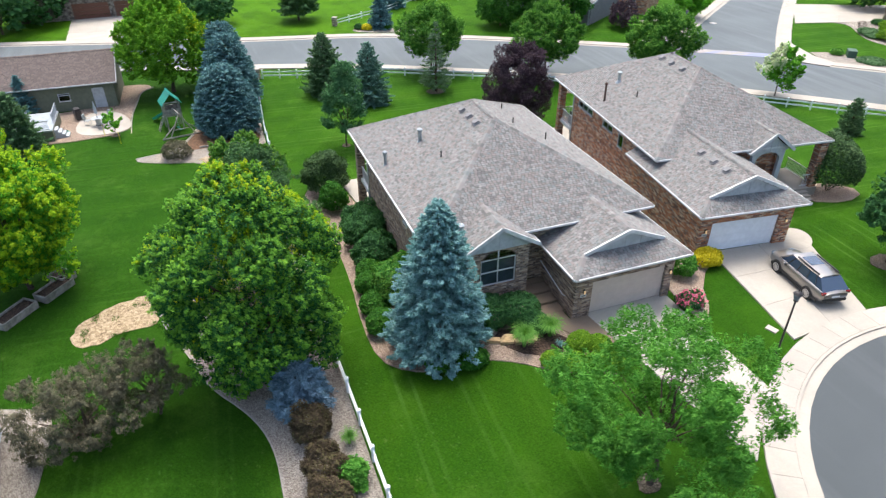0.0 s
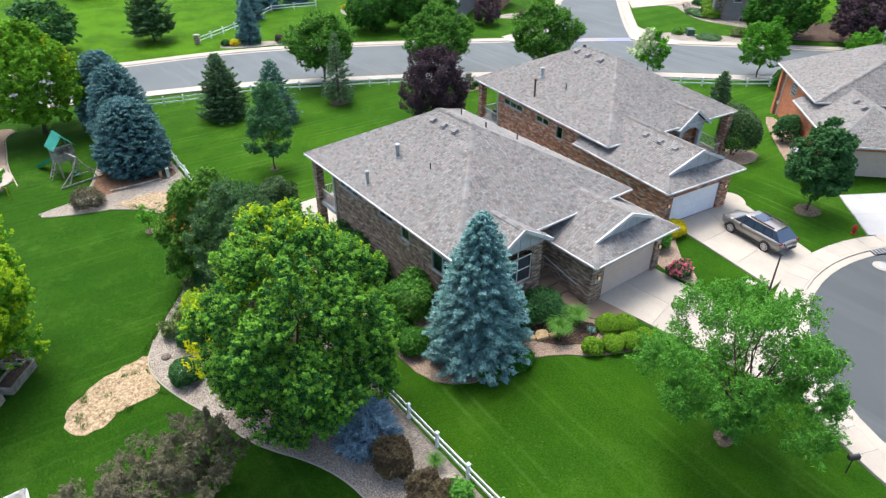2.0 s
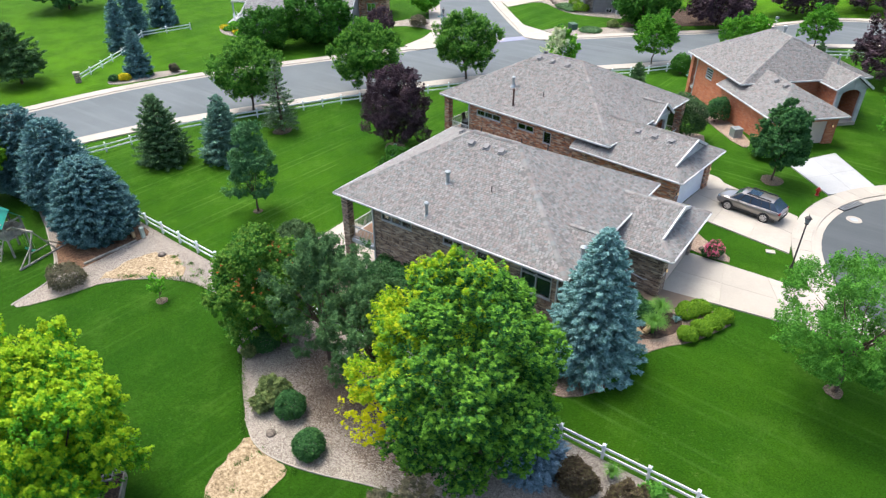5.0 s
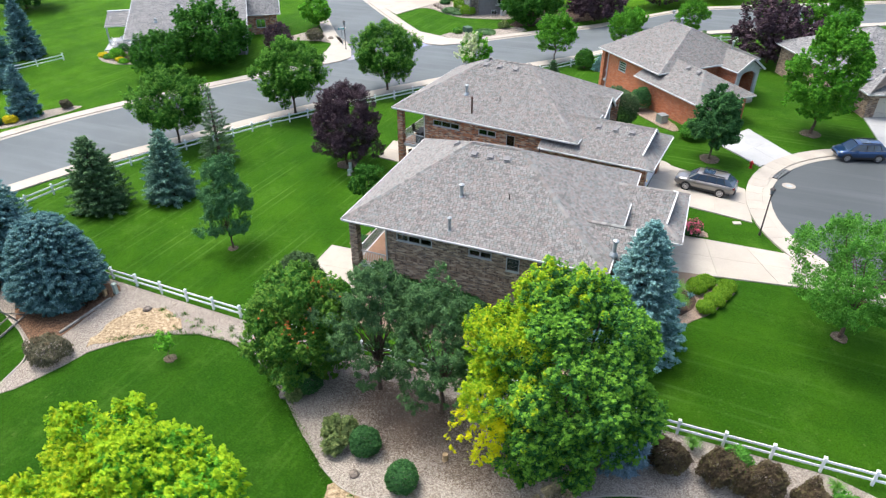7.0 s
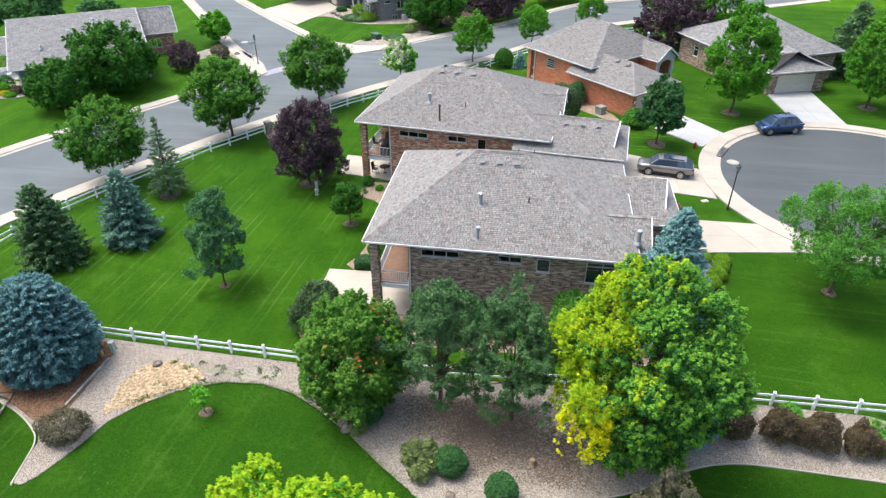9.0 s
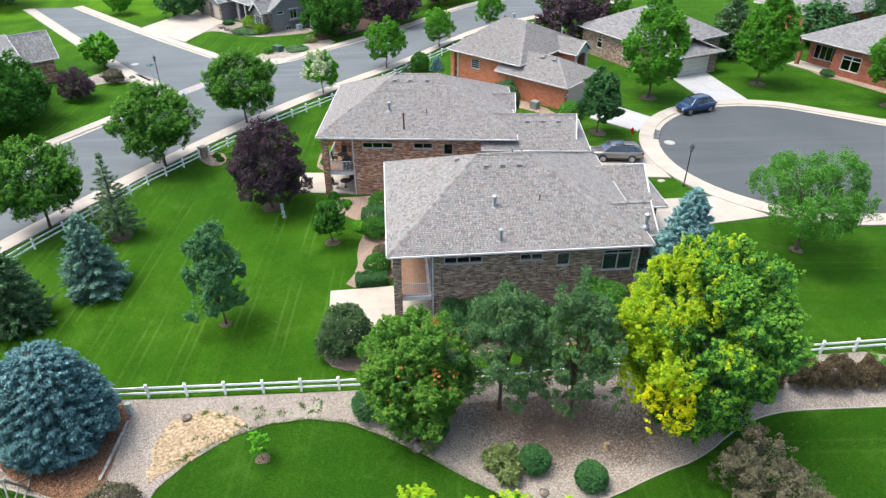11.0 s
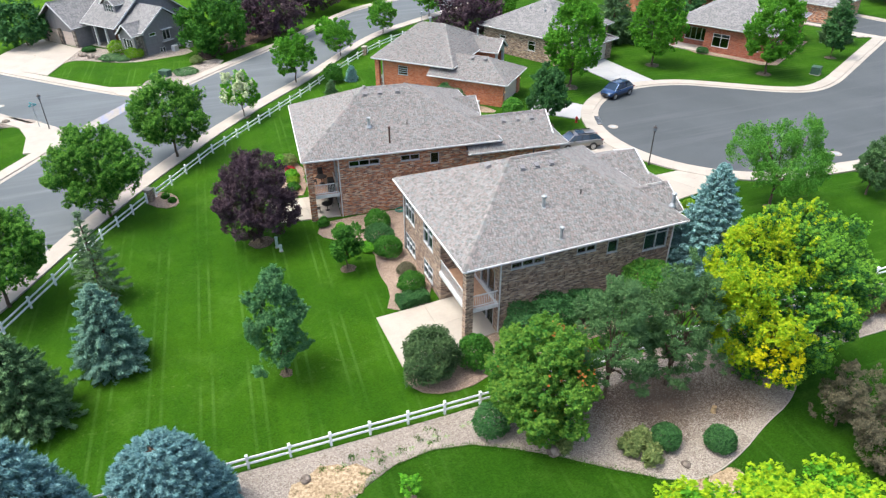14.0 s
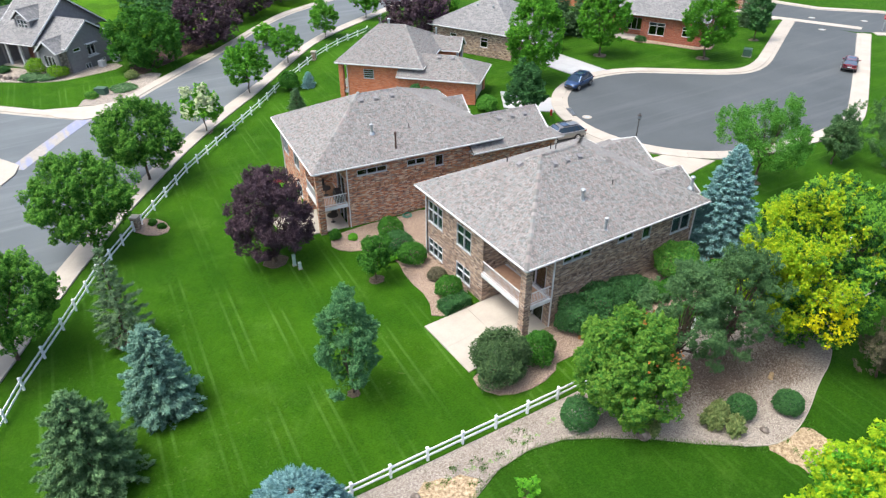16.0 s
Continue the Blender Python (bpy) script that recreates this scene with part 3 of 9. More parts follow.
PAVE = "pale concrete kerb and pavement with worn joints"
for name, line, side, sub in (("pavement_near", near, -1, 3.0), ("pavement_far_a", far_a, 1, 3.0), ("pavement_far_b", far_b, 1, 3.0), ("pavement_side_a", side_l, 1, 3.0), ("pavement_side_b", side_r, -1, 3.0), ("pavement_circle", kerb_line, -1, 1.6), ("pavement_cross_a", [(114, 16), (106, 35), (99.5, 42), (97.5, 50.5), (93, 68)], -1, 3.0), ("pavement_cross_b", [(87.2, 41.5), (88.5, 46), (82, 64)], 1, 3.0), ("pavement_cross_c", [(92.6, 28.4), (94, 27.2), (104, 10)], -1, 3.0)):
    mb = MB()
    fine = resample(line, 1.0)
    strip(mb, fine, 0, side * 0.5, 0.05, 0.1)
    strip(mb, fine, side * 0.5, side * 0.65, 0.13, 0.2)
    ob = tagged(part(name, mb, CONCRETE), PAVE, "pavement", kind="structure")
    slabs(ob, line, side * 0.66, side * 1.95, 0.135, sub, CONCRETE)

mb = MB()
strip(mb, resample([(87.0, 44.6), (90.2, 37.6), (93.4, 30.6)], 1.0), -0.9, 0.9, 0.07, 0.05)
tagged(part("gutter_cross", mb, CONCRETE), "pale concrete gutter across the mouth of the circle road", "gutter", kind="structure")
# pale gutter across the mouth of the side street, and one bluish worn stain on it
mb = MB()
strip(mb, resample([(-27.2, 49.2), (-23.2, 55), (-19.2, 60.6)], 1.0), -0.9, 0.9, 0.06, 0.05)
tagged(part("gutter", mb, GUTTER), "pale concrete gutter across the side street", "gutter", kind="structure")


for name, out in (("corner_apron_a", [(-31.4, 46.4), (-28.6, 45.8), (-27.3, 47.8), (-26.8, 50.0), (-28.8, 53.6), (-31.0, 56.2), (-32.8, 55.0), (-31.6, 51.2)]), ("corner_apron_b", [(-22.2, 62.8), (-19.5, 60.2), (-17.0, 60.4), (-13.6, 63.0), (-14.8, 64.8), (-17.6, 64.6), (-20.8, 65.6), (-23.4, 66.4)])):
    tagged(sheet(name, out, 0.148, CONCRETE, 2.0, 0.2), "pale concrete corner pavement at the street mouth", "pavement", kind="structure")


def driveway(name, corners, rows, cols, mat, label):
    """Concrete panels between four corners, with open joints."""
    ob = tagged(sheet(name, corners, 0.05, mat, 2.0, 0.1), label, "driveway", kind="structure")
    p = [Vector((x, y, 0)) for x, y in corners]
    at = lambda s, t: p[0].lerp(p[1], s).lerp(p[3].lerp(p[2], s), t)
    for i in range(rows):
        for j in range(cols):
            mb, q = MB(), []
            for s, t in ((i + 0.003, j + 0.003), (i + 0.997, j + 0.003), (i + 0.997, j + 0.997), (i + 0.003, j + 0.997)):
                w = at(s / rows, t / cols)
                q.append(Vector((w.x, w.y, gz(w.x, w.y))))
            mb.poly(*[v + Vector((0, 0, 0.09)) for v in q])
            for v, w in zip(q, q[1:] + q[:1]):
                mb.poly(v, w, w + Vector((0, 0, 0.09)), v + Vector((0, 0, 0.09)))
            part("slab", mb, mat, ob)
    return ob


driveway("driveway_1", [(19.9, 8.2), (31.6, 9.9), (28.3, 13.6), (19.9, 13.5)], 3, 2, CONCRETE, "pale concrete driveway in broad panels")
driveway("driveway_2", [(17.5, 19.0), (26.0, 17.45), (25.4, 23.2), (18.2, 26.0)], 3, 2, CONCRETE, "pale concrete driveway with a parked wagon")
driveway("driveway_3", [(22.6, 32.6), (26.6, 28.4), (29.6, 32.0), (25.6, 37.4)], 2, 2, CONCRETE_NEW, "new bright concrete driveway")
driveway("driveway_4", [(36.8, 46.0), (37.6, 36.6), (42.8, 36.2), (42.2, 47.6)], 3, 2, CONCRETE_NEW, "bright concrete driveway across the circle")
driveway("driveway_5", [(-72, -26.2), (-58.9, -25.8), (-56.6, -18.2), (-72, -18.4)], 3, 2, CONCRETE, "pale concrete driveway across the street")
driveway("driveway_6", [(-41.5, 84.6), (-31.6, 75.4), (-27.8, 88.2), (-35.2, 98.6)], 2, 2, CONCRETE, "pale concrete driveway before the grey house")
driveway("patio_1", [(-4.4, 5.3), (-4.3, -0.2), (2.9, 0.6), (2.9, 5.6)], 2, 2, CONCRETE, "pale concrete patio under the balcony")
driveway("patio_2", [(-8.6, 25.6), (-8.3, 21.4), (-3.0, 20.6), (-2.5, 25.0)], 2, 2, CONCRETE, "pale concrete patio under the neighbour's balcony")
sheet("entry_walk", [(16.8, 5.9), (18.6, 5.9), (20.6, 6.2), (22.9, 7.3), (22.9, 8.6), (20.3, 8.25), (20.3, 7.2), (16.8, 7.2)], 0.1, CONCRETE_TAN, 1.5)
tagged(bpy.data.objects["entry_walk"], "tan concrete entry walk", "path", kind="structure")
for k in range(4):
    mb = MB()
    mb.box(16.8, 19.6 - 0.8 * k, 5.85, 7.28, 1.3, 1.62 + 0.16 * k)
    tagged(part("entry_step", mb, CONCRETE_TAN), "tan concrete entry step", "step", "entry steps", "structure")

BED_BACK = [(-33.2, -3.9), (-33.4, -6.4), (-23, -9.6), (-19.7, -10.9), (-18.2, -11.4), (-16.6, -12.3), (-15.4, -13.0), (-15.2, -14.6), (-15.0, -16.0), (-14.2, -16.0), (-13.1, -13.6), (-12.2, -10.6), (-8.4, -7.5), (-3.8, -7.1), (0.4, -9.4), (4.8, -13), (7.7, -14.6), (10.6, -14.1), (14, -12.7), (16.6, -12), (19.5, -10.1), (22, -9.3), (25, -9.3), (34, -9.6), (34, -5.3), (18, -5.35), (-1, -5.2), (-17, -4.75)]
BED_FRONT = [(-2.4, -2.4), (6, -2.7), (11, -2.9), (15.8, -3.4), (18.9, -3.3), (20.4, -2.2), (21.3, -0.5), (21.3, 1.4), (22.3, 3.1), (23.6, 4.4), (24.5, 6.2), (25.1, 7.6), (22.8, 8.05), (20.4, 5.8), (17, 5.6), (16, 0.9), (2.8, 0.9), (-1, 0.2)]
BED_CORNER = [(-4.3, -0.4), (-4.6, -1.8), (-3.6, -3.2), (-1.2, -3.6), (1.2, -2.8), (2.8, 0.6)]
BED_SIDE = [(-3.9, 20.4), (-5.8, 18.9), (-5.2, 17.2), (-3.0, 16.2), (-1.9, 14), (-2.6, 11), (-2.4, 8), (-3.6, 5.5), (0.7, 5.6), (0.7, 13.3), (6, 14), (6, 19.4)]
for name, out, mat, label in (("bed_back", BED_BACK, GRAVEL, "pale pinkish gravel bed along the fence"), ("bed_front", BED_FRONT, GRAVEL_RED, "reddish gravel bed along the house"), ("bed_corner", BED_CORNER, GRAVEL_RED, "reddish gravel bed at the patio corner"), ("bed_side", BED_SIDE, GRAVEL_RED, "reddish gravel bed between the houses")):
    tagged(sheet(name, rounded_ring(out, 1), 0.06 if name == "bed_corner" else 0.045, mat, 2.0, 0.15), label, "gravel bed", kind="structure")
tagged(sheet("straw_patch", ragged(rounded_ring([(6.5, -14.1), (6.9, -15.6), (7.1, -16.8), (7.8, -17.7), (8.3, -18.7), (9.2, -19.0), (9.9, -19.2), (10.9, -18.8), (10.8, -17.4), (10.2, -16.4), (10.25, -15.4), (9.9, -14.2), (8.4, -14.5)], 1), 5, 0.1), 0.03, STRAW, 2.0, 0.1), "dry straw-coloured bare patch in the lawn", "bare ground", kind="structure")
tagged(sheet("straw_patch_corner", ragged(rounded_ring([(-13.3, -11.1), (-13.1, -7.1), (-12.0, -6.0), (-9.6, -6.2), (-8.2, -7.4), (-10.1, -8.6), (-12.2, -10.6)], 1), 7, 0.25), 0.06, STRAW, 2.0, 0.1), "dry straw scattered on the gravel", "bare ground", kind="structure")
tagged(sheet("bed_mulch", rounded_ring([(19.6, 2.6), (21.6, 3.2), (22.8, 5), (22.2, 6.6), (20.2, 5.4)], 1), 0.06, MULCH, 1.0, 0.1), "dark bark mulch round the front shrubs", "mulch bed", kind="structure")
for name, out, mat, label in (("bed_gate", [(-19.6, 30.2), (-18, 28.0), (-16.4, 28.2), (-16.6, 30.6), (-18.4, 32.0)], GRAVEL_RED, "gravel bed at the brick gate pier"), ("bed_corner_h2", [(11.6, 31), (14, 30.6), (15.4, 33), (14.4, 35.8), (11.6, 35.2)], GRAVEL_RED, "gravel bed at the porch corner"), ("bed_gap", [(18.6, 14.2), (23, 13.7), (22.8, 14.8), (19.8, 16.4), (17.6, 19.6), (16.8, 17)], GRAVEL_RED, "gravel bed between the garages"), ("bed_neighbour", [(14, -23.4), (15.4, -19.6), (17, -19.3), (21.4, -19.6), (24, -20.4), (24, -24)], GRAVEL, "gravel bed by the neighbour's house"), ("bed_shed", [(-30, -19.6), (-36.5, -18.6), (-36, -15.2), (-34.6, -14.7), (-33.6, -16.0), (-30.2, -16.3), (-26.2, -16.8), (-21.6, -16.7), (-21, -23), (-22, -28), (-29, -28)], GRAVEL_RED, "reddish gravel round the back patio"), ("bed_across", [(-52, 12.8), (-50.8, 17.4), (-48.4, 21), (-46.6, 21.2), (-48.5, 15), (-50, 12.2)], GRAVEL, "gravel bed across the street"), ("bed_corner_far", [(-16, 64.4), (-13, 66.2), (-7, 73), (-9, 75.6), (-13, 72), (-20.4, 66.2)], GRAVEL, "gravel bed on the street corner"), ("bed_ac", [(16.6, 38.8), (19.4, 34.6), (18.2, 33.8), (14.6, 38), (9, 45.6), (10.2, 46)], GRAVEL_RED, "gravel bed along the orange house")):
    tagged(sheet(name, rounded_ring(out, 1), 0.05, mat, 2.0, 0.12), label, "gravel bed", kind="structure")
mb = MB()
strip(mb, resample(rounded([(5.6, -13.5), (7.7, -14.6), (10.6, -14.1), (14, -12.7), (16.6, -12), (19.5, -10.1), (22, -9.3), (25, -9.3), (34, -9.6)], 2), 0.6), -0.03, 0.03, 0.08, 0.2)
tagged(part("bed_edging", mb, CONCRETE), "pale concrete edging of the gravel bed", "edging", kind="structure")
tagged(sheet("bed_corner_lawn", rounded_ring([(-39.8, 60.6), (-35.8, 60.4), (-30.2, 56.3), (-31.1, 55.3), (-37.1, 56.0), (-40.5, 53), (-41.6, 55)], 1), 0.05, GRAVEL, 2.0, 0.12), "pale gravel bed on the street corner", "gravel bed", kind="structure")
tagged(sheet("garage_apron", rounded_ring([(16.6, 25.6), (17.3, 26.6), (18.6, 26.4), (19.5, 25.2), (18.8, 23.6), (17.6, 23.8)], 2), 0.09, CONCRETE, 2.0, 0.1), "rounded concrete apron beside the garage", "path", kind="structure")
tagged(sheet("bed_spruce", rounded_ring([(-23, -7.6), (-17, -5.0), (-15.4, -5.2), (-15.3, -6.6), (-15.2, -10.6), (-15.3, -12.0), (-16.4, -12.1), (-18.2, -11.2), (-19.6, -10.7)], 1), 0.06, MULCH_RED, 2.0, 0.12), "reddish bark mulch under the blue spruce", "mulch bed", kind="structure")
tagged(sheet("bed_grey_house", rounded_ring([(-32.4, 78.6), (-29.4, 90.6), (-24, 87), (-19, 81), (-12.4, 83.4), (-11.2, 79.6), (-17.5, 77.9), (-20.5, 77.6), (-24, 79.3), (-28.0, 82.2), (-30.2, 81.0), (-31.6, 77.6)], 1), 0.05, GRAVEL, 2.0, 0.12), "pale gravel bed before the grey house", "gravel bed", kind="structure")
tagged(sheet("bed_shade", rounded_ring([(-11.6, 73.4), (-4, 79.4), (4, 86.6), (2, 96), (-8, 92), (-10, 84)], 1), 0.05, MULCH, 2.0, 0.12), "brown mulch under the big trees", "mulch bed", kind="structure")

# ---- houses ----


def face_axes(poly):
    p = [Vector(q) for q in poly]
    ea = (p[1] - p[0]).normalized()
    no = (p[1] - p[0]).cross(p[2] - p[0]).normalized()
    return p, ea, no.cross(ea), no


def extent(pts, b):
    """The stretch of a convex outline at height b, in its own (a, b) plane."""
    hit = []
    for (a0, b0), (a1, b1) in zip(pts, pts[1:] + pts[:1]):
        if (b0 - b) * (b1 - b) <= 0 and abs(b1 - b0) > 1e-6:
            hit.append(a0 + (a1 - a0) * (b - b0) / (b1 - b0))
    return (min(hit), max(hit)) if len(hit) > 1 else None


def shingle_face(mb, poly, rnd, tab=0.21, course=0.145):
    """Lays courses of separate shingle tabs over one roof plane; the first two points are its eave."""
    p, ea, up, no = face_axes(poly)
    flat = [((q - p[0]).dot(ea), (q - p[0]).dot(up)) for q in p]
    top = max(b for _, b in flat)
    b = 0.0
    while b < top - 0.02:
        span = extent(flat, min(b + course * 0.5, top - 0.01))
        if span:
            x = span[0] - rnd.random() * tab * 0.3
            while x < span[1]:
                w = tab * rnd.uniform(0.85, 1.25)
                x0, x1 = max(x, span[0]), min(x + w, span[1])
                if x1 - x0 > 0.03:
                    t = rnd.uniform(0.018, 0.036)
                    o = p[0] + up * b
                    q0, q1 = o + ea * (x0 + tab * 0.055), o + ea * (x1 - tab * 0.055)
                    r0, r1 = q0 + up * (course * 1.12), q1 + up * (course * 1.12)
                    n = len(mb.v)
                    mb.v += [tuple(v) for v in (q0 - no * 0.01, q1 - no * 0.01, q0 + no * t, q1 + no * t, r0 + no * 0.004, r1 + no * 0.004)]
                    mb.f += [(n, n + 1, n + 3, n + 2), (n + 2, n + 3, n + 5, n + 4)]
                x += w
        b += course


def cap_line(mb, p, q, w=0.16, tab=0.3):
    """Overlapping caps along a hip or ridge."""
    p, q = Vector(p), Vector(q)
    d = (q - p).normalized()
    side = d.cross((0, 0, 1)).normalized()
    up = side.cross(d)
    k = 0.0
    while k < (q - p).length - 0.05:
        c = p + d * (k + tab / 2) + up * 0.035
        lift = up * 0.012
        a0, a1 = c - d * tab / 2 - lift * 0.2, c + d * tab * 0.55 + lift
        n = len(mb.v)
        for e0 in (a0, a1):
            mb.v += [tuple(e0 - side * w - up * 0.06), tuple(e0 + up * 0.01), tuple(e0 + side * w - up * 0.06)]
        mb.f += [(n, n + 1, n + 4, n + 3), (n + 1, n + 2, n + 5, n + 4)]
        k += tab


def roof(parent, faces, eaves, hips, seed, mat=None, tab=0.21, course=0.145, name="roof"):
    """Roof boarding with shingle courses and ridge caps; eaves get a white gutter board."""
    rnd = random.Random(seed)
    base, tiles = MB(), MB()
    for poly in faces:
        base.poly(*poly)
        base.poly(*[(x, y, z - 0.14) for x, y, z in reversed(poly)])
        shingle_face(tiles, poly, rnd, tab, course)
    for p, q in hips:
        cap_line(tiles, p, q)
    ob = part(name, base, SHINGLE_BASE, parent)
    s = part("shingles", tiles, mat or SHINGLE, ob)
    s["kind"] = "stuff"
    for p, q in eaves:
        mb = MB()
        d = (Vector(q) - Vector(p)).normalized()
        out = d.cross((0, 0, 1)) * 0.04
        mb.beam(Vector(p) + out + Vector((0, 0, -0.07)), Vector(q) + out + Vector((0, 0, -0.06)), 0.09, 0.11)
        part("gutter_board", mb, WHITE, ob, "white gutter")
    return ob


def hip_faces(u0, u1, v0, v1, ze, zr, a0, a1):
    vm = (v0 + v1) / 2
    c = [(u0, v0, ze), (u1, v0, ze), (u1, v1, ze), (u0, v1, ze)]
    r0, r1 = (a0, vm, zr), (a1, vm, zr)
    faces = [(c[0], c[1], r1, r0), (c[1], c[2], r1), (c[2], c[3], r0, r1), (c[3], c[0], r0)]
    return faces, [(c[0], r0), (c[3], r0), (c[1], r1), (c[2], r1), (r0, r1)], c


def wall(parent, axis, at, s0, s1, z0, z1, holes, mat, thick=0.25, inward=1, name="wall"):
    """One connected wall with real openings and reveals. axis 'u': runs along u at v = at; 'v': runs along v at u = at."""
    mb = MB()
    ss = sorted({round(min(max(q, s0), s1), 4) for q in (s0, s1, *[h[0] for h in holes], *[h[1] for h in holes])})
    zs = sorted({round(min(max(q, z0), z1), 4) for q in (z0, z1, *[h[2] for h in holes], *[h[3] for h in holes])})
    na, nb = len(ss) - 1, len(zs) - 1
    solid = {(i, j) for i in range(na) for j in range(nb) if not any(h[0] < (ss[i] + ss[i + 1]) / 2 < h[1] and h[2] < (zs[j] + zs[j + 1]) / 2 < h[3] for h in holes)}
    known = {}

    def vert(i, j, k):
        if (i, j, k) not in known:
            known[i, j, k] = len(mb.v)
            t = at + inward * thick * k
            mb.v.append((ss[i], t, zs[j]) if axis == "u" else (t, ss[i], zs[j]))
        return known[i, j, k]

    turned = (inward > 0) == (axis == "u")
    face = lambda *q: mb.f.append(q if turned else q[::-1])
    for i, j in solid:
        face(vert(i, j, 0), vert(i + 1, j, 0), vert(i + 1, j + 1, 0), vert(i, j + 1, 0))
        face(vert(i, j + 1, 1), vert(i + 1, j + 1, 1), vert(i + 1, j, 1), vert(i, j, 1))
        for di, dj, a, b in ((0, -1, (i, j), (i + 1, j)), (1, 0, (i + 1, j), (i + 1, j + 1)), (0, 1, (i + 1, j + 1), (i, j + 1)), (-1, 0, (i, j + 1), (i, j))):
            if (i + di, j + dj) not in solid:
                face(vert(*b, 0), vert(*a, 0), vert(*a, 1), vert(*b, 1))
    return part(name, mb, mat, parent)


def window(parent, axis, at, s0, s1, z0, z1, out, cols=2, bars=(), blind=0.0, frame_mat=None, blind_mat=None):
    """A framed window set in an opening: frame, sill, one pane a light, and a blind; above 0.9 the blind is a teal
    sheet that tints the pane.
    """
    frame_mat = frame_mat or WIN_GREY
    ob = part("window", MB(), frame_mat, parent)
    mb = MB()
    w, d0, d1 = 0.05, at - out * 0.12, at + out * 0.03
    lo, hi = min(d0, d1), max(d0, d1)

    def bar(a0, a1, b0, b1, m=mb, x0=lo, x1=hi):
        m.box(*((a0, a1, x0, x1) if axis == "u" else (x0, x1, a0, a1)), b0, b1)

    bar(s0, s1, z1 - w, z1)
    bar(s0, s1, z0, z0 + w)
    bar(s0, s0 + w, z0 + w, z1 - w)
    bar(s1 - w, s1, z0 + w, z1 - w)
    for i in range(1, cols):
        c = s0 + (s1 - s0) * i / cols
        bar(c - 0.03, c + 0.03, z0 + w, z1 - w)
    for z in bars:
        bar(s0 + w, s1 - w, z - 0.025, z + 0.025)
    part("window_frame", mb, frame_mat, ob)
    mb = MB()
    bar(s0 - 0.03, s1 + 0.03, z0 - 0.05, z0, mb, min(at, at + out * 0.05), max(at, at + out * 0.05))
    part("window_sill", mb, frame_mat, ob)
    for i in range(cols):
        mb = MB()
        c0, c1 = s0 + (s1 - s0) * i / cols + 0.04, s0 + (s1 - s0) * (i + 1) / cols - 0.04
        bar(c0, c1, z0 + 0.05, z1 - 0.05, mb, min(at - out * 0.06, at - out * 0.072), max(at - out * 0.06, at - out * 0.072))
        part("pane", mb, GLASS, ob).visible_shadow = False
    if blind:
        mb = MB()
        zb = z1 - (z1 - z0) * blind
        bar(s0 + 0.07, s1 - 0.07, zb, z1 - 0.07, mb, min(at - out * 0.16, at - out * 0.18), max(at - out * 0.16, at - out * 0.18))
        part("blind", mb, blind_mat or (TEAL_BACKING if blind > 0.9 else BLIND), ob)
    return ob


def railing(parent, p, q, z, h=0.95, step=0.13, mat=None):
    """Rails with separate balusters between two points."""
    mat = mat or WHITE
    p, q = Vector((*p, z)), Vector((*q, z))
    ob = part("railing", MB(), mat, parent)
    for dz, w in ((h, 0.07), (0.1, 0.05)):
        mb = MB()
        mb.beam(p + Vector((0, 0, dz)), q + Vector((0, 0, dz)), 0.06, w)
        part("rail", mb, mat, ob)
    n = int((q - p).length / step)
    one = MB()
    one.box(-0.015, 0.015, -0.015, 0.015, 0.12, h - 0.03)
    me = one.mesh("baluster", mat)
    for i in range(1, n):
        part("baluster", me, mat, ob).location = p.lerp(q, i / n)
    return ob


def flue(parent, u, v, z, h, r=0.1, mat=None):
    ob = part("flue_pipe", MB(), METAL, parent)
    mb = MB()
    mb.lathe((u, v, z - 0.15), [(r * 2.4, 0), (r * 2.2, 0.12), (r * 1.1, 0.3)])
    part("flashing", mb, METAL, ob)
    mb = MB()
    mb.lathe((u, v, z), [(r, 0.0), (r, h), (r * 0.9, h + 0.02)])
    part("pipe", mb, mat or METAL, ob, smooth=False)
    mb = MB()
    mb.lathe((u, v, z + h), [(r * 1.5, 0.0), (r * 1.6, 0.12), (r * 0.6, 0.2)])
    part("cap", mb, mat or METAL, ob)


def roof_vent(parent, u, v, z, slope_u, slope_v):
    """A low box vent lying on a roof plane."""
    no = Vector((-slope_u, -slope_v, 1)).normalized()
    ax = Vector((1, 0, slope_u)).normalized()
    ay = no.cross(ax)
    ob = part("roof_vent", MB(), VENT, parent)
    mb = MB()
    mb.obox(Vector((u, v, z)) + no * 0.05, ax * 0.24, ay * 0.24, no * 0.03)
    part("flange", mb, VENT, ob)
    mb = MB()
    mb.obox(Vector((u, v, z)) + no * 0.13, ax * 0.17, ay * 0.17, no * 0.06)
    part("hood", mb, VENT, ob)


def garage_door(parent, u, v0, v1, z0, z1, mat, out=1):
    """A sectional door: four smooth flush sections."""
    ob = part("garage_door", MB(), mat, parent)
    n = 4
    for i in range(n):
        a0, a1 = z0 + (z1 - z0) * i / n + 0.004, z0 + (z1 - z0) * (i + 1) / n - 0.004
        mb = MB()
        mb.box(u - 0.08, u - 0.03, v0, v1, a0, a1)
        part("door_panel", mb, mat, ob)
    mb = MB()
    mb.box(u - 0.03, u + 0.02, v0 - 0.1, v0, z0, z1 + 0.1)
    mb.box(u - 0.03, u + 0.02, v1, v1 + 0.1, z0, z1 + 0.1)
    mb.box(u - 0.03, u + 0.02, v0, v1, z1, z1 + 0.1)
    part("door_trim", mb, TRIM, ob)


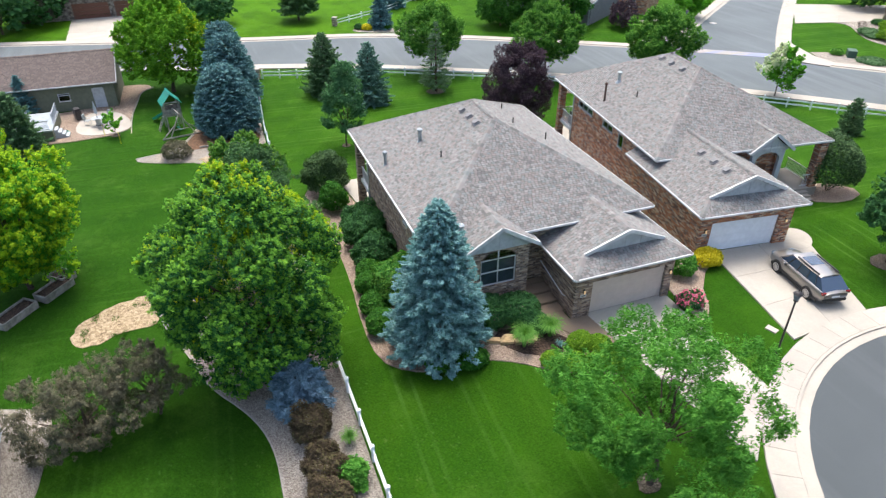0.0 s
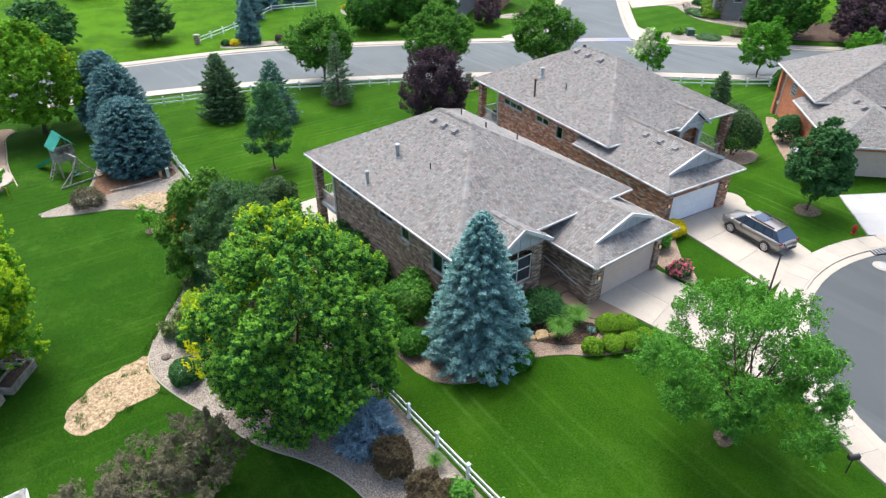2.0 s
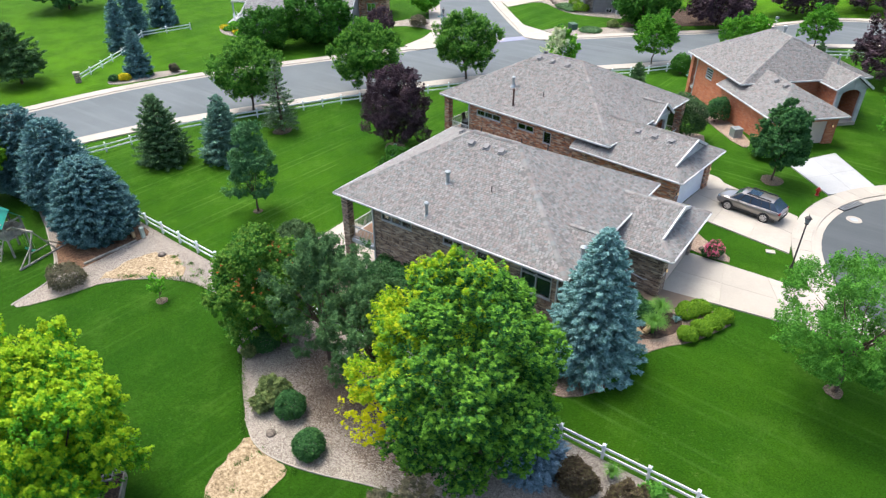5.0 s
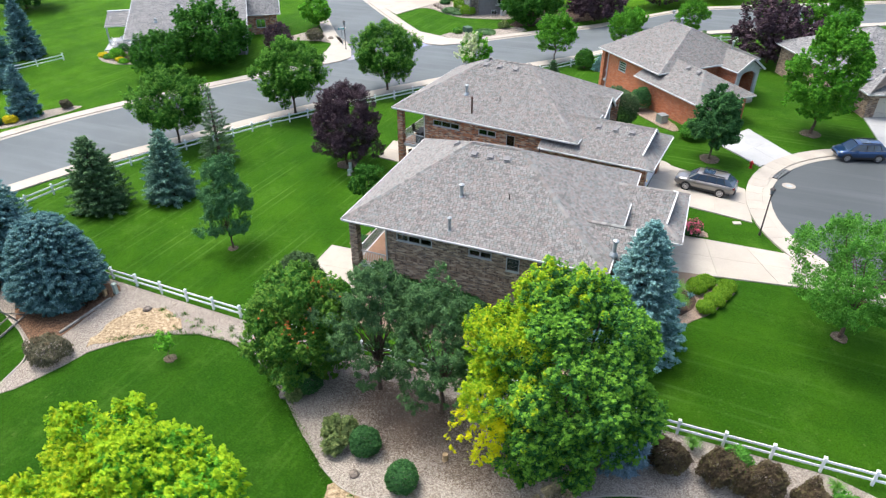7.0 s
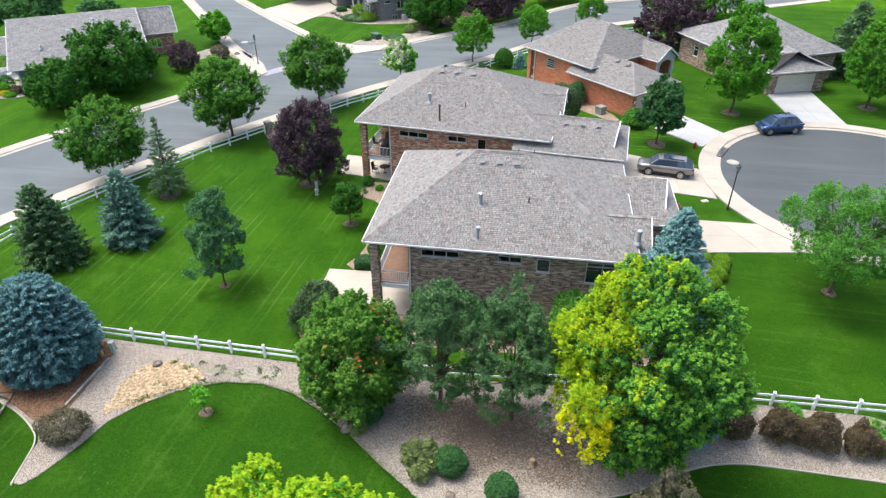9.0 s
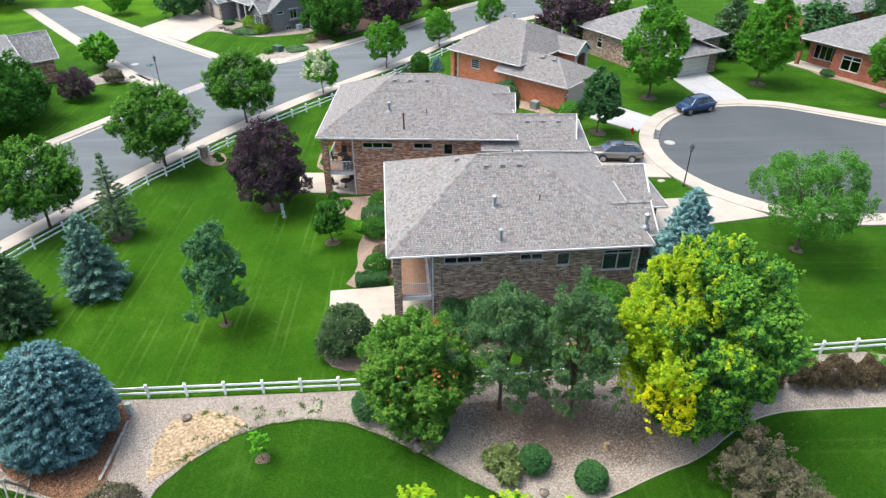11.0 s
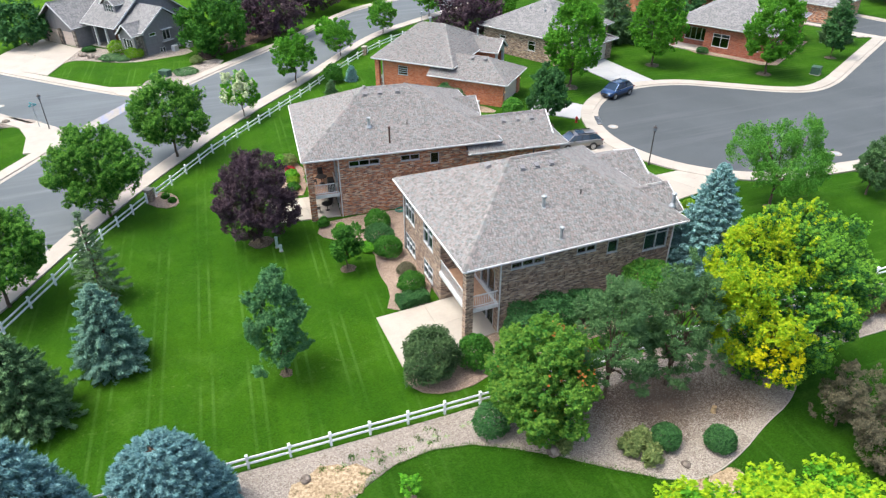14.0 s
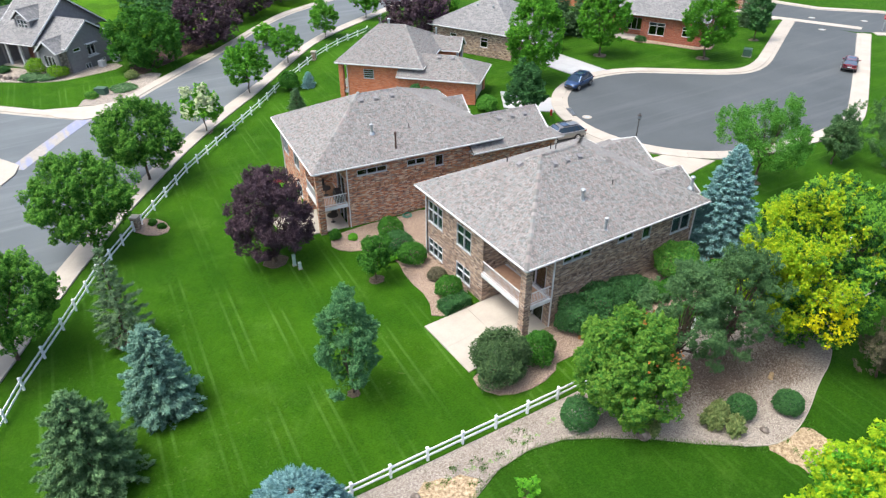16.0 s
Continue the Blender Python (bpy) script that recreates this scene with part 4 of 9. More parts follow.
def wall_lamp(parent, u, v, z):
    ob = part("wall_lamp", MB(), METAL_DARK, parent)
    mb = MB()
    mb.box(u, u + 0.05, v - 0.05, v + 0.05, z - 0.12, z + 0.12)
    part("bracket", mb, METAL_DARK, ob)
    mb = MB()
    mb.lathe((u + 0.13, v, z - 0.14), [(0.03, 0), (0.05, 0.06), (0.055, 0.18), (0.02, 0.22)], 8)
    part("lantern", mb, WARM, ob, "lit warm lantern")


def dutch_garage(h, ub, uf, v0, v1, ze, zr, g, brick, door_mat, z0, seed, door, hip=False):
    """Garage wing with a hipped front and a small gable above it."""
    vm = (v0 + v1) / 2
    k = (zr - ze) / (vm - v0)
    ug, zb = uf - 1.15, ze + 0.55
    va, vb = v0 + (zb - ze) / k, v1 - (zb - ze) / k
    faces = [((ub, v0, ze), (uf, v0, ze), (ug, va, zb), (ug + 0.3, vm, zr), (ub, vm, zr)), ((uf, v0, ze), (uf, v1, ze), (ug, vb, zb), (ug, va, zb)), ((uf, v1, ze), (ub, v1, ze), (ub, vm, zr), (ug + 0.3, vm, zr), (ug, vb, zb))]
    caps = [((ub, vm, zr), (ug + 0.3, vm, zr)), ((uf, v0, ze), (ug, va, zb)), ((uf, v1, ze), (ug, vb, zb))]
    if hip:
        ua = uf - (vm - v0)
        faces = [((ub, v0, ze), (uf, v0, ze), (ua, vm, zr), (ub, vm, zr)), ((uf, v0, ze), (uf, v1, ze), (ua, vm, zr)), ((uf, v1, ze), (ub, v1, ze), (ub, vm, zr), (ua, vm, zr))]
        caps = [((ub, vm, zr), (ua, vm, zr)), ((uf, v0, ze), (ua, vm, zr)), ((uf, v1, ze), (ua, vm, zr))]
    r = roof(h, faces, [((ub, v0, ze), (uf, v0, ze)), ((uf, v0, ze), (uf, v1, ze)), ((uf, v1, ze), (ub, v1, ze))], caps, seed, name="garage_roof")
    if not hip:
        mb = MB()
        mb.poly((ug - 0.02, va, zb), (ug - 0.02, vb, zb), (ug - 0.02, vm, zr - 0.03))
        mb.poly((ug - 0.1, vb, zb), (ug - 0.1, va, zb), (ug - 0.1, vm, zr - 0.03))
        part("gable", mb, TRIM, r, "grey boarded gable")
        for v in (va, vb):
            mb = MB()
            mb.beam((ug + 0.02, v, zb + 0.02), (ug + 0.28, vm, zr - 0.02), 0.1, 0.2)
            part("rake_board", mb, WHITE, r, "white rake board")
        for v in np.linspace(va + 0.5, vb - 0.5, 5):
            mb = MB()
            top = zb + (zr - zb) * (1 - abs(v - vm) / (vm - va))
            mb.box(ug - 0.02, ug + 0.01, v - 0.03, v + 0.03, zb, top - 0.1)
            part("batten", mb, TRIM, r)
    w0, w1, wu = v0 + 0.5, v1 - 0.5, uf - 0.6
    d0, d1 = door
    wall(h, "v", wu, w0, w1, z0, ze - 0.1, [(d0, d1, z0 - 1, z0 + 2.2 + g)], brick, 0.35, -1)
    wall(h, "u", w0, ub, wu - 0.35, z0 - 1.0, ze - 0.1, [], brick)
    wall(h, "u", w1 - 0.25, ub, wu - 0.35, z0 - 1.0, ze - 0.1, [], brick)
    mb = MB()
    mb.box(ub, uf - 0.03, v0 + 0.03, v1 - 0.03, ze - 0.2, ze - 0.15)
    part("soffit", mb, TRIM, r)
    garage_door(h, wu - 0.15, d0, d1, z0 + g, z0 + 2.2 + g, door_mat)
    wall_lamp(h, wu, (w0 + d0) / 2, z0 + g + 1.75)
    wall_lamp(h, wu, (w1 + d1) / 2, z0 + g + 1.75)
    mb = MB()
    mb.box(wu, wu + 0.02, (w0 + d0) / 2 - 0.17, (w0 + d0) / 2 + 0.17, z0 + g + 1.35, z0 + g + 1.52)
    plate = part("number_plate", mb, WHITE, h)
    mb = MB()
    mb.box(wu + 0.022, wu + 0.026, (w0 + d0) / 2 - 0.12, (w0 + d0) / 2 + 0.12, z0 + g + 1.41, z0 + g + 1.46)
    part("bar", mb, METAL_DARK, plate)


def downspout(parent, u, v, z0, z1):
    mb = MB()
    mb.box(u - 0.04, u + 0.04, v - 0.04, v + 0.04, z0, z1)
    part("downspout", mb, WHITE, parent)


def patio_home(name, m, L, W, ze, zr, a0, a1, brick, door_mat, gar, entry, balc, seed, label, windows, back_windows, front_z=1.55, low=-0.6, porch=None, hip=False, arch_door=False):
    """One-storey brick home over a walk-out level, with a garage wing and a corner balcony."""
    h = thing(name, m, label, "house")
    faces, hips, c = hip_faces(0, L, 0, W, ze, zr, a0, a1)
    r = roof(h, faces, [(c[0], c[1]), (c[1], c[2]), (c[2], c[3]), (c[3], c[0])], hips, seed)
    mb = MB()
    mb.box(0.02, L - 0.02, 0.02, W - 0.02, ze - 0.2, ze - 0.15)
    part("soffit", mb, TRIM, r)
    o, zt = 0.62, ze - 0.17
    bu, bv = balc
    near_holes = [w for w in windows]
    wall(h, "u", o, bu, L - o, low, zt, [w[:4] for w in near_holes], brick)
    for s0, s1, z0, z1, cols, bars, blind in near_holes:
        window(h, "u", o, s0, s1, z0, z1, -1, cols, bars, blind)
    wall(h, "v", o, bv, W - o, low, zt, [w[:4] for w in back_windows], brick)
    for s0, s1, z0, z1, cols, bars, blind in back_windows:
        window(h, "v", o, s0, s1, z0, z1, -1, cols, bars, blind)
    pu, pv = porch or (L - o, W - o)
    wall(h, "u", W - o, o, pu, low, zt, [], brick, 0.25, -1)
    wall(h, "v", L - o, o + 0.25, pv - 0.25, low, zt, [], brick, 0.25, -1)
    if porch:
        wall(h, "v", pu, pv + 0.0, W - o - 0.25, low, zt, [(pv + 0.5, pv + 1.5, front_z + 0.4, front_z + 2.5)], brick, 0.25, -1, "porch_wall")
        wall(h, "u", pv, pu - 0.25, L - o, low, zt, [], brick, 0.25, -1, "porch_wall")
        mb = MB()
        mb.box(pu - 0.14, pu - 0.08, pv + 0.5, pv + 1.5, front_z + 0.4, front_z + 2.5)
        part("front_door", mb, DOOR_BROWN, h, "dark brown front door")
    # walls round the balcony recess, with a patio door on each level
    slide = (0.55, bv - 1.2)
    wall(h, "v", bu, o + 0.25, bv, low, zt, [(o + slide[0], o + slide[0] + 2.2, low + 0.2, low + 2.2), (o + slide[0], o + slide[0] + 2.2, 2.3, 4.35)], brick, 0.25, 1, "recess_wall")
    wall(h, "u", bv, o, bu, low, zt, [], brick, 0.25, -1, "recess_wall")
    for z0, z1 in ((low + 0.2, low + 2.2), (2.3, 4.35)):
        window(h, "v", bu, o + slide[0], o + slide[0] + 2.2, z0, z1, -1, 2)
    mb = MB()
    mb.box(o - 0.12, bu - 0.005, o - 0.12, bv - 0.255, 1.92, 2.2)
    part("balcony_floor", mb, WHITE, h, "white-edged balcony floor")
    for i in range(int((bu - o - 0.1) / 0.14)):
        mb = MB()
        mb.box(o + 0.02 + 0.14 * i, o + 0.15 + 0.14 * i, o + 0.02, bv - 0.28, 2.205, 2.232)
        part("deck_board", mb, DECK, h)
    mb = MB()
    mb.box(0.32, 0.86, 0.32, 0.86, low, zt)
    part("corner_pillar", mb, brick, h, "square brick corner pillar")
    railing(h, (0.62, 0.9), (0.62, bv - 0.3), 2.23)
    railing(h, (0.9, 0.62), (bu - 0.05, 0.62), 2.23)
    downspout(h, bu + 0.1, o - 0.06, low, zt)
    downspout(h, L - o - 0.1, o - 0.06, low, zt)
    downspout(h, 0.62 - 0.06, W - o - 0.1, low, zt)
    gu, g0, g1, gze, gzr, door = gar
    dutch_garage(h, L - 3.2, gu, g0, g1, gze, gzr, 0.05, brick, door_mat, front_z, seed + 5, door, hip)
    # gabled entry bay with an arched window under it
    e0, e1, eu, eze, ezr = entry
    vm = (e0 + e1) / 2
    ub = L - 4.5
    ef = [((ub, e0, eze), (eu, e0, eze), (eu, vm, ezr), (ub, vm, ezr)), ((eu, e1, eze), (ub, e1, eze), (ub, vm, ezr), (eu, vm, ezr))]
    er = roof(h, ef, [((ub, e0, eze), (eu, e0, eze)), ((eu, e1, eze), (ub, e1, eze))], [((ub, vm, ezr), (eu, vm, ezr))], seed + 9, name="entry_roof")
    for v in (e0, e1):
        mb = MB()
        mb.beam((eu + 0.02, v, eze - 0.06), (eu + 0.02, vm, ezr - 0.04), 0.08, 0.2)
        part("rake_board", mb, WHITE, er, "white rake board")
    mb = MB()
    mb.poly((eu - 0.25, e0 + 0.2, eze - 0.1), (eu - 0.25, e1 - 0.2, eze - 0.1), (eu - 0.25, vm, ezr - 0.2))
    part("gable", mb, TRIM, er, "grey boarded gable")
    for v in np.linspace(e0 + 0.7, e1 - 0.7, 5):
        mb = MB()
        mb.box(eu - 0.25, eu - 0.22, v - 0.04, v + 0.04, eze - 0.1, ezr - 0.3 - (ezr - eze) * abs(v - vm) / (vm - e0))
        part("batten", mb, TRIM, er)
    wu = eu - 0.3
    w0, w1 = e0 + 0.45, e1 - 0.45
    hw = min(1.05, (w1 - w0) / 2 - 0.35)
    zb, zs = (front_z - 1.0 if arch_door else front_z + 1.55), eze - 0.75
    arch = MB()
    n = 10
    for t0, t1 in ((wu - 0.25, wu),):
        rim = [(vm + hw * math.cos(math.pi * i / n), zs + hw * 0.55 * math.sin(math.pi * i / n)) for i in range(n + 1)]
        for (y0, z0), (y1, z1) in zip(rim, rim[1:]):
            arch.poly((t1, y0, z0), (t1, y0, eze - 0.1), (t1, y1, eze - 0.1), (t1, y1, z1))
            arch.poly((t1, y0, z0), (t1, y1, z1), (t0, y1, z1), (t0, y0, z0))
        for s in (-1, 1):
            arch.box(t0, t1, *sorted((vm + s * hw, vm + s * (w1 - vm))), front_z - 1, eze - 0.1)
        if not arch_door:
            arch.box(t0, t1, vm - hw, vm + hw, front_z - 1, zb)
    part("entry_wall", arch, TRIM if arch_door else brick, h)
    wall(h, "u", w0, L - o - 0.1, wu - 0.25, front_z - 1, eze - 0.1, [], brick)
    wall(h, "u", w1 - 0.25, L - o - 0.1, wu - 0.25, front_z - 1, eze - 0.1, [], brick)
    if arch_door:
        mb = MB()
        mb.box(L - o - 0.2, wu + 0.3, w0 + 0.26, w1 - 0.26, front_z - 1, front_z + 0.3)
        part("porch_floor", mb, CONCRETE, h)
        mb = MB()
        mb.box(L - o + 0.01, L - o + 0.06, vm - 0.5, vm + 0.5, front_z + 0.3, front_z + 2.4)
        part("front_door", mb, DOOR_BROWN, h, "dark brown front door")
        return h, r
    win = part("window", MB(), WHITE, h)
    mb = MB()
    for v in (vm - hw, vm - 0.03, vm + hw - 0.06):
        mb.box(wu - 0.14, wu - 0.06, v, v + 0.06, zb, zs + (hw * 0.5 if abs(v - vm) < 0.1 else 0))
    for z in (zb, zs - 0.03, (zb + zs) / 2):
        mb.box(wu - 0.14, wu - 0.06, vm - hw, vm + hw, z, z + 0.06)
    part("window_frame", mb, WHITE, win)
    mb = MB()
    mb.poly(*[(wu - 0.1, vm + hw * math.cos(math.pi * i / n), zs + hw * 0.55 * math.sin(math.pi * i / n)) for i in range(n + 1)], (wu - 0.1, vm - hw, zb), (wu - 0.1, vm + hw, zb))
    part("pane", mb, GLASS, win).visible_shadow = False
    mb = MB()
    mb.box(wu - 0.24, wu - 0.22, vm - hw + 0.05, vm + hw - 0.05, zb, zs)
    part("blind", mb, BLIND, win)
    return h, r


def warm_lamp():
    n = Nodes("warm_lamp_glass", 0.3)
    n.color((0.8, 0.6, 0.35))
    n.b.inputs["Emission Color"].default_value = (1.0, 0.62, 0.28, 1)
    n.b.inputs["Emission Strength"].default_value = 0.3
    return n.mat


WARM = warm_lamp()

# the main house
h1, r1 = patio_home(
    "house", pose(0, 0, 0), 17.3, 14.0, 5.8, 9.4, 6.5, 10.0, BRICK_TAN, TAUPE, (21.0, 6.8, 14.1, 4.72, 6.45, (8.35, 13.1)), (1.65, 6.15, 18.2, 5.5, 6.85), (2.8, 5.75), 11,
    "tan brick home with grey shingled hip roof and corner balcony",
    [(3.65, 6.14, 4.62, 5.15, 3, (), 0), (8.63, 10.14, 4.62, 5.13, 2, (), 0), (11.1, 11.95, 4.1, 5.1, 1, (), 0.95), (14.2, 16.2, 3.55, 5.15, 2, (4.85,), 0.95)],
    # back windows: added full sheets, their teal standing in for sky reflected in the glass
    [(10.9, 13.0, 2.85, 4.75, 3, (4.0,), 0.95), (7.0, 8.9, 2.85, 4.75, 2, (4.0,), 0.95), (10.9, 13.0, -0.05, 1.35, 3, (0.75,), 0.95), (7.0, 8.9, -0.05, 1.35, 2, (0.75,), 0.95)],
)
flue(r1, 7.2, 3.1, 7.25, 0.8, 0.12)
flue(r1, 7.3, 0.72, 6.05, 0.85, 0.1)
flue(r1, 17.3, 1.9, 6.05, 0.8, 0.12)
mb = MB()
mb.cyl((10.3, 3.4, 7.4), (10.3, 3.4, 7.95), 0.04)
part("vent_pipe", mb, METAL_DARK, r1)
for u in (7.0, 8.15, 9.3):
    roof_vent(r1, u, 6.1, 5.8 + 3.6 * 6.1 / 7, 0, 3.6 / 7)
roof_vent(r1, 5.2, 7.7, 5.8 + 3.6 * 5.2 / 6.5, 3.6 / 6.5, 0)
for u, v, hh in ((5.5, 9.6, 0.4), (9.3, 8.6, 0.4), (10.4, 10.4, 0.5)):
    mb = MB()
    z = 5.8 + 3.6 * (14 - v) / 7
    mb.cyl((u, v, z - 0.1), (u, v, z + hh), 0.045)
    part("vent_pipe", mb, METAL_DARK, r1)
# white wall rail beside the entry steps
rail = part("handrail", MB(), WHITE, h1, "white pole handrail on the garage wall")
mb = MB()
mb.cyl((16.4, 7.18, 3.2), (19.35, 7.18, 2.58), 0.035)
mb.cyl((19.35, 7.18, 2.58), (19.6, 7.18, 2.66), 0.035)
part("rail", mb, WHITE, rail)
for k in range(3):
    x, z = 16.7 + 1.2 * k, 3.14 - 0.25 * k
    mb = MB()
    mb.cyl((x, 7.18, z), (x, 7.29, z - 0.06), 0.018)
    part("bracket", mb, WHITE, rail)


def soldier_course(house, mat, u0, u1, v, z0, z1):
    """A band of upright bricks standing proud of the wall."""
    one = MB()
    one.box(-0.046, 0.046, -0.014, 0.01, z0, z1)
    me_ = one.mesh("brick", mat)
    wall_ = next(c for c in house.children if c.name.startswith("wall"))
    for k in range(int((u1 - u0) / 0.105)):
        part("brick", me_, mat, wall_).location = (u0 + 0.05 + 0.105 * k, v, 0)


soldier_course(h1, SOLDIER_TAN, 2.85, 16.65, 0.62, 3.2, 3.44)

# the neighbour's house
h2, r2 = patio_home(
    "neighbour_house", pose(-6.0, 20.3, -0.3, 0, 0, -6.4), 17.8, 14.0, 5.8, 9.35, 6.6, 10.6, BRICK_MIX, DOOR_WHITE, (24.2, -0.45, 7.2, 4.98, 6.85, (0.9, 5.75)), (7.1, 10.6, 18.1, 5.6, 6.9), (3.0, 5.2), 23,
    "red-brown brick home with grey shingled hip roof",
    [(4.0, 6.7, 4.55, 5.1, 3, (), 0), (8.6, 10.3, 4.55, 5.1, 2, (), 0), (11.3, 12.1, 4.0, 5.05, 1, (), 0)],
    [(10.9, 13.0, 2.85, 4.75, 3, (4.3,), 0.8), (7.0, 8.9, 2.85, 4.75, 2, (4.3,), 0.8), (7.0, 8.9, 0.1, 1.35, 2, (), 0.3)], 1.8, porch=(14.4, 10.6), arch_door=True,
)
flue(r2, 6.3, 2.8, 7.2, 0.7, 0.12)
flue(r2, 7.75, 0.95, 6.1, 1.5, 0.08, METAL_BROWN)
for u in (6.6, 8.0, 9.6):
    roof_vent(r2, u, 6.2, 5.8 + 3.55 * 6.2 / 7, 0, 3.55 / 7)
for u in (18.8, 20.2, 21.6):
    roof_vent(r2, u, 2.6, 4.98 + 1.87 * 3.05 / 3.82, 0, 0.49)
mb = MB()
mb.cyl((9.7, 2.6, 6.9), (9.7, 2.6, 7.6), 0.04)
part("vent_pipe", mb, METAL_DARK, r2)
soldier_course(h2, SOLDIER_RED, 3.05, 17.1, 0.62, 3.2, 3.44)
# front corner porch of the neighbour's house
mb = MB()
mb.box(17.1, 17.7, 13.25, 13.85, 0.8, 5.62)
part("porch_pillar", mb, BRICK_MIX, h2, "square brick porch pillar")
mb = MB()
mb.box(14.42, 17.8, 10.62, 13.9, 0.9, 2.05)
part("porch_floor", mb, CONCRETE, h2)
for k in range(3):
    mb = MB()
    mb.box(17.82 + 0.3 * k, 18.12 + 0.3 * k, 11.0, 13.0, 0.9, 1.9 - 0.16 * k)
    part("porch_step", mb, CONCRETE, h2)
railing(h2, (14.5, 13.7), (17.1, 13.7), 2.05)
railing(h2, (17.5, 12.6), (17.5, 13.25), 2.05)

# the orange brick house
h3, r3 = patio_home(
    "orange_house", pose(8.2, 47.6, -0.4, 0, 0, -45.5), 11.0, 14.0, 5.75, 8.85, 3.6, 6.9, BRICK_ORANGE, TAUPE, (17.9, -0.6, 6.9, 4.75, 6.6, (0.6, 5.4)), (8.4, 12.2, 13.6, 5.6, 6.9), (1.2, 4.2), 37,
    "orange brick home with grey shingled hip roof",
    [(3.4, 4.7, 3.9, 5.0, 1, (4.2, 4.45, 4.7), 0), (7.6, 9.2, 3.6, 5.0, 2, (), 0.6)],
    [(10.9, 13.0, 2.85, 4.75, 3, (4.3,), 0.8), (7.0, 8.9, 2.85, 4.75, 2, (4.3,), 0.8)], 1.9, hip=True, arch_door=True,
)
flue(r3, 4.6, 7.6, 8.5, 0.7, 0.14)
flue(r3, 10.0, 10.5, 6.8, 0.9, 0.1)
for u in (12.4, 14.0):
    roof_vent(r3, u, 2.6, 6.4, 0, 0.49)
mb = MB()
mb.cyl((3.7, 7.0, 8.8), (3.7, 7.0, 9.9), 0.03)
mb.box(3.4, 4.0, 6.98, 7.02, 9.6, 9.63)
mb.box(3.55, 3.85, 6.9, 7.1, 9.85, 10.05)
part("antenna", mb, METAL, r3)


def lap_boards(parent, axis, at, s0, s1, z0, z1, holes, mat, out, high=0.2):
    """Horizontal lap siding: every board is a part, cut at the openings."""
    z = z0
    while z < z1 - 0.05:
        top = min(z + high, z1)
        cuts = sorted((h[0] - 0.07, h[1] + 0.07) for h in holes if h[2] - 0.07 < top - 0.02 and h[3] + 0.07 > z + 0.02)
        runs, a = [], s0
        for c0, c1 in cuts:
            runs.append((a, c0))
            a = c1
        runs.append((a, s1))
        for a0, a1 in runs:
            if a1 - a0 < 0.05:
                continue
            mb = MB()
            b0, b1 = at + out * 0.028, at + out * 0.006
            quad = [(a0, b0, z), (a1, b0, z), (a1, b1, top), (a0, b1, top)]
            back = [(a0, at + out * 0.002, z), (a1, at + out * 0.002, z)]
            if axis == "v":
                quad, back = [(q[1], q[0], q[2]) for q in quad], [(q[1], q[0], q[2]) for q in back]
            mb.poly(*quad)
            mb.poly(quad[1], quad[0], back[0], back[1])
            part("board", mb, mat, parent)
        z += high


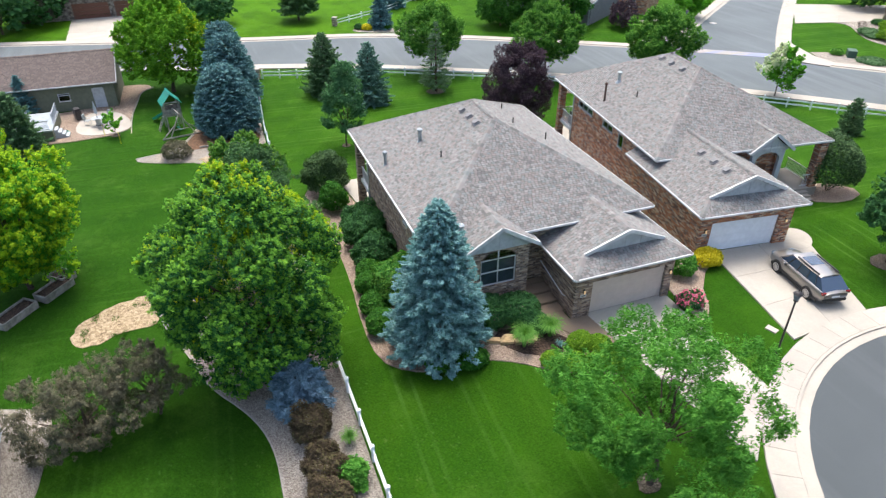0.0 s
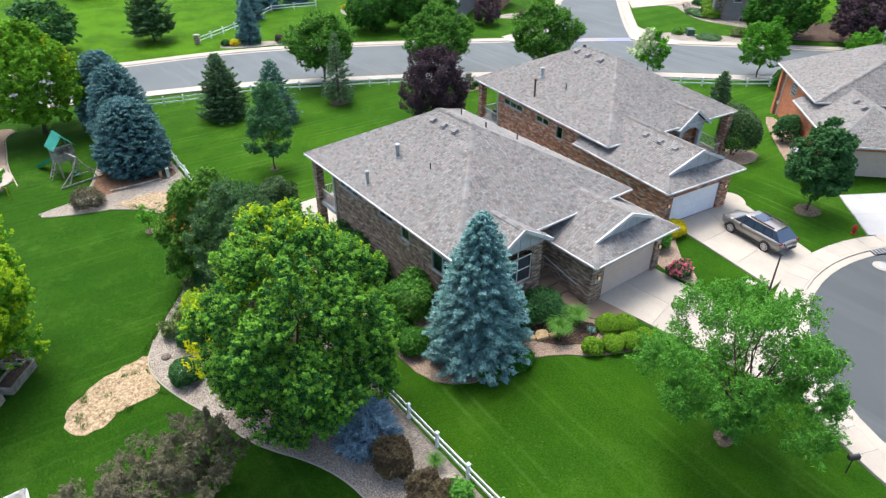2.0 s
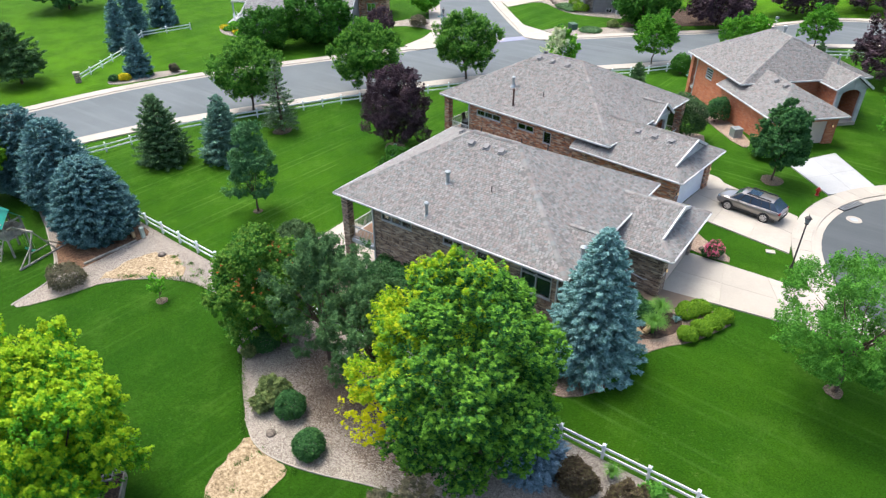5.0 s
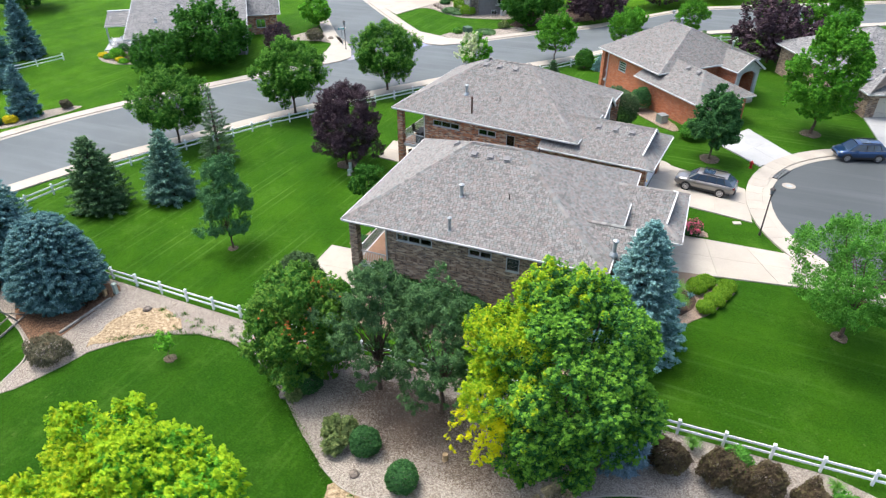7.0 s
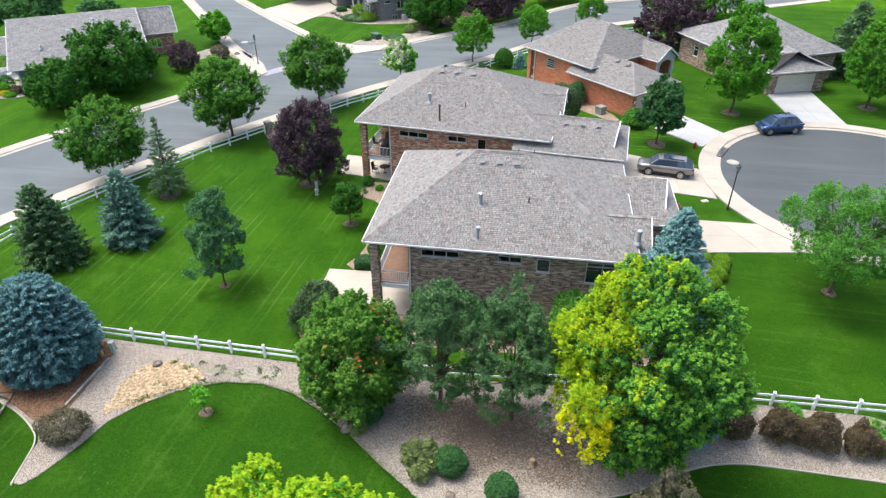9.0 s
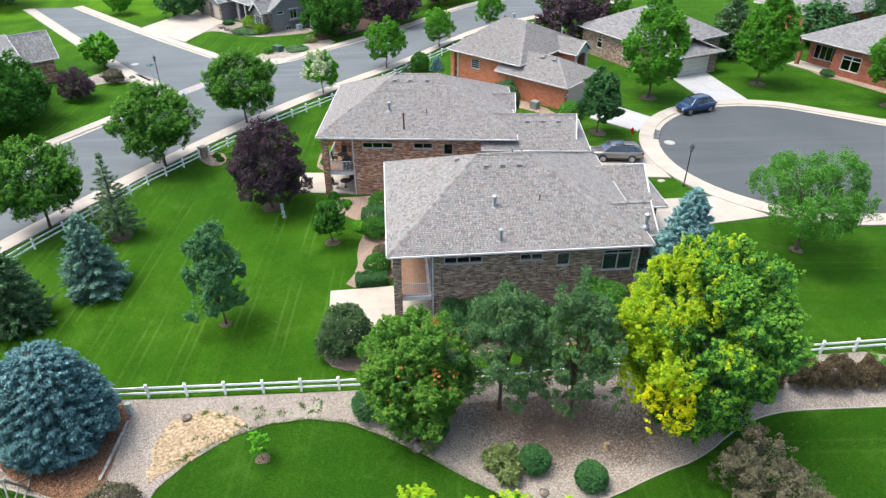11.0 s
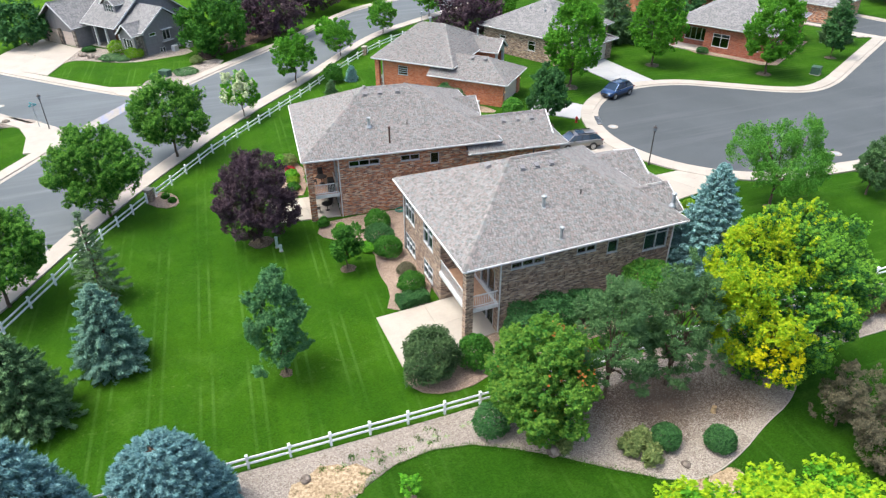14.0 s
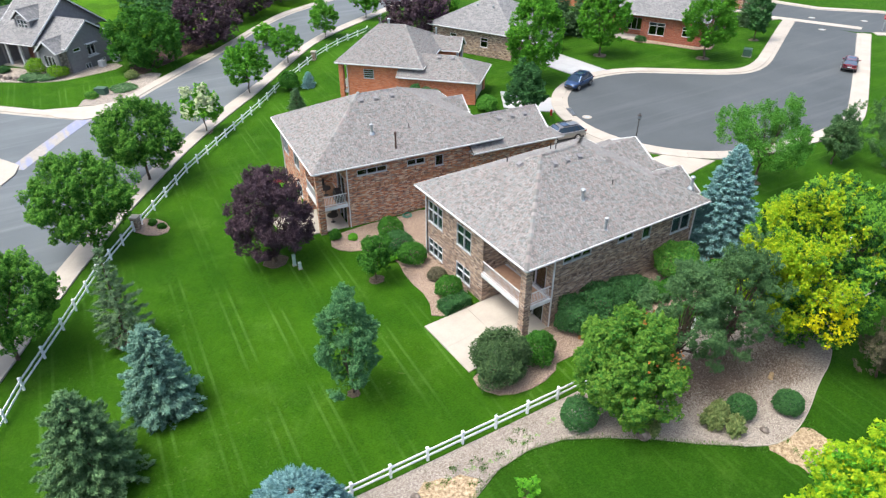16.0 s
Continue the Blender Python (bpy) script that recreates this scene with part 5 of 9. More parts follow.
def ranch(name, m, L, W, ze, zr, wall_mat, label, seed, wins=(), doors=(), gable=False, door_mat=None, roof_mat=None, tab=(0.6, 0.3), entry=(), lap=None, pipes=2):
    """A plain house farther off: walls with real windows, roof, garage doors."""
    h = thing(name, m, label, "house")
    if gable:
        c = [(-0.4, -0.5, ze), (L + 0.4, -0.5, ze), (L + 0.4, W + 0.5, ze), (-0.4, W + 0.5, ze)]
        ra, rb = (-0.4, W / 2, zr), (L + 0.4, W / 2, zr)
        faces, hips = [(c[0], c[1], rb, ra), (c[2], c[3], ra, rb)], [(ra, rb)]
        eaves = [(c[0], c[1]), (c[2], c[3])]
    else:
        faces, hips, c = hip_faces(-0.6, L + 0.6, -0.6, W + 0.6, ze, zr, W * 0.5, L - W * 0.5)
        eaves = [(c[0], c[1]), (c[1], c[2]), (c[2], c[3]), (c[3], c[0])]
    r = roof(h, faces, eaves, hips, seed, roof_mat or SHINGLE_FAR, *tab)
    sides = {"s": ("u", 0.0, 1, -1, 0, L), "n": ("u", W, -1, 1, 0, L), "w": ("v", 0.0, 1, -1, 0.25, W - 0.25), "e": ("v", L, -1, 1, 0.25, W - 0.25)}
    for key, (axis, at, inward, out, s0, s1) in sides.items():
        mine = [w for w in wins if w[0] == key]
        gd = [d for d in doors if d[0] == key]
        openings = [w[1:5] for w in mine] + [(d[1], d[2], -1.6, d[3]) for d in gd] + [(d[1], d[2], 0.0, d[3]) for d in entry if d[0] == key]
        wl = wall(h, axis, at, s0, s1, -1.5, ze - 0.1, openings, wall_mat, 0.25, inward)
        if lap and key in lap:
            lap_boards(wl, axis, at, s0, s1, 0.0, ze - 0.15, openings, wall_mat, out)
        for d in entry:
            if d[0] == key:
                mb = MB()
                t0, t1 = sorted((at + inward * 0.06, at + inward * 0.11))
                mb.box(*((d[1] + 0.06, d[2] - 0.06, t0, t1) if axis == "u" else (t0, t1, d[1] + 0.06, d[2] - 0.06)), 0.0, d[3] - 0.06)
                dr = part("door", mb, d[4], h, "grey panelled door")
                mb = MB()
                f0, f1 = sorted((at - inward * 0.03, at + inward * 0.05))
                for a0, a1, b0, b1 in ((d[1] - 0.06, d[1] + 0.06, 0, d[3]), (d[2] - 0.06, d[2] + 0.06, 0, d[3]), (d[1] + 0.06, d[2] - 0.06, d[3] - 0.06, d[3] + 0.06)):
                    mb.box(*((a0, a1, f0, f1) if axis == "u" else (f0, f1, a0, a1)), b0, b1)
                part("door_frame", mb, TRIM, dr)
        for w in mine:
            window(h, axis, at, *w[1:5], out, w[5], ((w[3] + w[4]) / 2 + 0.2,), 0.0, WHITE)
        for d in gd:
            ob = part("garage_door", MB(), door_mat or TAUPE, h)
            for i in range(4):
                mb = MB()
                z0, z1 = d[3] * i / 4 + 0.015, d[3] * (i + 1) / 4 - 0.015
                t0, t1 = sorted((at + inward * 0.12, at + inward * 0.17))
                mb.box(*((d[1], d[2], t0, t1) if axis == "u" else (t0, t1, d[1], d[2])), z0, z1)
                part("door_panel", mb, door_mat or TAUPE, ob)
    if gable:
        for u, s in ((0.0, 1), (L, -1)):
            mb = MB()
            mb.poly((u, 0, ze - 0.1), (u, W, ze - 0.1), (u, W / 2, zr - 0.16))
            mb.poly((u + s * 0.25, W, ze - 0.1), (u + s * 0.25, 0, ze - 0.1), (u + s * 0.25, W / 2, zr - 0.16))
            part("gable_wall", mb, wall_mat, h)
            for v in (-0.5, W + 0.5):
                mb = MB()
                mb.beam((u - s * 0.42, v, ze - 0.08), (u - s * 0.42, W / 2, zr - 0.08), 0.06, 0.2)
                part("rake_board", mb, WHITE, r)
    else:
        mb = MB()
        mb.box(-0.58, L + 0.58, -0.58, W + 0.58, ze - 0.2, ze - 0.15)
        part("soffit", mb, TRIM, r)
    for i in range(pipes):
        flue(r, L * (0.4 + 0.2 * i), W * 0.3, ze + (zr - ze) * 0.55, 0.5, 0.1)
    return h


# houses farther off
ranch("shed_house", pose(-30.4, -33.6, -0.5, 0, 0, 88.0), 15.6, 7.4, 2.75, 5.0, OLIVE, "olive sided outbuilding with brown shingled roof", 51, [("s", 10.2, 11.3, 1.05, 1.85, 1)], [], True, roof_mat=SHINGLE_BROWN, tab=(0.32, 0.16), entry=[("s", 13.5, 14.5, 2.1, TRIM)], lap="se", pipes=0)
RB = pose(56.0, 49.3, 1.5, 0, 0, -62.0)
br = thing("brick_ranch", RB, "low dark red brick ranch house with a recessed corner porch", "house")
bf, bh, bc_ = hip_faces(-0.6, 14.1, -0.6, 17.0, 3.75, 7.4, 7.0, 7.6)
rr = roof(br, bf, [(bc_[0], bc_[1]), (bc_[1], bc_[2]), (bc_[2], bc_[3]), (bc_[3], bc_[0])], bh, 55, SHINGLE_FAR, 0.4, 0.2)
mb = MB()
mb.box(-0.58, 14.08, -0.58, 16.98, 3.55, 3.6)
part("soffit", mb, TRIM, rr)
bw = [(5.6, 8.0, 0.9, 2.75), (10.6, 12.2, 1.2, 2.6)]
wall(br, "u", 0.0, 4.4, 13.5, -1.0, 3.55, bw, BRICK_DARK_RED)
for s0, s1, z0, z1 in bw:
    window(br, "u", 0.0, s0, s1, z0, z1, -1, 2, (z1 - 0.5,), 0.2, WHITE)
wall(br, "v", 4.4, 0.25, 1.9, -1.0, 3.55, [], BRICK_DARK_RED)
wall(br, "u", 1.9, 0.0, 4.4, -1.0, 3.55, [(0.8, 4.0, 0.9, 2.7)], BRICK_DARK_RED)
window(br, "u", 1.9, 0.8, 4.0, 0.9, 2.7, -1, 4, (), 0.0, WIN_GREY)
wall(br, "v", 0.0, 2.15, 16.4, -1.0, 3.55, [], BRICK_DARK_RED)
ew = [(3.0, 4.6, 0.9, 2.3), (9.0, 10.4, 0.9, 2.3)]
wall(br, "v", 13.5, 0.25, 16.15, -1.0, 3.55, ew, BRICK_DARK_RED, 0.25, -1)
for s0, s1, z0, z1 in ew:
    window(br, "v", 13.5, s0, s1, z0, z1, 1, 2, (), 0.2, WHITE)
wall(br, "u", 16.4, 0.0, 13.5, -1.0, 3.55, [], BRICK_DARK_RED, 0.25, -1)
mb = MB()
mb.box(-0.3, 0.15, -0.3, 0.15, -0.5, 3.55)
part("porch_pillar", mb, BRICK_DARK_RED, br)
mb = MB()
mb.box(-0.9, 4.38, -1.0, 1.9, -0.5, 0.14)
part("porch_floor", mb, CONCRETE, br, "pale concrete porch floor")
bed_r = [RB @ Vector((u, v, 0)) for u, v in ((2.6, -1.05), (4.4, -1.9), (8.0, -1.5), (13.4, -1.7), (15.2, -0.4), (15.0, 15.0), (13.55, 15.0), (13.55, -0.05), (4.4, -0.05), (4.4, -1.05))]
tagged(sheet("bed_ranch", [(q.x, q.y) for q in bed_r], 0.05, GRAVEL_RED, 2.0, 0.12), "tan gravel strip along the ranch house", "gravel bed", kind="structure")
ranch("circle_house", pose(28.6, 58.4, 1.2, 0, 0, -64.0), 13.0, 13.0, 3.9, 7.4, BRICK_TAN, "tan brick house with grey hip roof across the circle", 56, [("s", 3, 4.0, 1.6, 2.9, 1), ("s", 8, 9.2, 1.6, 2.9, 1)], [], False, tab=(0.4, 0.2))
ranch("circle_garage", pose(35.2, 49.4, 1.5, 0, 0, -70.0), 4.6, 7.2, 2.8, 4.6, BRICK_TAN, "tan brick garage wing with pale door", 57, [], [("e", 1.0, 6.0, 2.2)], False, door_mat=DOOR_PALE, tab=(0.4, 0.2))
ranch("street_house", pose(-76, -33, -0.5, 0, 0, 0), 4.5, 18, 3.0, 5.6, STONE, "stone-fronted house with brown garage doors", 58, [], [("e", 7.3, 12.4, 2.3), ("e", 13.2, 16.0, 2.3)], True, door_mat=DOOR_BROWN)
ranch("back_house", pose(88, 49.5, 1.5, 0, 0, 20), 12, 10, 3.0, 5.6, BRICK_MIX, "red brick house beyond the ranch house", 60, [("s", 2, 4, 0.9, 2.2, 2)], [], False)


def gabled(parent, x0, x1, y0, y1, ze, zr, axis, seed, mat=None, over=0.4, name="roof"):
    """A gabled roof over a rectangle; its ridge runs along the named axis."""
    if axis == "y":
        xm = (x0 + x1) / 2
        faces = [((x0, y1 + over, ze), (x0, y0 - over, ze), (xm, y0 - over, zr), (xm, y1 + over, zr)), ((x1, y0 - over, ze), (x1, y1 + over, ze), (xm, y1 + over, zr), (xm, y0 - over, zr))]
        ridge = ((xm, y0 - over, zr), (xm, y1 + over, zr))
        ends = [[(x, y, ze) for x in (x0, x1)] + [(xm, y, zr)] for y in (y0 - over, y1 + over)]
    else:
        ym = (y0 + y1) / 2
        faces = [((x0 - over, y0, ze), (x1 + over, y0, ze), (x1 + over, ym, zr), (x0 - over, ym, zr)), ((x1 + over, y1, ze), (x0 - over, y1, ze), (x0 - over, ym, zr), (x1 + over, ym, zr))]
        ridge = ((x0 - over, ym, zr), (x1 + over, ym, zr))
        ends = [[(x, y, ze) for y in (y0, y1)] + [(x, ym, zr)] for x in (x0 - over, x1 + over)]
    r = roof(parent, faces, [f[:2] for f in faces], [ridge], seed, mat or SHINGLE_FAR, 0.45, 0.25, name)
    for a, b, top in ends:
        for p in (a, b):
            mb_ = MB()
            mb_.beam(Vector(p) - Vector((0, 0, 0.09)), Vector(top) - Vector((0, 0, 0.09)), 0.07, 0.2)
            part("rake_board", mb_, WHITE, r, "white rake board")
    return r


def gable_fill(parent, mat, p, q, top, depth):
    """The triangular wall under a gable, with thickness."""
    mb_ = MB()
    p, q, top, d = Vector(p), Vector(q), Vector(top), Vector(depth)
    mb_.v += [tuple(v) for v in (p, q, top, p + d, q + d, top + d)]
    mb_.f += [(0, 1, 2), (5, 4, 3), (0, 3, 4, 1), (1, 4, 5, 2), (2, 5, 3, 0)]
    part("gable_wall", mb_, mat, parent)


# grey house across the side street: main block, garage wing, small bay, porch and dormer
gh = thing("grey_house", pose(-18.0, 80.4, -0.5, 0, 0, 38), "grey sided house with gables, dormer and stone piers", "house")
gabled(gh, -0.6, 8.6, 0, 5.2, 3.6, 6.6, "y", 61)
gabled(gh, -1.3, 13.4, 5.4, 12.9, 3.75, 9.0, "y", 65, name="main_roof")
wall(gh, "u", 0.0, 0, 8.0, -1.2, 3.5, [(0.9, 2.1, 2.75, 3.2), (3.3, 4.7, 1.7, 3.2), (2.3, 3.3, -0.3, 0.75), (5.1, 6.1, -0.3, 0.75)], GREY_SIDING)
gable_fill(gh, GREY_SIDING, (0, 0, 3.5), (8.0, 0, 3.5), (4.0, 0, 6.35), (0, 0.25, 0))
gable_fill(gh, GREY_SIDING, (-0.9, 5.6, 3.9), (13.0, 5.6, 3.9), (6.05, 5.6, 8.75), (0, 0.25, 0))
wall(gh, "u", 5.6, 8.25, 12.0, -1.2, 3.7, [], GREY_SIDING)
wall(gh, "v", 8.0, 0.25, 5.6, -1.2, 3.5, [], GREY_SIDING, 0.25, -1)
for s0, s1, z0, z1, c_ in ((0.9, 2.1, 2.75, 3.2, 1), (3.3, 4.7, 1.7, 3.2, 2), (2.3, 3.3, -0.3, 0.75, 2), (5.1, 6.1, -0.3, 0.75, 2)):
    window(gh, "u", 0.0, s0, s1, z0, z1, -1, c_, (), 0.3, WHITE, WHITE)
lap_boards(next(c for c in gh.children if c.name.startswith("wall")), "u", 0.0, 0.0, 8.0, 0.0, 3.5, [(0.9, 2.1, 2.75, 3.2), (3.0, 5.0, 1.4, 3.45), (2.3, 3.3, -0.3, 0.75), (5.1, 6.1, -0.3, 0.75)], GREY_SIDING, -1, 0.25)
mb = MB()
mb.box(3.0, 5.0, -0.5, -0.02, 3.25, 3.4)
part("window_hood", mb, TRIM, gh)
mb = MB()
mb.box(3.0, 5.0, -0.35, -0.02, 1.45, 1.6)
part("window_ledge", mb, TRIM, gh)
wall(gh, "v", 0.0, 0.25, 4.4, -1.2, 3.5, [], GREY_SIDING)
wall(gh, "v", 2.2, 4.4, 12.8, -1.2, 3.9, [(5.2, 6.9, 0.9, 2.5), (9.4, 10.4, 0.2, 2.4)], GREY_SIDING)
window(gh, "v", 2.2, 5.2, 6.9, 0.9, 2.5, -1, 2, (), 0.4, WHITE)
mb = MB()
mb.box(2.28, 2.34, 9.4, 10.4, 0.2, 2.4)
part("front_door", mb, DOOR_BROWN, gh)
wall(gh, "u", 12.75, 0, 12.0, -1.2, 3.7, [], GREY_SIDING, 0.25, -1)
wall(gh, "v", 12.0, 5.6, 12.5, -1.2, 3.7, [], GREY_SIDING, 0.25, -1)
mb = MB()
mb.box(-0.5, 2.2, 4.4, 12.8, -0.8, 0.2)
part("porch_floor", mb, CONCRETE, gh)
for y in (5.4, 8.6, 11.2):
    mb = MB()
    mb.box(-0.4, -0.12, y, y + 0.28, 0.2, 3.45)
    part("porch_column", mb, WHITE, gh)
railing(gh, (-0.26, 5.7), (-0.26, 8.6), 0.2, 0.9, 0.25)
# small gabled bay
gabled(gh, -1.9, 1.5, 0.1, 3.9, 3.3, 4.9, "x", 62, over=0.2, name="bay_roof")
wall(gh, "v", -1.6, 0.4, 3.6, -1.2, 3.25, [(1.0, 3.0, 1.2, 2.7)], GREY_SIDING)
window(gh, "v", -1.6, 1.0, 3.0, 1.2, 2.7, -1, 3, (), 0.0, WHITE)
wall(gh, "u", 0.4, -1.35, 0.0, -1.2, 3.25, [], STONE)
wall(gh, "u", 3.35, -1.35, 0.0, -1.2, 3.25, [], STONE)
gable_fill(gh, GREY_SIDING, (-1.6, 0.4, 3.25), (-1.6, 3.6, 3.25), (-1.6, 2.0, 4.65), (0.2, 0, 0))
# dormer with an arched window
gabled(gh, 0.9, 5.6, 6.7, 10.1, 6.6, 8.0, "x", 63, over=0.2, name="dormer_roof")
wall(gh, "v", 1.1, 7.0, 9.8, 5.0, 6.55, [(7.5, 9.3, 5.35, 6.55)], GREY_SIDING)
gable_fill(gh, GREY_SIDING, (1.1, 7.0, 6.55), (1.1, 9.8, 6.55), (1.1, 8.4, 7.75), (0.2, 0, 0))
wall(gh, "u", 7.0, 1.35, 4.4, 5.0, 6.55, [], GREY_SIDING)
wall(gh, "u", 9.55, 1.35, 4.4, 5.0, 6.55, [], GREY_SIDING)
window(gh, "v", 1.1, 7.5, 9.3, 5.35, 6.52, -1, 3, (5.9,), 0.0, WHITE)
mb = MB()
arc = [(1.07, 8.4 + 0.9 * math.cos(math.pi * k / 8), 6.55 + 0.62 * math.sin(math.pi * k / 8)) for k in range(9)]
for p, q in zip(arc, arc[1:]):
    mb.beam(p, q, 0.1, 0.12)
part("arch_trim", mb, WHITE, gh)
# garage wing with two doors between stone piers
gabled(gh, -2.9, 7.0, 12.8, 22.4, 3.2, 6.6, "x", 64, name="garage_roof")
wall(gh, "v", -2.5, 13.2, 22.0, -1.0, 3.1, [(14.0, 16.9, -1.1, 2.3), (17.7, 21.3, -1.1, 2.3)], GREY_SIDING)
gable_fill(gh, GREY_SIDING, (-2.5, 13.2, 3.1), (-2.5, 22.0, 3.1), (-2.5, 17.6, 6.3), (0.2, 0, 0))
wall(gh, "u", 13.2, -2.25, 7.0, -1.0, 3.1, [], GREY_SIDING)
wall(gh, "u", 21.75, -2.25, 7.0, -1.0, 3.1, [], GREY_SIDING)
for y in (13.2, 16.95, 21.3):
    mb = MB()
    mb.box(-2.72, -2.5, y + 0.03, y + 0.68, -0.9, 2.6)
    part("pier", mb, STONE, gh, "stone veneer pier")
for y0, y1 in ((14.0, 16.9), (17.7, 21.3)):
    ob = part("garage_door", MB(), TAUPE, gh)
    for k in range(4):
        mb = MB()
        mb.box(-2.4, -2.34, y0, y1, 0.57 * k + 0.015, 0.57 * k + 0.555)
        part("door_panel", mb, TAUPE, ob)

ranch("sided_house", pose(16.2, -32.8, -0.5, 0, 0, 0), 10.4, 11.2, 2.9, 4.9, plain("pale_siding", (0.46, 0.50, 0.53), 0.7), "pale blue-grey sided house with a grey roof", 66, [("n", 1.4, 3.2, 0.6, 2.1, 2)], [], False, tab=(0.32, 0.16), lap="wn", pipes=0)
ranch("red_brick_house", pose(66.0, 63.0, 1.5, 0, 0, 20), 19.0, 11.0, 3.0, 6.2, BRICK_ORANGE, "red brick house with grey roof behind the ranch house", 67, [("s", 2, 4, 0.9, 2.2, 2), ("s", 8, 10, 0.9, 2.2, 2)], [], False, tab=(0.5, 0.25))


# long grey house across the street: low roof, a set-back end and a covered patio
fh = thing("far_house", pose(-54.0, 37.3, -0.5, 0, 0, 35), "grey sided house with a long grey shingled roof", "house")
ff = [((-0.9, -0.5, 3.2), (15.6, -0.5, 3.2), (15.6, 13.5, 6.3), (-0.9, 13.5, 6.3)), ((15.6, 20.3, 4.0), (-0.9, 20.3, 4.0), (-0.9, 13.5, 6.3), (15.6, 13.5, 6.3))]
fr = roof(fh, ff, [f[:2] for f in ff], [((-0.9, 13.5, 6.3), (15.6, 13.5, 6.3))], 52, SHINGLE_FAR, 0.4, 0.2)
for u in (-0.92, 15.62):
    for p, q in (((u, -0.5, 3.1), (u, 13.5, 6.2)), ((u, 20.3, 3.9), (u, 13.5, 6.2))):
        mb = MB()
        mb.beam(p, q, 0.07, 0.24)
        part("rake_board", mb, TRIM, fr, "pale blue-grey rake board")
fw = [(1.6, 3.0, 1.0, 2.4), (5.2, 6.8, 0.9, 2.4), (9.4, 10.8, 0.9, 2.4)]
wl = wall(fh, "u", 0.0, 0, 15.2, -0.3, 3.15, fw, GREY_SIDING)
lap_boards(wl, "u", 0.0, 0, 15.2, 0.1, 3.1, fw, GREY_SIDING, -1, 0.22)
for s0, s1, z0, z1 in fw:
    window(fh, "u", 0.0, s0, s1, z0, z1, -1, 2, (1.8,), 0.3, WHITE)
wall(fh, "v", 0.0, 0.25, 19.6, -0.3, 3.15, [(10.4, 12.6, 0.1, 2.3)], GREY_SIDING)
window(fh, "v", 0.0, 10.4, 12.6, 0.1, 2.3, -1, 2, (), 0.0, WHITE)
wall(fh, "v", 15.2, 0.25, 19.6, -0.3, 3.15, [], GREY_SIDING, 0.25, -1)
wall(fh, "u", 19.85, 0, 15.2, -0.3, 3.9, [], GREY_SIDING, 0.25, -1)
for u in (0.0, 15.2):
    for v0, v1, za, zb_ in ((0.0, 13.5, 3.1, 6.1), (19.85, 13.5, 3.9, 6.1)):
        gable_fill(fh, GREY_SIDING, (u, v0, 3.1), (u, v1, 3.1), (u, v1, zb_), (0.25 if u == 0 else -0.25, 0, 0))
for u in (0.06, 15.0):
    mb = MB()
    mb.box(u - 0.1, u + 0.1, -0.1, -0.005, 0.0, 3.1)
    part("corner_board", mb, TRIM, fh, "pale blue-grey corner board")
gabled(fh, 15.75, 20.2, 10.3, 17.0, 3.1, 6.1, "x", 53, SHINGLE_FAR, 0.25, "end_roof")
wall(fh, "u", 10.8, 15.25, 19.8, -0.3, 3.1, [(16.6, 18.0, 1.0, 2.3)], BRICK_MIX)
window(fh, "u", 10.8, 16.6, 18.0, 1.0, 2.3, -1, 2, (), 0.0, WHITE)
wall(fh, "v", 19.8, 11.05, 16.5, -0.3, 3.1, [], BRICK_MIX, 0.25, -1)
gable_fill(fh, BRICK_MIX, (19.8, 10.8, 3.05), (19.8, 16.5, 3.05), (19.8, 13.65, 5.8), (-0.25, 0, 0))
# covered patio
pr = roof(fh, [((-5.2, 9.4, 2.8), (-1.0, 9.4, 2.8), (-1.0, 13.8, 4.0), (-5.2, 13.8, 4.0))], [((-5.2, 9.4, 2.8), (-1.0, 9.4, 2.8))], [], 54, SHINGLE_FAR, 0.4, 0.2, "patio_roof")
mb = MB()
mb.box(-5.2, -1.0, 13.6, 13.95, 3.98, 4.12)
part("flashing", mb, WHITE, pr, "white roof flashing")
mb = MB()
mb.box(-5.4, -0.3, 6.8, 13.6, -0.2, 0.08)
part("patio_floor", mb, CONCRETE_NEW, fh)
for u in (-5.0, -1.3):
    mb = MB()
    mb.box(u - 0.1, u + 0.1, 9.5, 9.7, 0.08, 2.75)
    part("post", mb, TRIM, fh)
for k, v in enumerate((2.6, 6.0, 8.6)):
    flue(fr, 3.0 + 3.4 * k, v + 1.5, 3.3 + (v + 2.0) * 0.221, 0.35, 0.12)

FH = pose(-54.0, 37.3, -0.5, 0, 0, 35)
bed_f = [FH @ Vector((u, v, 0)) for u, v in ((0.2, -1.2), (-2.2, -1.0), (-4.6, 0.8), (-5.8, 3.6), (-5.7, 6.6), (-0.2, 6.7), (-0.2, -0.1))]
tagged(sheet("bed_patio", rounded_ring([(q.x, q.y) for q in bed_f], 1), 0.05, GRAVEL, 2.0, 0.12), "pale gravel flower bed before the covered patio", "gravel bed", kind="structure")

# ---- trees and shrubs ----


def leaf_set(rng, pts, out, size, spread=0.6, stretch=1.5):
    """Leaf directions at points: faces lean outwards and up, with scatter."""
    n = len(pts)
    nrm = unit(out * 0.7 + np.array([0, 0, 0.55]) + rng.normal(0, spread, (n, 3)))
    along = unit(np.cross(nrm, unit(rng.normal(0, 1, (n, 3)))))
    across = np.cross(nrm, along)
    s = size * rng.uniform(0.6, 1.3, (n, 1))
    return along * s * stretch * 0.5, across * s * 0.5


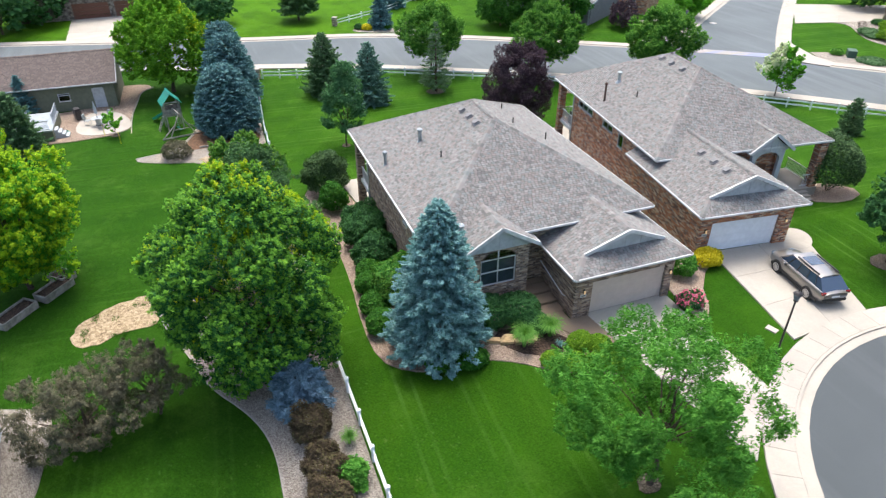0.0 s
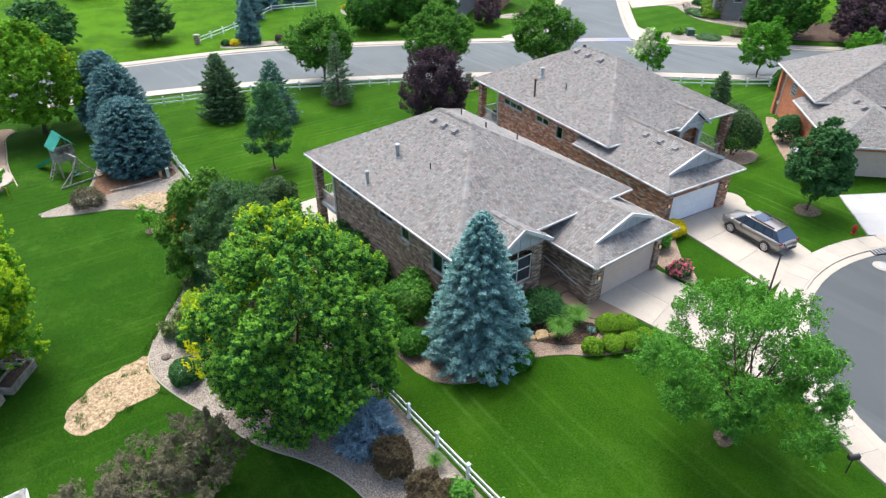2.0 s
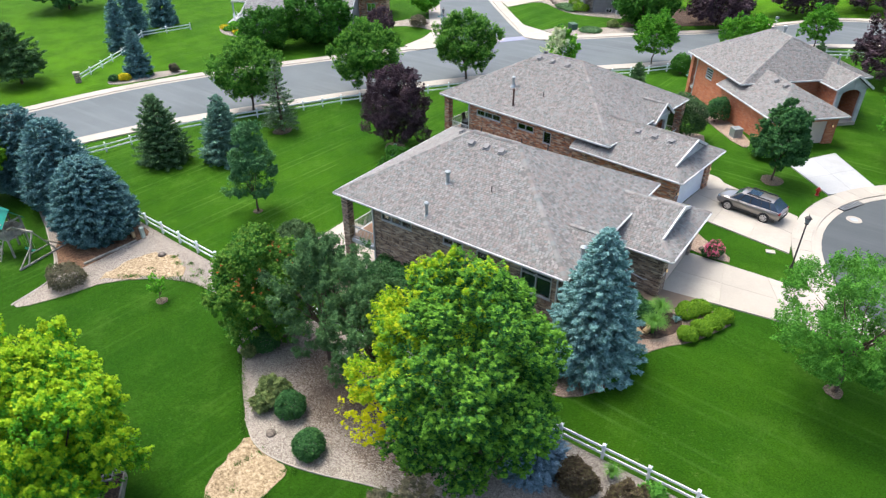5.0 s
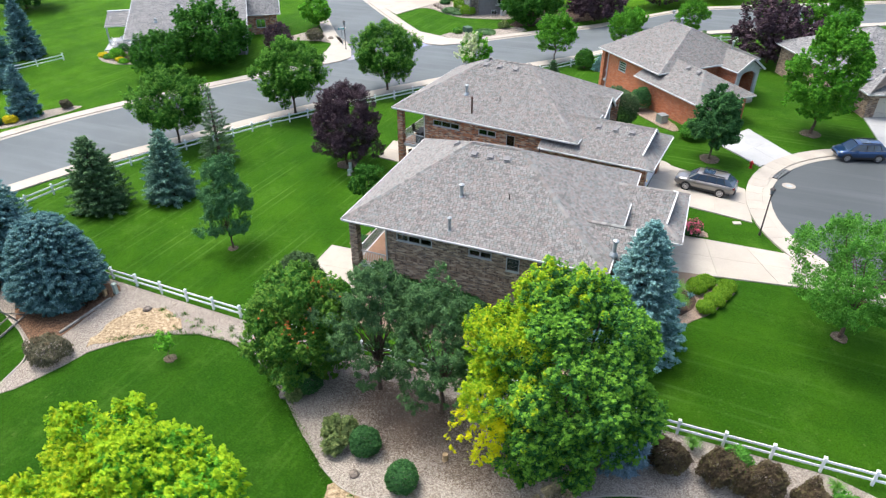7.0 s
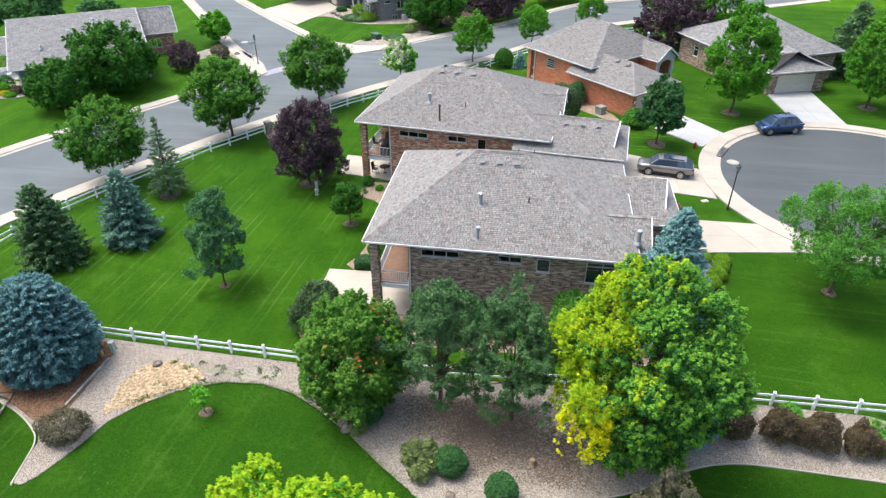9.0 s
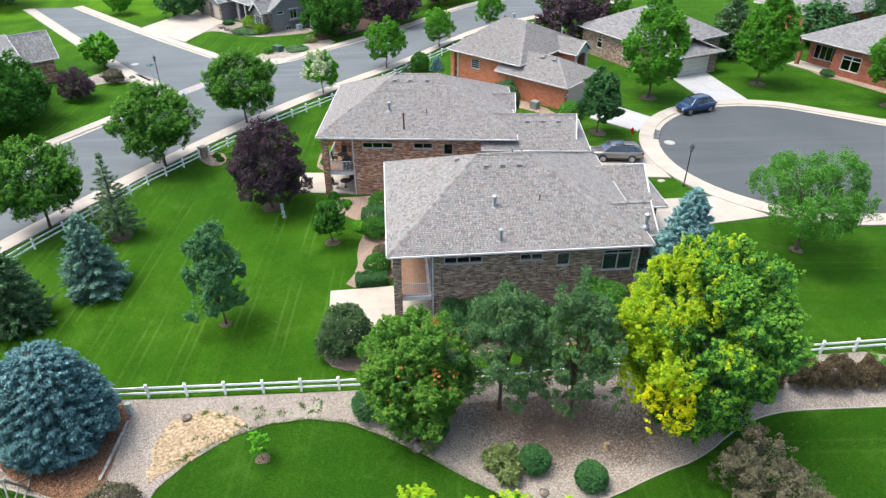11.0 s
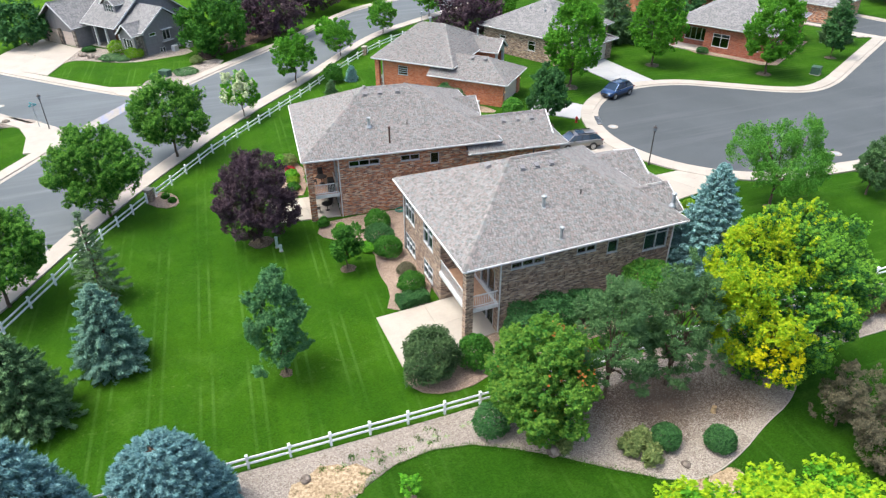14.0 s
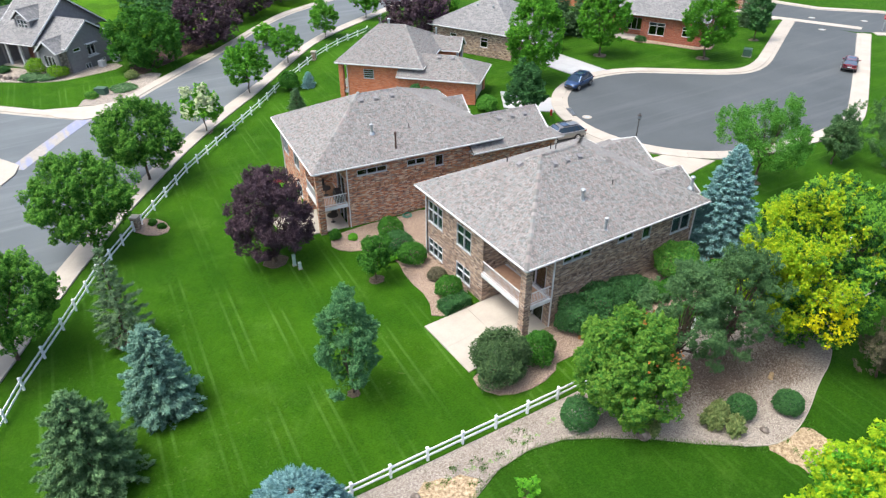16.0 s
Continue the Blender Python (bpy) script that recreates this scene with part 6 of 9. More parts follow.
def lumpy(rng, d, amount, waves=7):
    """A smooth uneven radius factor over directions."""
    f = np.zeros(len(d))
    for _ in range(waves):
        k, ph = rng.normal(0, 2.4, 3), rng.uniform(0, 6.3)
        f += np.sin(d @ k + ph)
    return 1 + amount * f / math.sqrt(waves)


def clump_points(rng, rx, rz, zc, clumps, per, clump_r, shell=0.55, lump=0.13, low=-0.9, lobes=38, point=0.22, under=0.0):
    """Leaf points on short upright shoots, laid over the many lobes of an uneven crown, with gaps between the lobes."""
    size3 = np.array([rx, rx, rz])
    k = np.arange(lobes) + 0.5
    zz = 1 - 2 * k / lobes
    ang = k * 2.39996 + rng.uniform(0, 6.3)
    ld = np.stack([np.sqrt(1 - zz * zz) * np.cos(ang), np.sqrt(1 - zz * zz) * np.sin(ang), zz], 1)
    ld = unit(ld + rng.normal(0, 0.14, ld.shape))
    narrow = 1 - point * np.clip(ld[:, 2:3], -1, 1) ** (3 if point < 0.3 else 1)
    narrow = narrow * (1 - under * np.clip(-ld[:, 2:3], 0, 1))
    lc = ld * size3 * (0.70 + lump * rng.normal(0, 0.7, (lobes, 1))) * np.concatenate([narrow, narrow, np.ones_like(narrow)], 1)
    lr = min(rx, rz) * 1.75 / math.sqrt(lobes) * rng.uniform(0.75, 1.3, lobes)
    pick = rng.integers(0, lobes, clumps * 3)
    d = unit(rng.normal(0, 1, (clumps * 3, 3)) + ld[pick] * 0.9 + np.array([0, 0, 0.35]))
    c = lc[pick] + d * (lr[pick] * (0.45 + 0.6 * rng.uniform(0, 1, clumps * 3) ** 0.5))[:, None]
    f = np.linalg.norm(c / size3, axis=1)
    keep = (f > shell) & (c[:, 2] / rz > low - 0.1)
    c, d = c[keep][:clumps], d[keep][:clumps]
    if shell >= 0.36:
        n_in = len(c) // 6
        q = unit(rng.normal(0, 1, (n_in, 3)))
        c[:n_in] = q * size3 * (0.78 * rng.uniform(0.1, 1, (n_in, 1)) ** 0.45)
        d[:n_in] = q
    size = clump_r * rng.uniform(0.55, 1.35, (len(c), 1, 1))
    axis = unit(d * 0.75 + np.array([0, 0, 0.65]) + rng.normal(0, 0.15, d.shape))
    s = rng.uniform(0, 1, (len(c), per, 1)) ** 0.8
    ring = rng.normal(0, 1, (len(c), per, 3))
    ring = unit(ring - (ring * axis[:, None]).sum(-1, keepdims=True) * axis[:, None])
    reach = rng.uniform(0.2, 1, (len(c), per, 1)) ** 0.5 * (1 - s) ** 0.6
    p = c[:, None] + (axis[:, None] * (1.5 * s - 0.5) + ring * reach * 0.72) * size
    outw = unit(axis[:, None] * (0.4 + s) + ring * 0.8)
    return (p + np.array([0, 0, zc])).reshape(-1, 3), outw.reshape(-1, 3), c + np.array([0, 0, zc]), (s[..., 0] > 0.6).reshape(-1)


def limbs(rng, base, zfork, tips, r, name, parent, bend=0.25):
    """A tapered trunk and its limbs, each a part."""
    mb = MB()
    p = Vector((0, 0, base))
    steps = 4
    for i in range(steps):
        q = Vector((rng.normal(0, 0.05), rng.normal(0, 0.05), base + (zfork - base) * (i + 1) / steps))
        mb.cyl(p, q, r * (1.35 if i == 0 else 1.12 - 0.12 * i), r * (1.0 - 0.12 * i), 9, False)
        p = q
    part("trunk", mb, BARK, parent, smooth=True)
    fork = p
    for tip in tips:
        mb = MB()
        tip = Vector(tip)
        a, r0 = fork - Vector((0, 0, rng.uniform(0, 0.35) * (zfork - base))), r * 0.55
        for i in range(4):
            f = (i + 1) / 4
            b = fork.lerp(tip, f) + Vector((rng.normal(0, 0.12), rng.normal(0, 0.12), bend * (1 - f) * f * 2))
            mb.cyl(a, b, r0, r0 * 0.68, 6, False)
            a, r0 = b, r0 * 0.68
        part("limb", mb, BARK, parent, smooth=True)


def broadleaf(name, m, seed, rx, h, zlow, leaf, clumps, per, mat, label, category="tree", trunk=0.16, clump_r=None, shell=0.55, lump=0.13, yellow=None, group="", leaves=7, spread=0.5, lobes=38, stretch=1.5, blaze=None, point=0.22, under=0.0, tip=None):
    """A leafy tree: trunk, limbs, and a crown of small leaves in clumps with gaps; yellow: the side where leaves have
    turned; tip: a paler colour that paints highlights on the shoot ends.
    """
    rng = np.random.default_rng(seed)
    t = thing(name, m, label, category, group)
    rz, zc = (h - zlow) / 2, (h + zlow) / 2
    # young: the outer leaves of each shoot, which tip colours as if lit
    pts, out, cen, young = clump_points(rng, rx, rz, zc, clumps, per, clump_r or rx * 0.16, shell, lump, lobes=lobes, point=point, under=under)
    al, ac = leaf_set(rng, pts, out, leaf, spread, stretch)
    tips = cen[rng.choice(len(cen), leaves, replace=False)] * np.array([0.75, 0.75, 1]) if leaves else []
    limbs(rng, -0.3, zlow + 0.12 * (h - zlow), tips, trunk, name, t)
    if yellow is not None:
        (dx, dy, dz), lim, ymat = yellow
        f = ((pts - np.array([0, 0, zc])) / np.array([rx, rx, rz])) @ np.array([dx, dy, dz])
        f += 0.2 * np.sin(pts[:, 2] * 1.7 + pts[:, 0] * 0.9) + np.repeat(rng.normal(0, 0.17, len(f) // per), per)
        gold = np.zeros(len(f), bool)
        if blaze:
            (bx, by, bz), br = blaze
            gp, go, _, _ = clump_points(rng, br, br * 0.95, 0.0, 170, per, (clump_r or rx * 0.16) * 0.7, 0.2, 0.2, lobes=22)
            keep_g = rng.uniform(0, 1, len(gp)) < np.repeat(rng.uniform(0.25, 1, len(gp) // per), per)
            keep_g &= np.linalg.norm(gp, axis=1) < br
            gp, go = gp[keep_g], go[keep_g]
            ga, gc = leaf_set(rng, gp, go, leaf, spread, stretch)
            part("golden_branch", cards("golden_branch", gp + np.array([bx, by, bz]), ga, gc, LEAF_GOLD), LEAF_GOLD, t, "golden yellow leaves on a low branch")
            gold = np.linalg.norm(pts - np.array([bx, by, bz]), axis=1) < br * 0.9
        y = f > lim
        y &= ~gold
        g = ~y & ~gold
        # highlight on the shoot ends, painted as a paler leaf colour
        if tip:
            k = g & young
            part("young_leaves", cards("young_leaves", pts[k], al[k], ac[k], tip), tip, t, "paler leaves at the shoot tips, highlight put into their colour")
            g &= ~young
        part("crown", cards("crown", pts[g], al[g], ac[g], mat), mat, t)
        part("turned_leaves", cards("turned_leaves", pts[y], al[y], ac[y], ymat), ymat, t, "yellow-green leaves on one side")
    else:
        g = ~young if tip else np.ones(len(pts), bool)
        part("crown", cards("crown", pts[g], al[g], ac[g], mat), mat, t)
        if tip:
            part("young_leaves", cards("young_leaves", pts[young], al[young], ac[young], tip), tip, t, "paler leaves at the shoot tips, highlight put into their colour")
    return t


def conifer(name, m, seed, r, h, mat, label, levels=30, per=9, tufts=26, needle=0.2, thick=0.05, droop=0.25, low=0.25, taper=0.85, category="spruce tree", ragged=0.14, group="", lift=0.35, fan=0.32, dome=False):
    """A spruce: trunk and whorls of drooping boughs, each a fan of short needled twigs."""
    rng = np.random.default_rng(seed)
    t = thing(name, m, label, category, group)
    C, A, B = [], [], []
    boughs = MB()
    for i in range(levels):
        f = (i + rng.uniform(-0.3, 0.3)) / (levels - 1)
        f = min(0.985, max(0.0, f))
        z = low + (h - low) * f
        reach = r * (1 - f) ** taper * (0.9 + 0.1 * math.sin(i * 2.1)) + 0.1
        if dome:
            reach = r * (((1 - f) / 0.72) ** 0.44 if f > 0.28 else 0.80 + 0.20 * math.sin(f / 0.28 * 1.571)) + 0.06
        if f < 0.08:
            reach *= 0.86
        n = max(4, round(per * (0.45 + 0.75 * (1 - f))))
        for k in range(n):
            ang = 2 * math.pi * (k + 0.5 * (i % 2)) / n + rng.uniform(-0.25, 0.25)
            ln = reach * rng.uniform(1 - 2 * ragged, 1 + ragged)
            rise = lift * f - droop * (1 - f)
            d = np.array([math.cos(ang), math.sin(ang), 0.0])
            side = np.array([-d[1], d[0], 0.0])
            nt = max(5, int(tufts * (ln / r) ** 0.8) + 3)
            s = rng.uniform(0.22, 1.0, nt) ** 0.7
            w = rng.uniform(-1, 1, nt) * fan * ln * np.clip(1.12 - s, 0.12, 0.8)
            zz = z + rise * ln * s + 0.16 * ln * s * s * lift - np.abs(w) * 0.25 + rng.normal(0, 0.03, nt)
            p = d * (ln * s)[:, None] + side * w[:, None]
            p[:, 2] = zz
            for rep in range(3):
                dirn = unit(d[None] * 0.9 + side * (w / (ln + 0.01) * 2.4)[:, None] + rng.normal(0, 0.46, (nt, 3)) + np.array([0, 0, 0.10]))
                cr = unit(np.cross(dirn, d[None] * 0.5 + np.array([0, 0, 0.8]) + rng.normal(0, 0.45, (nt, 3))))
                C.append(p + dirn * needle * 0.3 + rng.normal(0, 0.025, (nt, 3)))
                A.append(dirn * needle * rng.uniform(0.6, 1.2, (nt, 1)))
                B.append(cr * thick * rng.uniform(0.7, 1.4, (nt, 1)))
            if k % 3 == 0:
                boughs.cyl((0, 0, z), tuple(d * ln * 0.8 + np.array([0, 0, z + rise * ln * 0.8])), 0.025, 0.008, 4, False)
    mb = MB()
    mb.cyl((0, 0, -0.3), (0, 0, h * 0.5), 0.025 * h, 0.014 * h, 8, False)
    mb.cyl((0, 0, h * 0.5), (0, 0, h * 0.97), 0.014 * h, 0.01, 8, False)
    part("trunk", mb, BARK, t, smooth=True)
    part("branchwork", boughs, BARK, t)["kind"] = "stuff"
    part("needles", cards("needles", np.concatenate(C), np.concatenate(A), np.concatenate(B), mat), mat, t)
    return t


def shrub(name, m, seed, r, h, leaf, count, mat, label, lump=0.1, category="shrub", group="", flowers=None, shell=0.7, stretch=1.5, spread=0.6):
    """A rounded bush: a few stems and a skin of leaves."""
    rng = np.random.default_rng(seed)
    t = thing(name, m, label, category, group)
    d = unit(rng.normal(0, 1, (count * 2, 3)))
    d = d[d[:, 2] > -0.35][:count]
    f = (shell + (1 - shell) * rng.uniform(0, 1, len(d)) ** 0.6) * lumpy(rng, d, lump, 9) * lumpy(rng, d * 2.6, lump * 0.5, 9)
    p = d * f[:, None] * np.array([r, r, h * 0.58]) + np.array([0, 0, h * 0.42])
    p[:, 2] = np.maximum(p[:, 2], 0.02)
    al, ac = leaf_set(rng, p, d, leaf, spread, stretch)
    mb = MB()
    for i in range(5):
        q = d[i] * np.array([r, r, h * 0.4]) * 0.7
        mb.cyl((0, 0, -0.15), (q[0], q[1], abs(q[2]) + h * 0.3), 0.03, 0.01, 5, False)
    part("stems", mb, BARK, t)
    part("foliage", cards("foliage", p, al, ac, mat), mat, t)
    if flowers:
        fm, n, fs = flowers
        k = rng.choice(np.flatnonzero(d[:, 2] > 0.0), n)
        fp = np.repeat(p[k] * 1.03, 5, 0) + rng.normal(0, fs * 0.45, (n * 5, 3))
        al, ac = leaf_set(rng, fp, np.repeat(d[k], 5, 0), fs, 0.7, 1.1)
        part("bloom", cards("bloom", fp, al, ac, fm), fm, t, "bright pink blooms")["kind"] = "stuff"
    return t


def tuft(name, m, seed, r, h, count, mat, label, group=""):
    """Ornamental grass: arching blades from one root."""
    rng = np.random.default_rng(seed)
    t = thing(name, m, label, "ornamental grass", group)
    C, A, B = [], [], []
    for i in range(count):
        ang, lean, ln = rng.uniform(0, 6.283), rng.uniform(0.05, 1.0), rng.uniform(0.6, 1.0)
        d = np.array([math.cos(ang), math.sin(ang), 0])
        p = d * 0.08 * rng.uniform(0, 1)
        for s in range(3):
            q = d * (r * lean * ((s + 1) / 3) ** 1.3) * ln + np.array([0, 0, h * ln * math.sin((s + 1) / 3 * (2.2 if lean > 0.6 else 1.6))])
            C.append((p + q) / 2)
            A.append((q - p) / 2 * 1.05)
            B.append(np.array([-d[1], d[0], 0]) * 0.014)
            p = q
    part("foliage", cards("foliage", np.array(C), np.array(A), np.array(B), mat), mat, t)
    return t


BERRY = leaf_material("rowan_berry", [(0.24, 0.07, 0.02), (0.34, 0.12, 0.03), (0.28, 0.17, 0.04)], glow=0.1)

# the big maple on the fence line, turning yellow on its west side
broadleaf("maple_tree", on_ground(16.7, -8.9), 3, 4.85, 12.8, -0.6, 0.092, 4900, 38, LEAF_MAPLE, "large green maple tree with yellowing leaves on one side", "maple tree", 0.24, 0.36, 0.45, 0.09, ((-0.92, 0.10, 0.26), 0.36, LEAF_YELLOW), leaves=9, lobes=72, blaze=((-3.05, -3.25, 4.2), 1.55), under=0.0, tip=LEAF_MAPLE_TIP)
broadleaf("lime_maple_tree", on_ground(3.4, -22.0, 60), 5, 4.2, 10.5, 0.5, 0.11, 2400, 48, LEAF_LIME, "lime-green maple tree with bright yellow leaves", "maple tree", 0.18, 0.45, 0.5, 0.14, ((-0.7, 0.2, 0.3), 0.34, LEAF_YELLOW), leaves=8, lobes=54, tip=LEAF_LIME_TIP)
broadleaf("honey_locust_tree", on_ground(30.9, 4.9, 0), 7, 4.1, 7.4, 2.1, 0.06, 980, 52, LEAF_LOCUST, "airy light-green honey locust tree with open crown", "locust tree", 0.12, 0.5, 0.3, 0.3, leaves=20, spread=0.8, lobes=26, stretch=2.8)
broadleaf("plum_tree", on_ground(-10.4, 18.8, 0), 9, 3.3, 8.2, 0.7, 0.06, 1700, 50, LEAF_PLUM, "dark purple-leaved plum tree on the lawn", "plum tree", 0.14, 0.4, 0.3, 0.16, leaves=26, lobes=84, stretch=3.0, spread=0.8, point=0.3)
broadleaf("young_tree", on_ground(-11.4, 2.1, 0), 13, 1.75, 8.2, 0.7, 0.09, 640, 44, LEAF_GREY, "slender young green tree on the lawn", "tree", 0.08, 0.38, 0.3, 0.15, lobes=32, point=0.5, stretch=1.8)
rt = broadleaf("rowan_tree", on_ground(1.4, -7.9, 0), 15, 3.05, 7.5, 0.3, 0.11, 1700, 44, LEAF_ASH, "rounded green rowan tree with orange berry tints", "rowan tree", 0.14, 0.36, 0.5, 0.16, tip=LEAF_ASH_TIP)
rng_b = np.random.default_rng(16)
bp, bo, _, _ = clump_points(rng_b, 2.95, 3.5, 3.95, 75, 6, 0.13, 0.85, 0.16, low=0.0)
ba, bc = leaf_set(rng_b, bp, bo, 0.10, 0.6, 1.1)
part("berry_cluster", cards("berry_cluster", bp, ba, bc, BERRY), BERRY, rt, "orange-red berry clusters")["kind"] = "stuff"
broadleaf("small_tree", on_ground(-4.6, 12.2, 0), 17, 1.2, 4.1, 0.9, 0.11, 260, 40, LEAF_MID, "small round-headed young tree on the lawn", "tree", 0.05, 0.26, 0.45, 0.14, leaves=5, lobes=20)
broadleaf("smoke_tree", on_ground(18.2, -17.6, 0), 19, 2.75, 4.0, 0.2, 0.055, 640, 42, LEAF_SMOKE, "open brownish-purple crab apple tree", "tree", 0.10, 0.36, 0.3, 0.32, leaves=18, lobes=46, stretch=2.6, group="crab apples")
broadleaf("smoke_tree", on_ground(17.6, -14.3, 0), 20, 1.5, 4.3, 0.7, 0.055, 280, 42, LEAF_SMOKE, "smaller brownish-purple crab apple tree beside the maple", "tree", 0.08, 0.30, 0.3, 0.30, leaves=12, lobes=30, stretch=2.6, group="crab apples")
broadleaf("dark_round_tree", on_ground(22.3, 28.5, 0), 21, 2.15, 6.8, 1.2, 0.14, 620, 40, LEAF_DARK, "dark green round-headed tree by the driveway", "tree", 0.09, 0.36, 0.5, 0.14, point=0.45)
st = broadleaf("street_tree", on_ground(-28.9, 16.7, 0), 25, 4.1, 7.9, 1.5, 0.092, 1300, 54, LEAF_MID, "green round-headed street tree beside the pavement", "street tree", 0.13, 0.46, 0.38, 0.14, group="street trees", lobes=60, stretch=1.9, under=0.15, tip=LEAF_MID_TIP)
for x, y, s, turn in ((-22.4, 28.4, 1.07, 70), (-16.0, 39.4, 1.06, 160)):
    copy_thing(st, on_ground(x, y, turn, s))
yt = broadleaf("young_street_tree", on_ground(0.6, 58.9, 0), 26, 2.9, 6.9, 1.5, 0.15, 420, 38, LEAF_UPRIGHT, "young light green street tree beside the pavement", "street tree", 0.09, 0.42, 0.36, 0.16, group="street trees", lobes=44, point=0.4, stretch=1.8)
for x, y, s, turn in ((8.7, 66.0, 0.78, 30), (17.3, 72.2, 0.8, 110), (28, 79.5, 0.85, 200)):
    copy_thing(yt, on_ground(x, y, turn, s))
broadleaf("blossom_tree", on_ground(-7.8, 48.8, 0), 27, 2.0, 5.3, 1.3, 0.2, 130, 44, LEAF_LIME, "young street tree with whitish blossom on one side", "street tree", 0.07, 0.6, 0.35, 0.2, leaves=5, yellow=((-0.5, -0.6, 0.4), 0.35, leaf_material("pale_blossom", [(0.34, 0.42, 0.22), (0.52, 0.56, 0.40)])))
cu = broadleaf("upright_maple_tree", on_ground(31.4, 38.5, 0), 29, 3.9, 12.2, 0.7, 0.15, 1150, 42, LEAF_UPRIGHT, "tall bright green upright maple tree", "maple tree", 0.15, 0.42, 0.5, 0.10, group="maples round the circle", point=0.5, lobes=84, under=0.25)
for x, y, s, turn in ((46.8, 42.2, 0.97, 100), (58.2, 33.4, 0.98, 220), (33.8, 65.5, 0.95, 40)):
    copy_thing(cu, on_ground(x, y, turn, s))
broadleaf("narrow_tree", on_ground(72.6, 35.6, 0), 31, 1.6, 7.6, 0.8, 0.26, 130, 44, LEAF_DARK, "narrow dark green tree on the corner lawn", "tree", 0.08, 0.55, leaves=5)
big = broadleaf("shade_tree", on_ground(-32.5, -12.4, 0), 33, 5.3, 10.8, 0.9, 0.17, 1400, 40, LEAF_SHADE, "broad green shade tree behind the play set", "tree", 0.2, 0.46, 0.5, 0.07, yellow=((-0.35, 0.9, 0.1), 0.62, LEAF_YELLOW), lobes=80, point=0.3)
sd_ = broadleaf("wide_shade_tree", on_ground(-43.0, 40.6, 0), 36, 5.6, 8.4, 0.3, 0.24, 700, 34, LEAF_MID, "broad green tree close to a grey house", "tree", 0.2, 0.7, 0.5, 0.10, group="broad green trees", lobes=60)
copy_thing(sd_, on_ground(-45.9, 33.5, 130, 0.70))
copy_thing(sd_, on_ground(-8.0, 77.6, 200, 1.0))
dk = broadleaf("dark_shade_tree", on_ground(-62, -6.5, 130, 0.85), 35, 5.0, 7.6, 0.4, 0.5, 220, 15, LEAF_DARK, "broad dark green tree beyond the street", "tree", 0.18, 1.15, group="far dark trees")
for x, y, s, turn in ((-66.0, -34.5, 1.25, 10), (-70.0, -30.0, 1.0, 80), (-2, 93, 1.2, 310), (-36, 94, 1.0, 60), (-70, 62, 1.1, 10), (-58, 62, 0.9, 80), (34, 110, 1.2, 120), (47, 113, 1.3, 220), (60, 120, 1.4, 20), (64, 58, 0.9, 20), (78, 62, 1.0, 60), (99, 72, 1.2, 100), (112, 58, 1.2, 160), (76, 100, 1.4, 10), (92, 112, 1.5, 40), (18, 118, 1.2, 60), (-92, 30, 1.3, 15), (-98, 8, 1.3, 75), (-96, 55, 1.4, 140), (-90, 84, 1.4, 215), (-74, 104, 1.5, 300), (-48, 118, 1.4, 33), (-22, 122, 1.5, 99), (-2, 118, 1.2, 170)):
    copy_thing(dk, on_ground(x, y, turn, s))
pk = broadleaf("far_plum_tree", on_ground(1.5, 83.5, 0), 37, 5.4, 8.6, 0.5, 0.26, 420, 34, LEAF_PLUM, "broad dark purple tree across the street", "plum tree", 0.18, 0.8, group="far purple trees")
for x, y, s, turn in ((27.6, 62.0, 0.95, 50), (11.0, 94.0, 1.0, 230), (-38.6, 49.6, 0.44, 20), (20, 99, 0.9, 130), (86, 70, 0.7, 0)):
    copy_thing(pk, on_ground(x, y, turn, s))
lm = broadleaf("small_lime_tree", on_ground(-39.8, 62.8, 0), 39, 2.6, 4.6, 0.9, 0.28, 120, 42, LEAF_LIME, "small lime-green tree on the corner bed", "tree", 0.09, 0.7, group="small lime trees")
for x, y, s, turn in ((-48, 96, 0.9, 40), (9, 76, 0.01 + 0.7, 80), (-60, -12, 0.6, 0)):
    copy_thing(lm, on_ground(x, y, turn, s))
broadleaf("gold_tree", on_ground(-53.2, -16.5, 0), 47, 1.6, 3.6, 0.6, 0.2, 120, 40, LEAF_YELLOW, "small golden-leaved tree beside the far driveway", "tree", 0.06, 0.4, leaves=4, lobes=20)
broadleaf("sapling", on_ground(-7.2, -9.9, 0), 41, 0.55, 2.2, 0.6, 0.12, 26, 20, LEAF_LIME, "thin lime-green sapling in a mulch ring", "sapling", 0.025, 0.25, leaves=4)
broadleaf("patio_sapling", on_ground(-21.4, -18.0, 0), 43, 0.75, 2.4, 0.5, 0.14, 40, 30, LEAF_LIME, "thin light-green sapling beside the patio", "sapling", 0.03, 0.3, leaves=4)
conifer("far_lawn_pine", on_ground(-59.5, 6.2, 0), 45, 3.9, 7.2, NEEDLE_PINE, "rounded green pine on the lawn across the street", 24, 10, 30, 0.3, 0.07, 0.0, 1.3, 0.6, category="pine tree", ragged=0.2, fan=0.5)

